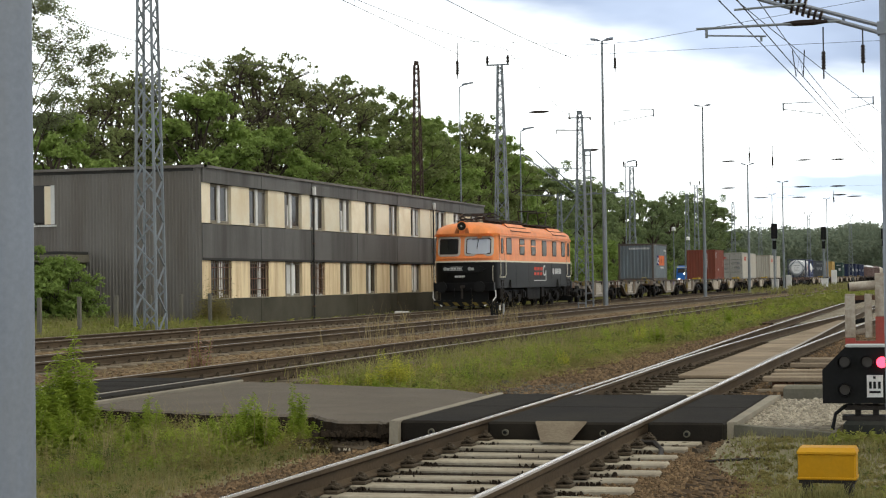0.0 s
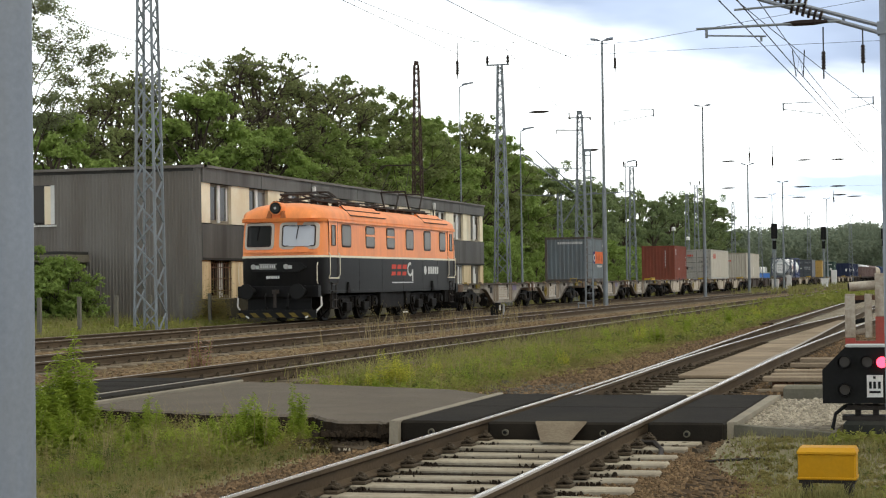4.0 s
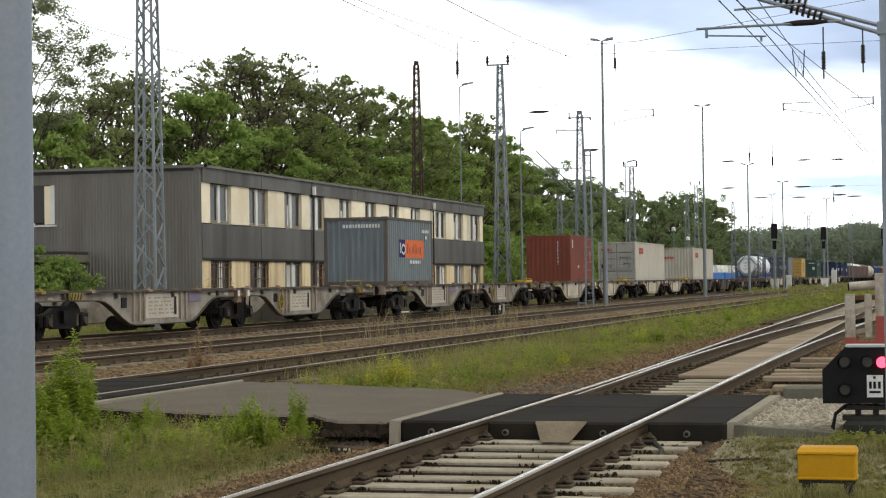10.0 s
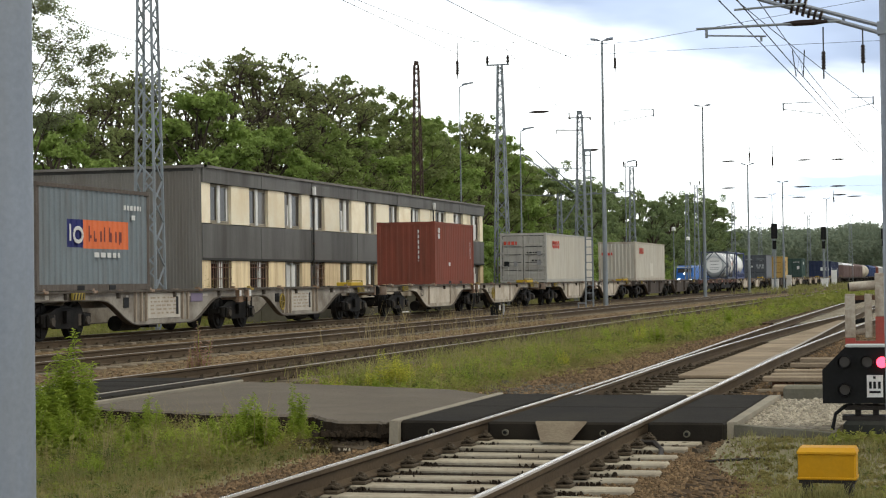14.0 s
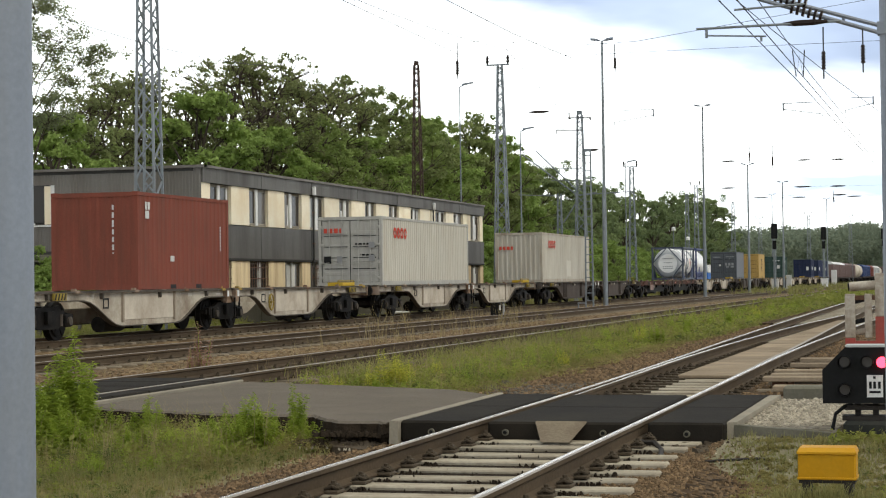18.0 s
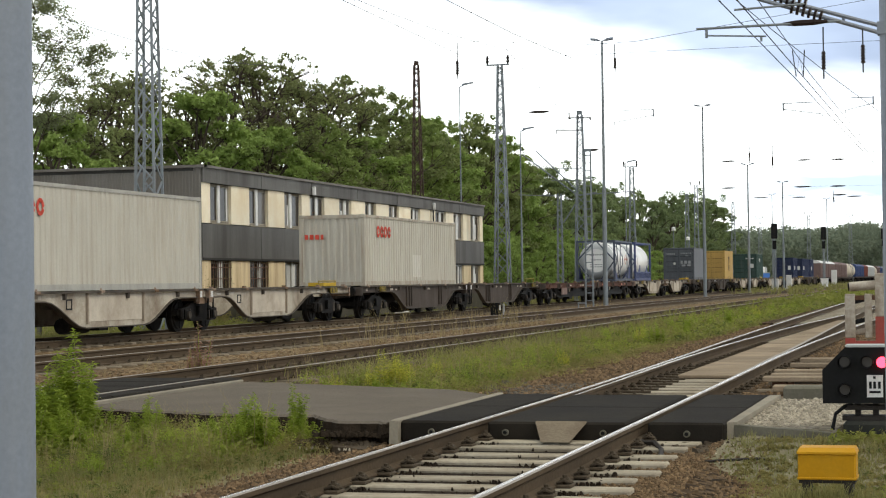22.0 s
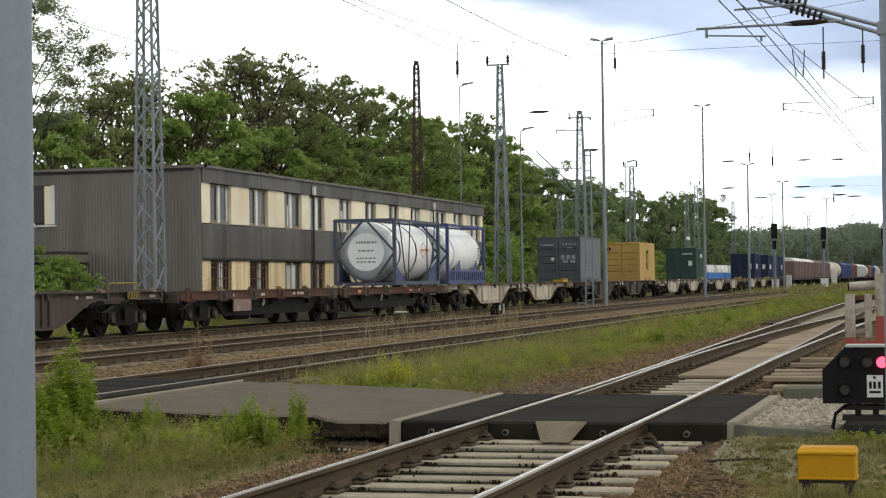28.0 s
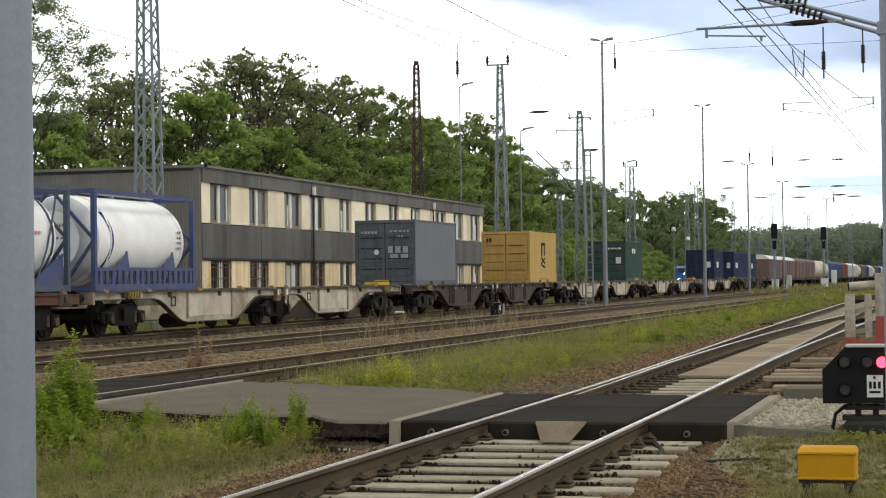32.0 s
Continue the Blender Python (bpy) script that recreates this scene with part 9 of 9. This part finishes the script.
# front row along the wood's edge, then a second row behind it
for kind, x, y, h in (("t", 101, 47.5, 14.9), ("t", 112, 43.8, 16.6), ("t", 118.5, 44.8, 16.6), ("t", 129, 45, 17.4), ("t", 97, 46.5, 13.8), ("m", 80.5, 42, 10.2), ("o", 87, 44, 10.2), ("t", 92.5, 45.5, 13.0), ("m", 98.5, 42, 13.0), ("t", 103, 45, 14.9), ("m", 106.5, 41, 11.9), ("r", 115, 40.5, 11.9), ("t", 108.5, 44, 16.4),
                      ("t", 123, 44, 17.2), ("r", 118, 42, 13.2), ("m", 127, 41.5, 12.5), ("o", 137, 44.5, 17.4), ("r", 144, 43, 16.2), ("m", 151, 44, 16.1), ("r", 160, 45, 16.3),
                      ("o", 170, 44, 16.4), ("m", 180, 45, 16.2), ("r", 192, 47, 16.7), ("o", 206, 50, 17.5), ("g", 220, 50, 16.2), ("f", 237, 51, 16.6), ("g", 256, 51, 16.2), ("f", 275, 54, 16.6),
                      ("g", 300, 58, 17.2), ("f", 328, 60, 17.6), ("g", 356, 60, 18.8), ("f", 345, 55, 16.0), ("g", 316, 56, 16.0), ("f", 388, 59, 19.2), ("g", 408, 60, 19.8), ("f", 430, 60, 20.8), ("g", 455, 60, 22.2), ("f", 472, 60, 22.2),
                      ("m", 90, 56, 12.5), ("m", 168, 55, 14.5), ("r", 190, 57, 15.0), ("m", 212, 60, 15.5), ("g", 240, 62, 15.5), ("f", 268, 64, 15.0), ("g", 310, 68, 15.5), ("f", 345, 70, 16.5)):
    plant(kind, x, y, h)
plant("h", 64.7, 35.2, 14.4)
for k in range(38):
    x = 103 + k * 5.2 + rt.uniform(-1.5, 1.5)
    plant("b", x, (40.2 if x < 180 else 40.2 + (x - 180) * 0.07) + rt.uniform(-1.5, 1.5), rt.uniform(4.0, 6.8))
for k in range(12):
    plant("b", 104 + k * 9 + rt.uniform(-2, 2), 33 + k * 0.5 + rt.uniform(-2, 2), rt.uniform(2.5, 5.0))
plant("b", 56.8, 30.2, 2.3)
plant("b", 56.5, 31.6, 2.5)
for x, y, h in ((56.6, 30.9, 2.3), (56.9, 32.6, 2.4), (57.3, 31.4, 2.2), (56.4, 33.4, 2.4), (57.0, 29.9, 2.0), (56.2, 32.0, 2.2), (56.3, 30.5, 1.9)):
    plant("b", x, y, h)
plant("b", 57.2, 33.8, 2.4)
plant("b", 57.6, 33.0, 2.3)
plant("b", 58.0, 29.2, 1.6)
for x, y, h in ((57.6, 29.6, 2.5), (57.8, 30.3, 2.7), (57.2, 30.9, 2.9), (57.4, 29.0, 1.8)):
    plant("b", x, y, h)

# distant woods on the rising ground
rng = np.random.default_rng(9)
cen, rad = [], []
for k in range(1500):
    x = rng.uniform(560, 900)
    y = rng.uniform(-130, 150)
    hh = 15.5 + 0.026 * (x - 560) + 0.9 * math.sin(y * 0.13) + 0.8 * math.sin(y * 0.31 + 1) + rng.uniform(-1.2, 1.2) + 3.0 * math.exp(-((y / x * 700 - 36) / 7) ** 2)
    for j in range(6):
        z = 0.86 if j == 0 else rng.uniform(0.0, 0.8)
        cen.append((x, y, hh * z))
        rad.append(rng.uniform(2.4, 4.2))
v, f = leaf_tris(cen, rad, 36, 0.95, rng)
# pale grey-green puts the far haze into the leaf colour itself
M_FARLEAF = leafmat("haze_greyed_foliage", (0.15, 0.185, 0.135), (0.25, 0.285, 0.2))
tagged(new("far_woods", fast_mesh("far_woods", v, f, M_FARLEAF)), "green woods on the horizon with haze in their leaf colour", "woods", kind="stuff")


def blades(name, boxes, label, material, seed, cat="grass"):
    """Grass as thin bent blades. boxes: x0, x1, y0, y1, z, count, height, width."""
    r = np.random.default_rng(seed)
    vs = []
    for x0, x1, y0, y1, z, n, h, w in boxes:
        tx, ty = r.uniform(x0, x1, n // 6 + 1), r.uniform(y0, y1, n // 6 + 1)
        x = np.repeat(tx, 6)[:n] + r.normal(0, 0.05, n)
        y = np.repeat(ty, 6)[:n] + r.normal(0, 0.05, n)
        hh = h * (0.45 + 0.9 * np.repeat(r.random(n // 6 + 1), 6)[:n]) * r.uniform(0.6, 1.1, n)
        a = r.uniform(0, 6.28, n)
        ln = r.uniform(0.1, 0.6, n) * hh
        ca, sa = np.cos(a), np.sin(a)
        ww = w * r.uniform(0.6, 1.3, n)
        b = r.uniform(0, 6.28, n)
        z = z(x, y) if callable(z) else np.full(n, z)
        p0 = np.stack([x - np.cos(b) * ww, y - np.sin(b) * ww, z], 1)
        p1 = np.stack([x + np.cos(b) * ww, y + np.sin(b) * ww, z], 1)
        p2 = np.stack([x + ca * ln * 0.4 + np.cos(b) * ww * 0.7, y + sa * ln * 0.4 + np.sin(b) * ww * 0.7, z + hh * 0.65], 1)
        p3 = np.stack([x + ca * ln, y + sa * ln, z + hh], 1)
        p2b = np.stack([x + ca * ln * 0.4 - np.cos(b) * ww * 0.7, y + sa * ln * 0.4 - np.sin(b) * ww * 0.7, z + hh * 0.65], 1)
        vs.append(np.stack([p0, p1, p2, p2b, p2b, p2, p3, p3], 1).reshape(-1, 3))
    v = np.concatenate(vs)
    n = len(v) // 8
    q = np.arange(n)[:, None] * 8
    f = np.concatenate([q + np.array([[0, 1, 2, 3]]), q + np.array([[4, 5, 6, 7]])])
    # the tip quad is narrowed to a point by sharing its last corner
    me = bpy.data.meshes.new(name)
    me.from_pydata(v.tolist(), [], [tuple(a[:3]) if k >= n else tuple(a) for k, a in enumerate(f.tolist())])
    me.materials.append(material)
    return tagged(new(name, me), label, cat, kind="stuff")


blades("grass_strip", [(22.5, 45, 6.5, 9.3, -0.33, 9000, 0.11, 0.005), (25, 45, 7.4, 9.4, -0.33, 2500, 0.24, 0.005), (45, 90, 6.2, 9.6, -0.33, 18000, 0.2, 0.008), (90, 240, 5.9, 9.6, -0.33, 12000, 0.32, 0.02), (26, 60, 8.9, 10.0, -0.3, 6000, 0.34, 0.006), (60, 200, 9.0, 11.5, -0.3, 7000, 0.35, 0.015), (150, 290, 13.0, 18.6, -0.3, 3000, 0.7, 0.03)], "green grass strip between loop track and siding", M_GRASS, 1)
blades("grass_corner", [(9.5, 17.2, 5.9, 9.2, -0.33, 8000, 0.08, 0.003), (13.5, 17.0, 6.2, 9.0, -0.33, 1200, 0.2, 0.003), (16.0, 18.0, 6.4, 9.0, -0.26, 1600, 0.17, 0.003)], "ragged green grass beside the path", M_GRASS, 2)
blades("grass_khaki", [(9.5, 17.0, 5.75, 9.2, -0.33, 12000, 0.08, 0.004)], "short khaki grass beside the path", M_KHAKI, 7)
blades("grass_dry", [(9.5, 17.0, 5.7, 9.2, -0.33, 2200, 0.15, 0.002), (14.5, 17.0, 6.2, 8.6, -0.33, 260, 0.5, 0.0025), (24, 70, 7.2, 9.6, -0.33, 1300, 0.42, 0.004), (26, 60, 9.0, 13.8, -0.22, 500, 0.4, 0.003), (40, 62, 13.2, 14.3, -0.22, 200, 0.9, 0.005), (60, 110, 18.2, 19.6, -0.27, 300, 0.5, 0.006)], "dry straw-coloured grass stalks", M_DRY, 3)
blades("grass_right", [(13.25, 13.5, 0.6, 1.3, -0.33, 500, 0.12, 0.004), (10, 13.4, -1.2, 1.2, -0.33, 1800, 0.045, 0.005), (13.2, 16.15, -1.0, 1.2, bank, 9000, 0.05, 0.004), (13.4, 16.1, 0.9, 1.9, bank, 3200, 0.04, 0.004), (15.3, 16.15, -0.6, 1.0, bank, 900, 0.11, 0.003), (16.0, 16.4, 1.0, 1.9, bank, 150, 0.08, 0.003)], "short khaki grass beside the cable box", M_KHAKI, 4)
blades("grass_beyond", [(20, 60, -6, 0.6, -0.33, 9000, 0.3, 0.008)], "grass beyond the signal", M_GRASS, 8)
blades("grass_fence", [(36, 61, 23.9, 25.9, -0.33, 10000, 0.38, 0.012), (61, 102, 25.0, 25.9, -0.33, 1500, 0.2, 0.012), (34, 60, 26, 34, -0.33, 16000, 0.6, 0.014), (100, 240, 23.7, 40, -0.33, 14000, 0.7, 0.03)], "tall green grass along the fence and wall", M_GRASS, 5)


def ground_cover(name, boxes, label, material, seed):
    """Low herbs: many tiny leaves in uneven clumps. boxes: x0, x1, y0, y1, z, clumps, height, leaf."""
    r = np.random.default_rng(seed)
    vs, fs, o = [], [], 0
    for x0, x1, y0, y1, z, n, h, leaf in boxes:
        rad = h * r.uniform(0.5, 1.1, n)
        cx, cy = r.uniform(x0, x1, n), r.uniform(y0, y1, n)
        base = z(cx, cy) if callable(z) else np.full(n, z)
        v, f = leaf_cloud(np.stack([cx, cy, base + rad * 0.35], 1), rad, 27, leaf * 1.2, r)
        v[:, 2] = np.maximum(v[:, 2], np.repeat(base, 27 * 4) - 0.02)
        vs.append(v)
        fs.append(f + o)
        o += len(v)
    return tagged(new(name, fast_mesh(name, np.concatenate(vs), np.concatenate(fs), material)), label, "low plants", kind="stuff")


M_HERB = leafmat("low_herb_leaves", (0.17, 0.20, 0.04), (0.34, 0.345, 0.09))
M_HERBDRY = leafmat("faded_herb_leaves", (0.20, 0.18, 0.065), (0.36, 0.30, 0.12))
ground_cover("herbs_strip", [(23, 46, 6.9, 9.5, -0.33, 1300, 0.17, 0.025), (46, 95, 6.3, 9.7, -0.33, 1100, 0.26, 0.05), (95, 240, 6.0, 10.5, -0.33, 700, 0.42, 0.12), (26, 40, 8.3, 9.7, -0.3, 200, 0.24, 0.03)], "low green herbs between loop track and siding", M_HERB, 21)
ground_cover("herbs_corner", [(15.2, 17.0, 7.3, 9.0, -0.33, 130, 0.24, 0.03), (15.6, 17.0, 6.3, 7.2, -0.33, 60, 0.2, 0.028), (14.6, 17.4, 6.3, 9.2, -0.33, 420, 0.13, 0.02), (11, 14.6, 6.2, 8.4, -0.33, 160, 0.07, 0.016)], "low green herbs beside the path", M_HERB, 22)
ground_cover("herbs_right", [(15.6, 16.4, -0.6, 0.5, bank, 50, 0.13, 0.02), (15.8, 16.15, 0.55, 1.05, bank, 22, 0.1, 0.018), (13.2, 14.2, -0.4, 0.75, bank, 30, 0.07, 0.016)], "low green herbs beside the cable box", M_HERB, 23)
ground_cover("herbs_faded", [(10.5, 17.0, 5.9, 9.2, -0.33, 700, 0.06, 0.014), (11, 13.4, -0.8, 1.4, -0.33, 300, 0.045, 0.013), (13.3, 16.1, -0.9, 1.75, bank, 900, 0.04, 0.012), (23, 46, 6.2, 7.4, -0.33, 500, 0.09, 0.02), (27, 60, 6.0, 9.0, -0.33, 250, 0.14, 0.03)], "faded low herbs and straw on the soil", M_HERBDRY, 25)
M_HERBDARK = leafmat("dark_herb_leaves", (0.09, 0.12, 0.035), (0.19, 0.21, 0.06))
ground_cover("herbs_dark", [(11, 17.2, 5.9, 9.2, -0.33, 420, 0.08, 0.016), (13.3, 16.0, -0.9, 1.2, bank, 130, 0.045, 0.013), (23, 46, 7.0, 9.5, -0.33, 420, 0.15, 0.025), (46, 95, 6.3, 9.7, -0.33, 400, 0.24, 0.05)], "dark green low herbs in the grass", M_HERBDARK, 26)
ground_cover("herbs_fence", [(38, 61, 24.2, 30, -0.33, 900, 0.45, 0.06), (62, 102, 25.2, 25.8, -0.33, 60, 0.2, 0.05)], "green herbs along the fence and wall", M_HERB, 24)


def weed(seed, h, material, label, leaves=60, lw=0.026, ll=0.13, stems=(6, 9)):
    """A leafy weed: several leaning stems with narrow pointed leaves set round them, shorter towards the tip."""
    rnd = random.Random(seed)
    t = thing("weed", label, "weed", group="weeds beside the path")
    lf = MB()
    for s in range(rnd.randint(*stems)):
        a = rnd.uniform(0, 6.28)
        lean = (rnd.uniform(0.02, 0.24) if s else 0.04) * h
        hh = h * (rnd.uniform(0.4, 0.85) if s else 1.0)
        bx, by = rnd.uniform(-0.11, 0.11), rnd.uniform(-0.11, 0.11)
        tip = Vector((bx + lean * math.cos(a), by + lean * math.sin(a), hh))
        root = Vector((bx, by, 0))
        part("stem", MB().tube(tuple(root), tuple(tip), 0.006, 0.002, n=5), M_WEED, t)
        for k in range(leaves):
            u = 0.06 + 0.94 * k / leaves
            c = root.lerp(tip, u)
            b = k * 2.4 + rnd.uniform(-0.6, 0.6)
            L = ll * (1.3 - 0.85 * u) * rnd.uniform(0.6, 1.2)
            d = Vector((math.cos(b), math.sin(b), rnd.uniform(-0.1, 0.9))).normalized()
            n = d.cross(Vector((0, 0, 1))).normalized() * lw * (1.15 - 0.5 * u)
            m = c + d * L * 0.45
            lf.add([c, m + n, c + d * L + Vector((0, 0, -0.3 * L)), m - n], [(0, 1, 2, 3)])
    part("leaves", lf.raw("leaves", material), None, t)
    return t


def herb_field(name, boxes, label, material, seed):
    """Leafy stalks of mid height, sown in uneven tufts. boxes: x0, x1, y0, y1, z, stalks, height, leaf length."""
    r = np.random.default_rng(seed)
    vs = []
    for x0, x1, y0, y1, z, n, h, leaf in boxes:
        tuft = np.stack([r.uniform(x0, x1, n // 7 + 1), r.uniform(y0, y1, n // 7 + 1)], 1)
        base = np.repeat(tuft, 7, axis=0)[:n] + r.normal(0, 0.07, (n, 2))
        hh = h * np.repeat(r.uniform(0.5, 1.15, n // 7 + 1), 7)[:n] * r.uniform(0.6, 1.1, n)
        az = r.uniform(0, 6.28, n)
        lean = r.uniform(0.05, 0.35, n) * hh
        k = 22
        u = (np.arange(k) + 0.7) / k
        c = np.stack([base[:, :1] + (lean * np.cos(az))[:, None] * u, base[:, 1:] + (lean * np.sin(az))[:, None] * u, z + hh[:, None] * u], 2)
        b = r.uniform(0, 6.28, (n, k))
        L = leaf * (1.25 - 0.75 * u)[None, :] * r.uniform(0.6, 1.2, (n, k))
        d = np.stack([np.cos(b), np.sin(b), r.uniform(-0.2, 0.9, (n, k))], 2)
        d /= np.linalg.norm(d, axis=2)[:, :, None]
        side = np.stack([-np.sin(b), np.cos(b), np.zeros_like(b)], 2) * (0.16 * L)[:, :, None]
        m = c + d * (0.45 * L)[:, :, None]
        e = c + d * L[:, :, None] - np.array([0, 0, 1.0]) * (0.25 * L)[:, :, None]
        vs.append(np.stack([c, m + side, e, m - side], 2).reshape(-1, 3))
    v = np.concatenate(vs)
    return tagged(new(name, fast_mesh(name, v, np.arange(len(v)).reshape(-1, 4), material)), label, "low plants", kind="stuff")


herb_field("herbs_leafy", [(15.4, 17.0, 7.9, 9.1, -0.33, 260, 0.42, 0.09), (15.8, 17.1, 6.3, 7.9, -0.33, 230, 0.32, 0.075), (13.6, 15.8, 6.6, 9.0, -0.33, 240, 0.2, 0.055), (16.4, 17.2, 5.9, 6.5, -0.33, 60, 0.26, 0.06), (24, 44, 7.2, 9.5, -0.33, 700, 0.3, 0.07), (44, 90, 6.6, 9.7, -0.33, 900, 0.42, 0.12)], "leafy green stalks standing in the grass", M_WEED, 51)
herb_field("herbs_low", [(11.0, 15.8, 5.95, 8.9, -0.33, 1100, 0.11, 0.035), (14.5, 17.0, 6.2, 9.0, -0.33, 300, 0.16, 0.04)], "low olive-green leafy stalks in the grass", M_KHAKI, 53)
herb_field("herbs_blue_green", [(14.6, 16.8, 7.2, 8.9, -0.33, 150, 0.22, 0.06), (15.9, 17.0, 6.4, 7.6, -0.33, 90, 0.2, 0.055), (24, 34, 7.4, 9.2, -0.33, 120, 0.3, 0.06)], "blue-green leafy stalks in the grass", M_HERBDARK, 54)
herb_field("herbs_khaki", [(16.8, 17.5, 6.3, 8.7, -0.3, 330, 0.26, 0.05), (16.3, 16.7, 5.7, 6.3, -0.3, 70, 0.14, 0.035), (14.2, 17.0, 6.0, 9.0, -0.33, 420, 0.24, 0.05), (23.5, 44, 6.6, 9.4, -0.33, 900, 0.24, 0.06), (44, 90, 6.2, 9.7, -0.33, 700, 0.36, 0.1), (60.2, 62.0, 25.3, 25.9, -0.33, 160, 1.9, 0.16), (58, 61, 24.6, 25.8, -0.33, 120, 0.9, 0.12)], "olive-brown stalks standing in the grass", M_HERBDRY, 52)


W = [weed(1, 0.95, M_WEED, "tall bright green leafy weed beside the path", 130, 0.016, 0.15, (7, 10)), weed(2, 0.6, M_WEED, "bright green bushy weed beside the path", 80, 0.015, 0.13, (10, 13)), weed(3, 0.5, M_WEEDY, "yellow-green flowering weed in the grass strip", 40, 0.018, 0.08), weed(4, 0.7, leafmat("reddish_weed", (0.33, 0.19, 0.13), (0.44, 0.29, 0.21)), "reddish dry dock plant in the ballast", 70, 0.013, 0.1, (5, 7))]
first = [True] * 4
for k, x, y, s in ((0, 16.9, 8.62, 1.24), (0, 16.8, 8.75, 0.95), (0, 16.75, 8.45, 0.85), (1, 16.7, 8.75, 1.4), (1, 16.6, 8.5, 1.45), (1, 16.9, 8.85, 1.3), (1, 16.3, 8.6, 1.1), (1, 16.5, 8.3, 1.0), (1, 15.9, 8.3, 0.9), (1, 15.6, 8.0, 0.8), (0, 16.4, 8.7, 0.7), (1, 16.2, 8.85, 1.3), (1, 15.9, 8.65, 1.2), (1, 17.0, 8.3, 0.7),
                   (1, 16.9, 7.85, 0.85), (1, 16.8, 7.78, 0.8), (1, 17.1, 7.8, 0.75), (1, 16.2, 7.55, 0.5), (1, 15.8, 7.5, 0.55),
                   (1, 16.5, 6.62, 0.9), (1, 16.4, 6.5, 0.95), (1, 16.7, 6.75, 0.85), (1, 16.3, 6.4, 0.8), (1, 16.1, 6.55, 0.7), (1, 16.6, 6.9, 0.75), (1, 16.9, 7.1, 0.6), (1, 16.7, 6.45, 0.75),
                   (0, 17.1, 6.3, 0.66), (1, 17.0, 6.22, 0.6), (1, 16.9, 6.3, 0.55), (1, 16.8, 6.15, 0.5),
                   (2, 26.3, 8.15, 1.25), (2, 26.5, 8.3, 1.2), (2, 26.1, 8.0, 1.1), (2, 26.7, 8.1, 1.0), (2, 25.8, 8.35, 0.9), (2, 29.0, 8.3, 0.8), (2, 33.0, 7.0, 0.8), (2, 45.0, 7.6, 1.2), (3, 27.7, 11.9, 1.45), (3, 27.9, 12.0, 1.1), (3, 27.5, 11.95, 0.9), (1, 44.0, 7.0, 0.9), (1, 52.0, 7.4, 1.0), (1, 24.2, 7.8, 0.6), (2, 25.0, 8.6, 0.7), (1, 60.0, 7.2, 1.1), (2, 70.0, 7.4, 1.3)):
    m = Matrix.LocRotScale((x, y, -0.33), Euler((0, 0, rt.uniform(0, 6.28))), (s, s, s))
    if first[k]:
        first[k] = False
        W[k].matrix_basis = m
    else:
        copy_thing(W[k], m @ Matrix.Diagonal((1 / W[k].scale[0], 1 / W[k].scale[1], 1 / W[k].scale[2], 1)))


# ---- what moves ----
def motions():
    times = [0.5 * k for k in range(65)]
    for ob, s0, y, z in TRAIN:
        walk(ob, [(t, pose(s0 - travelled(t), y, z)) for t in times])
    # wheels roll without slip; those far off at the rear stay still on their axles
    steps = [k / 15 for k in range(481)]
    for ob, r, x in WHEELS:
        top = ob.parent.parent
        s0 = next(s for o, s, _, _ in TRAIN if o == top)
        if s0 < 330:
            walk(ob, [(t, pose(x, 0, r) @ Matrix.Rotation(-travelled(t) / r, 4, "Y")) for t in steps])


motions()
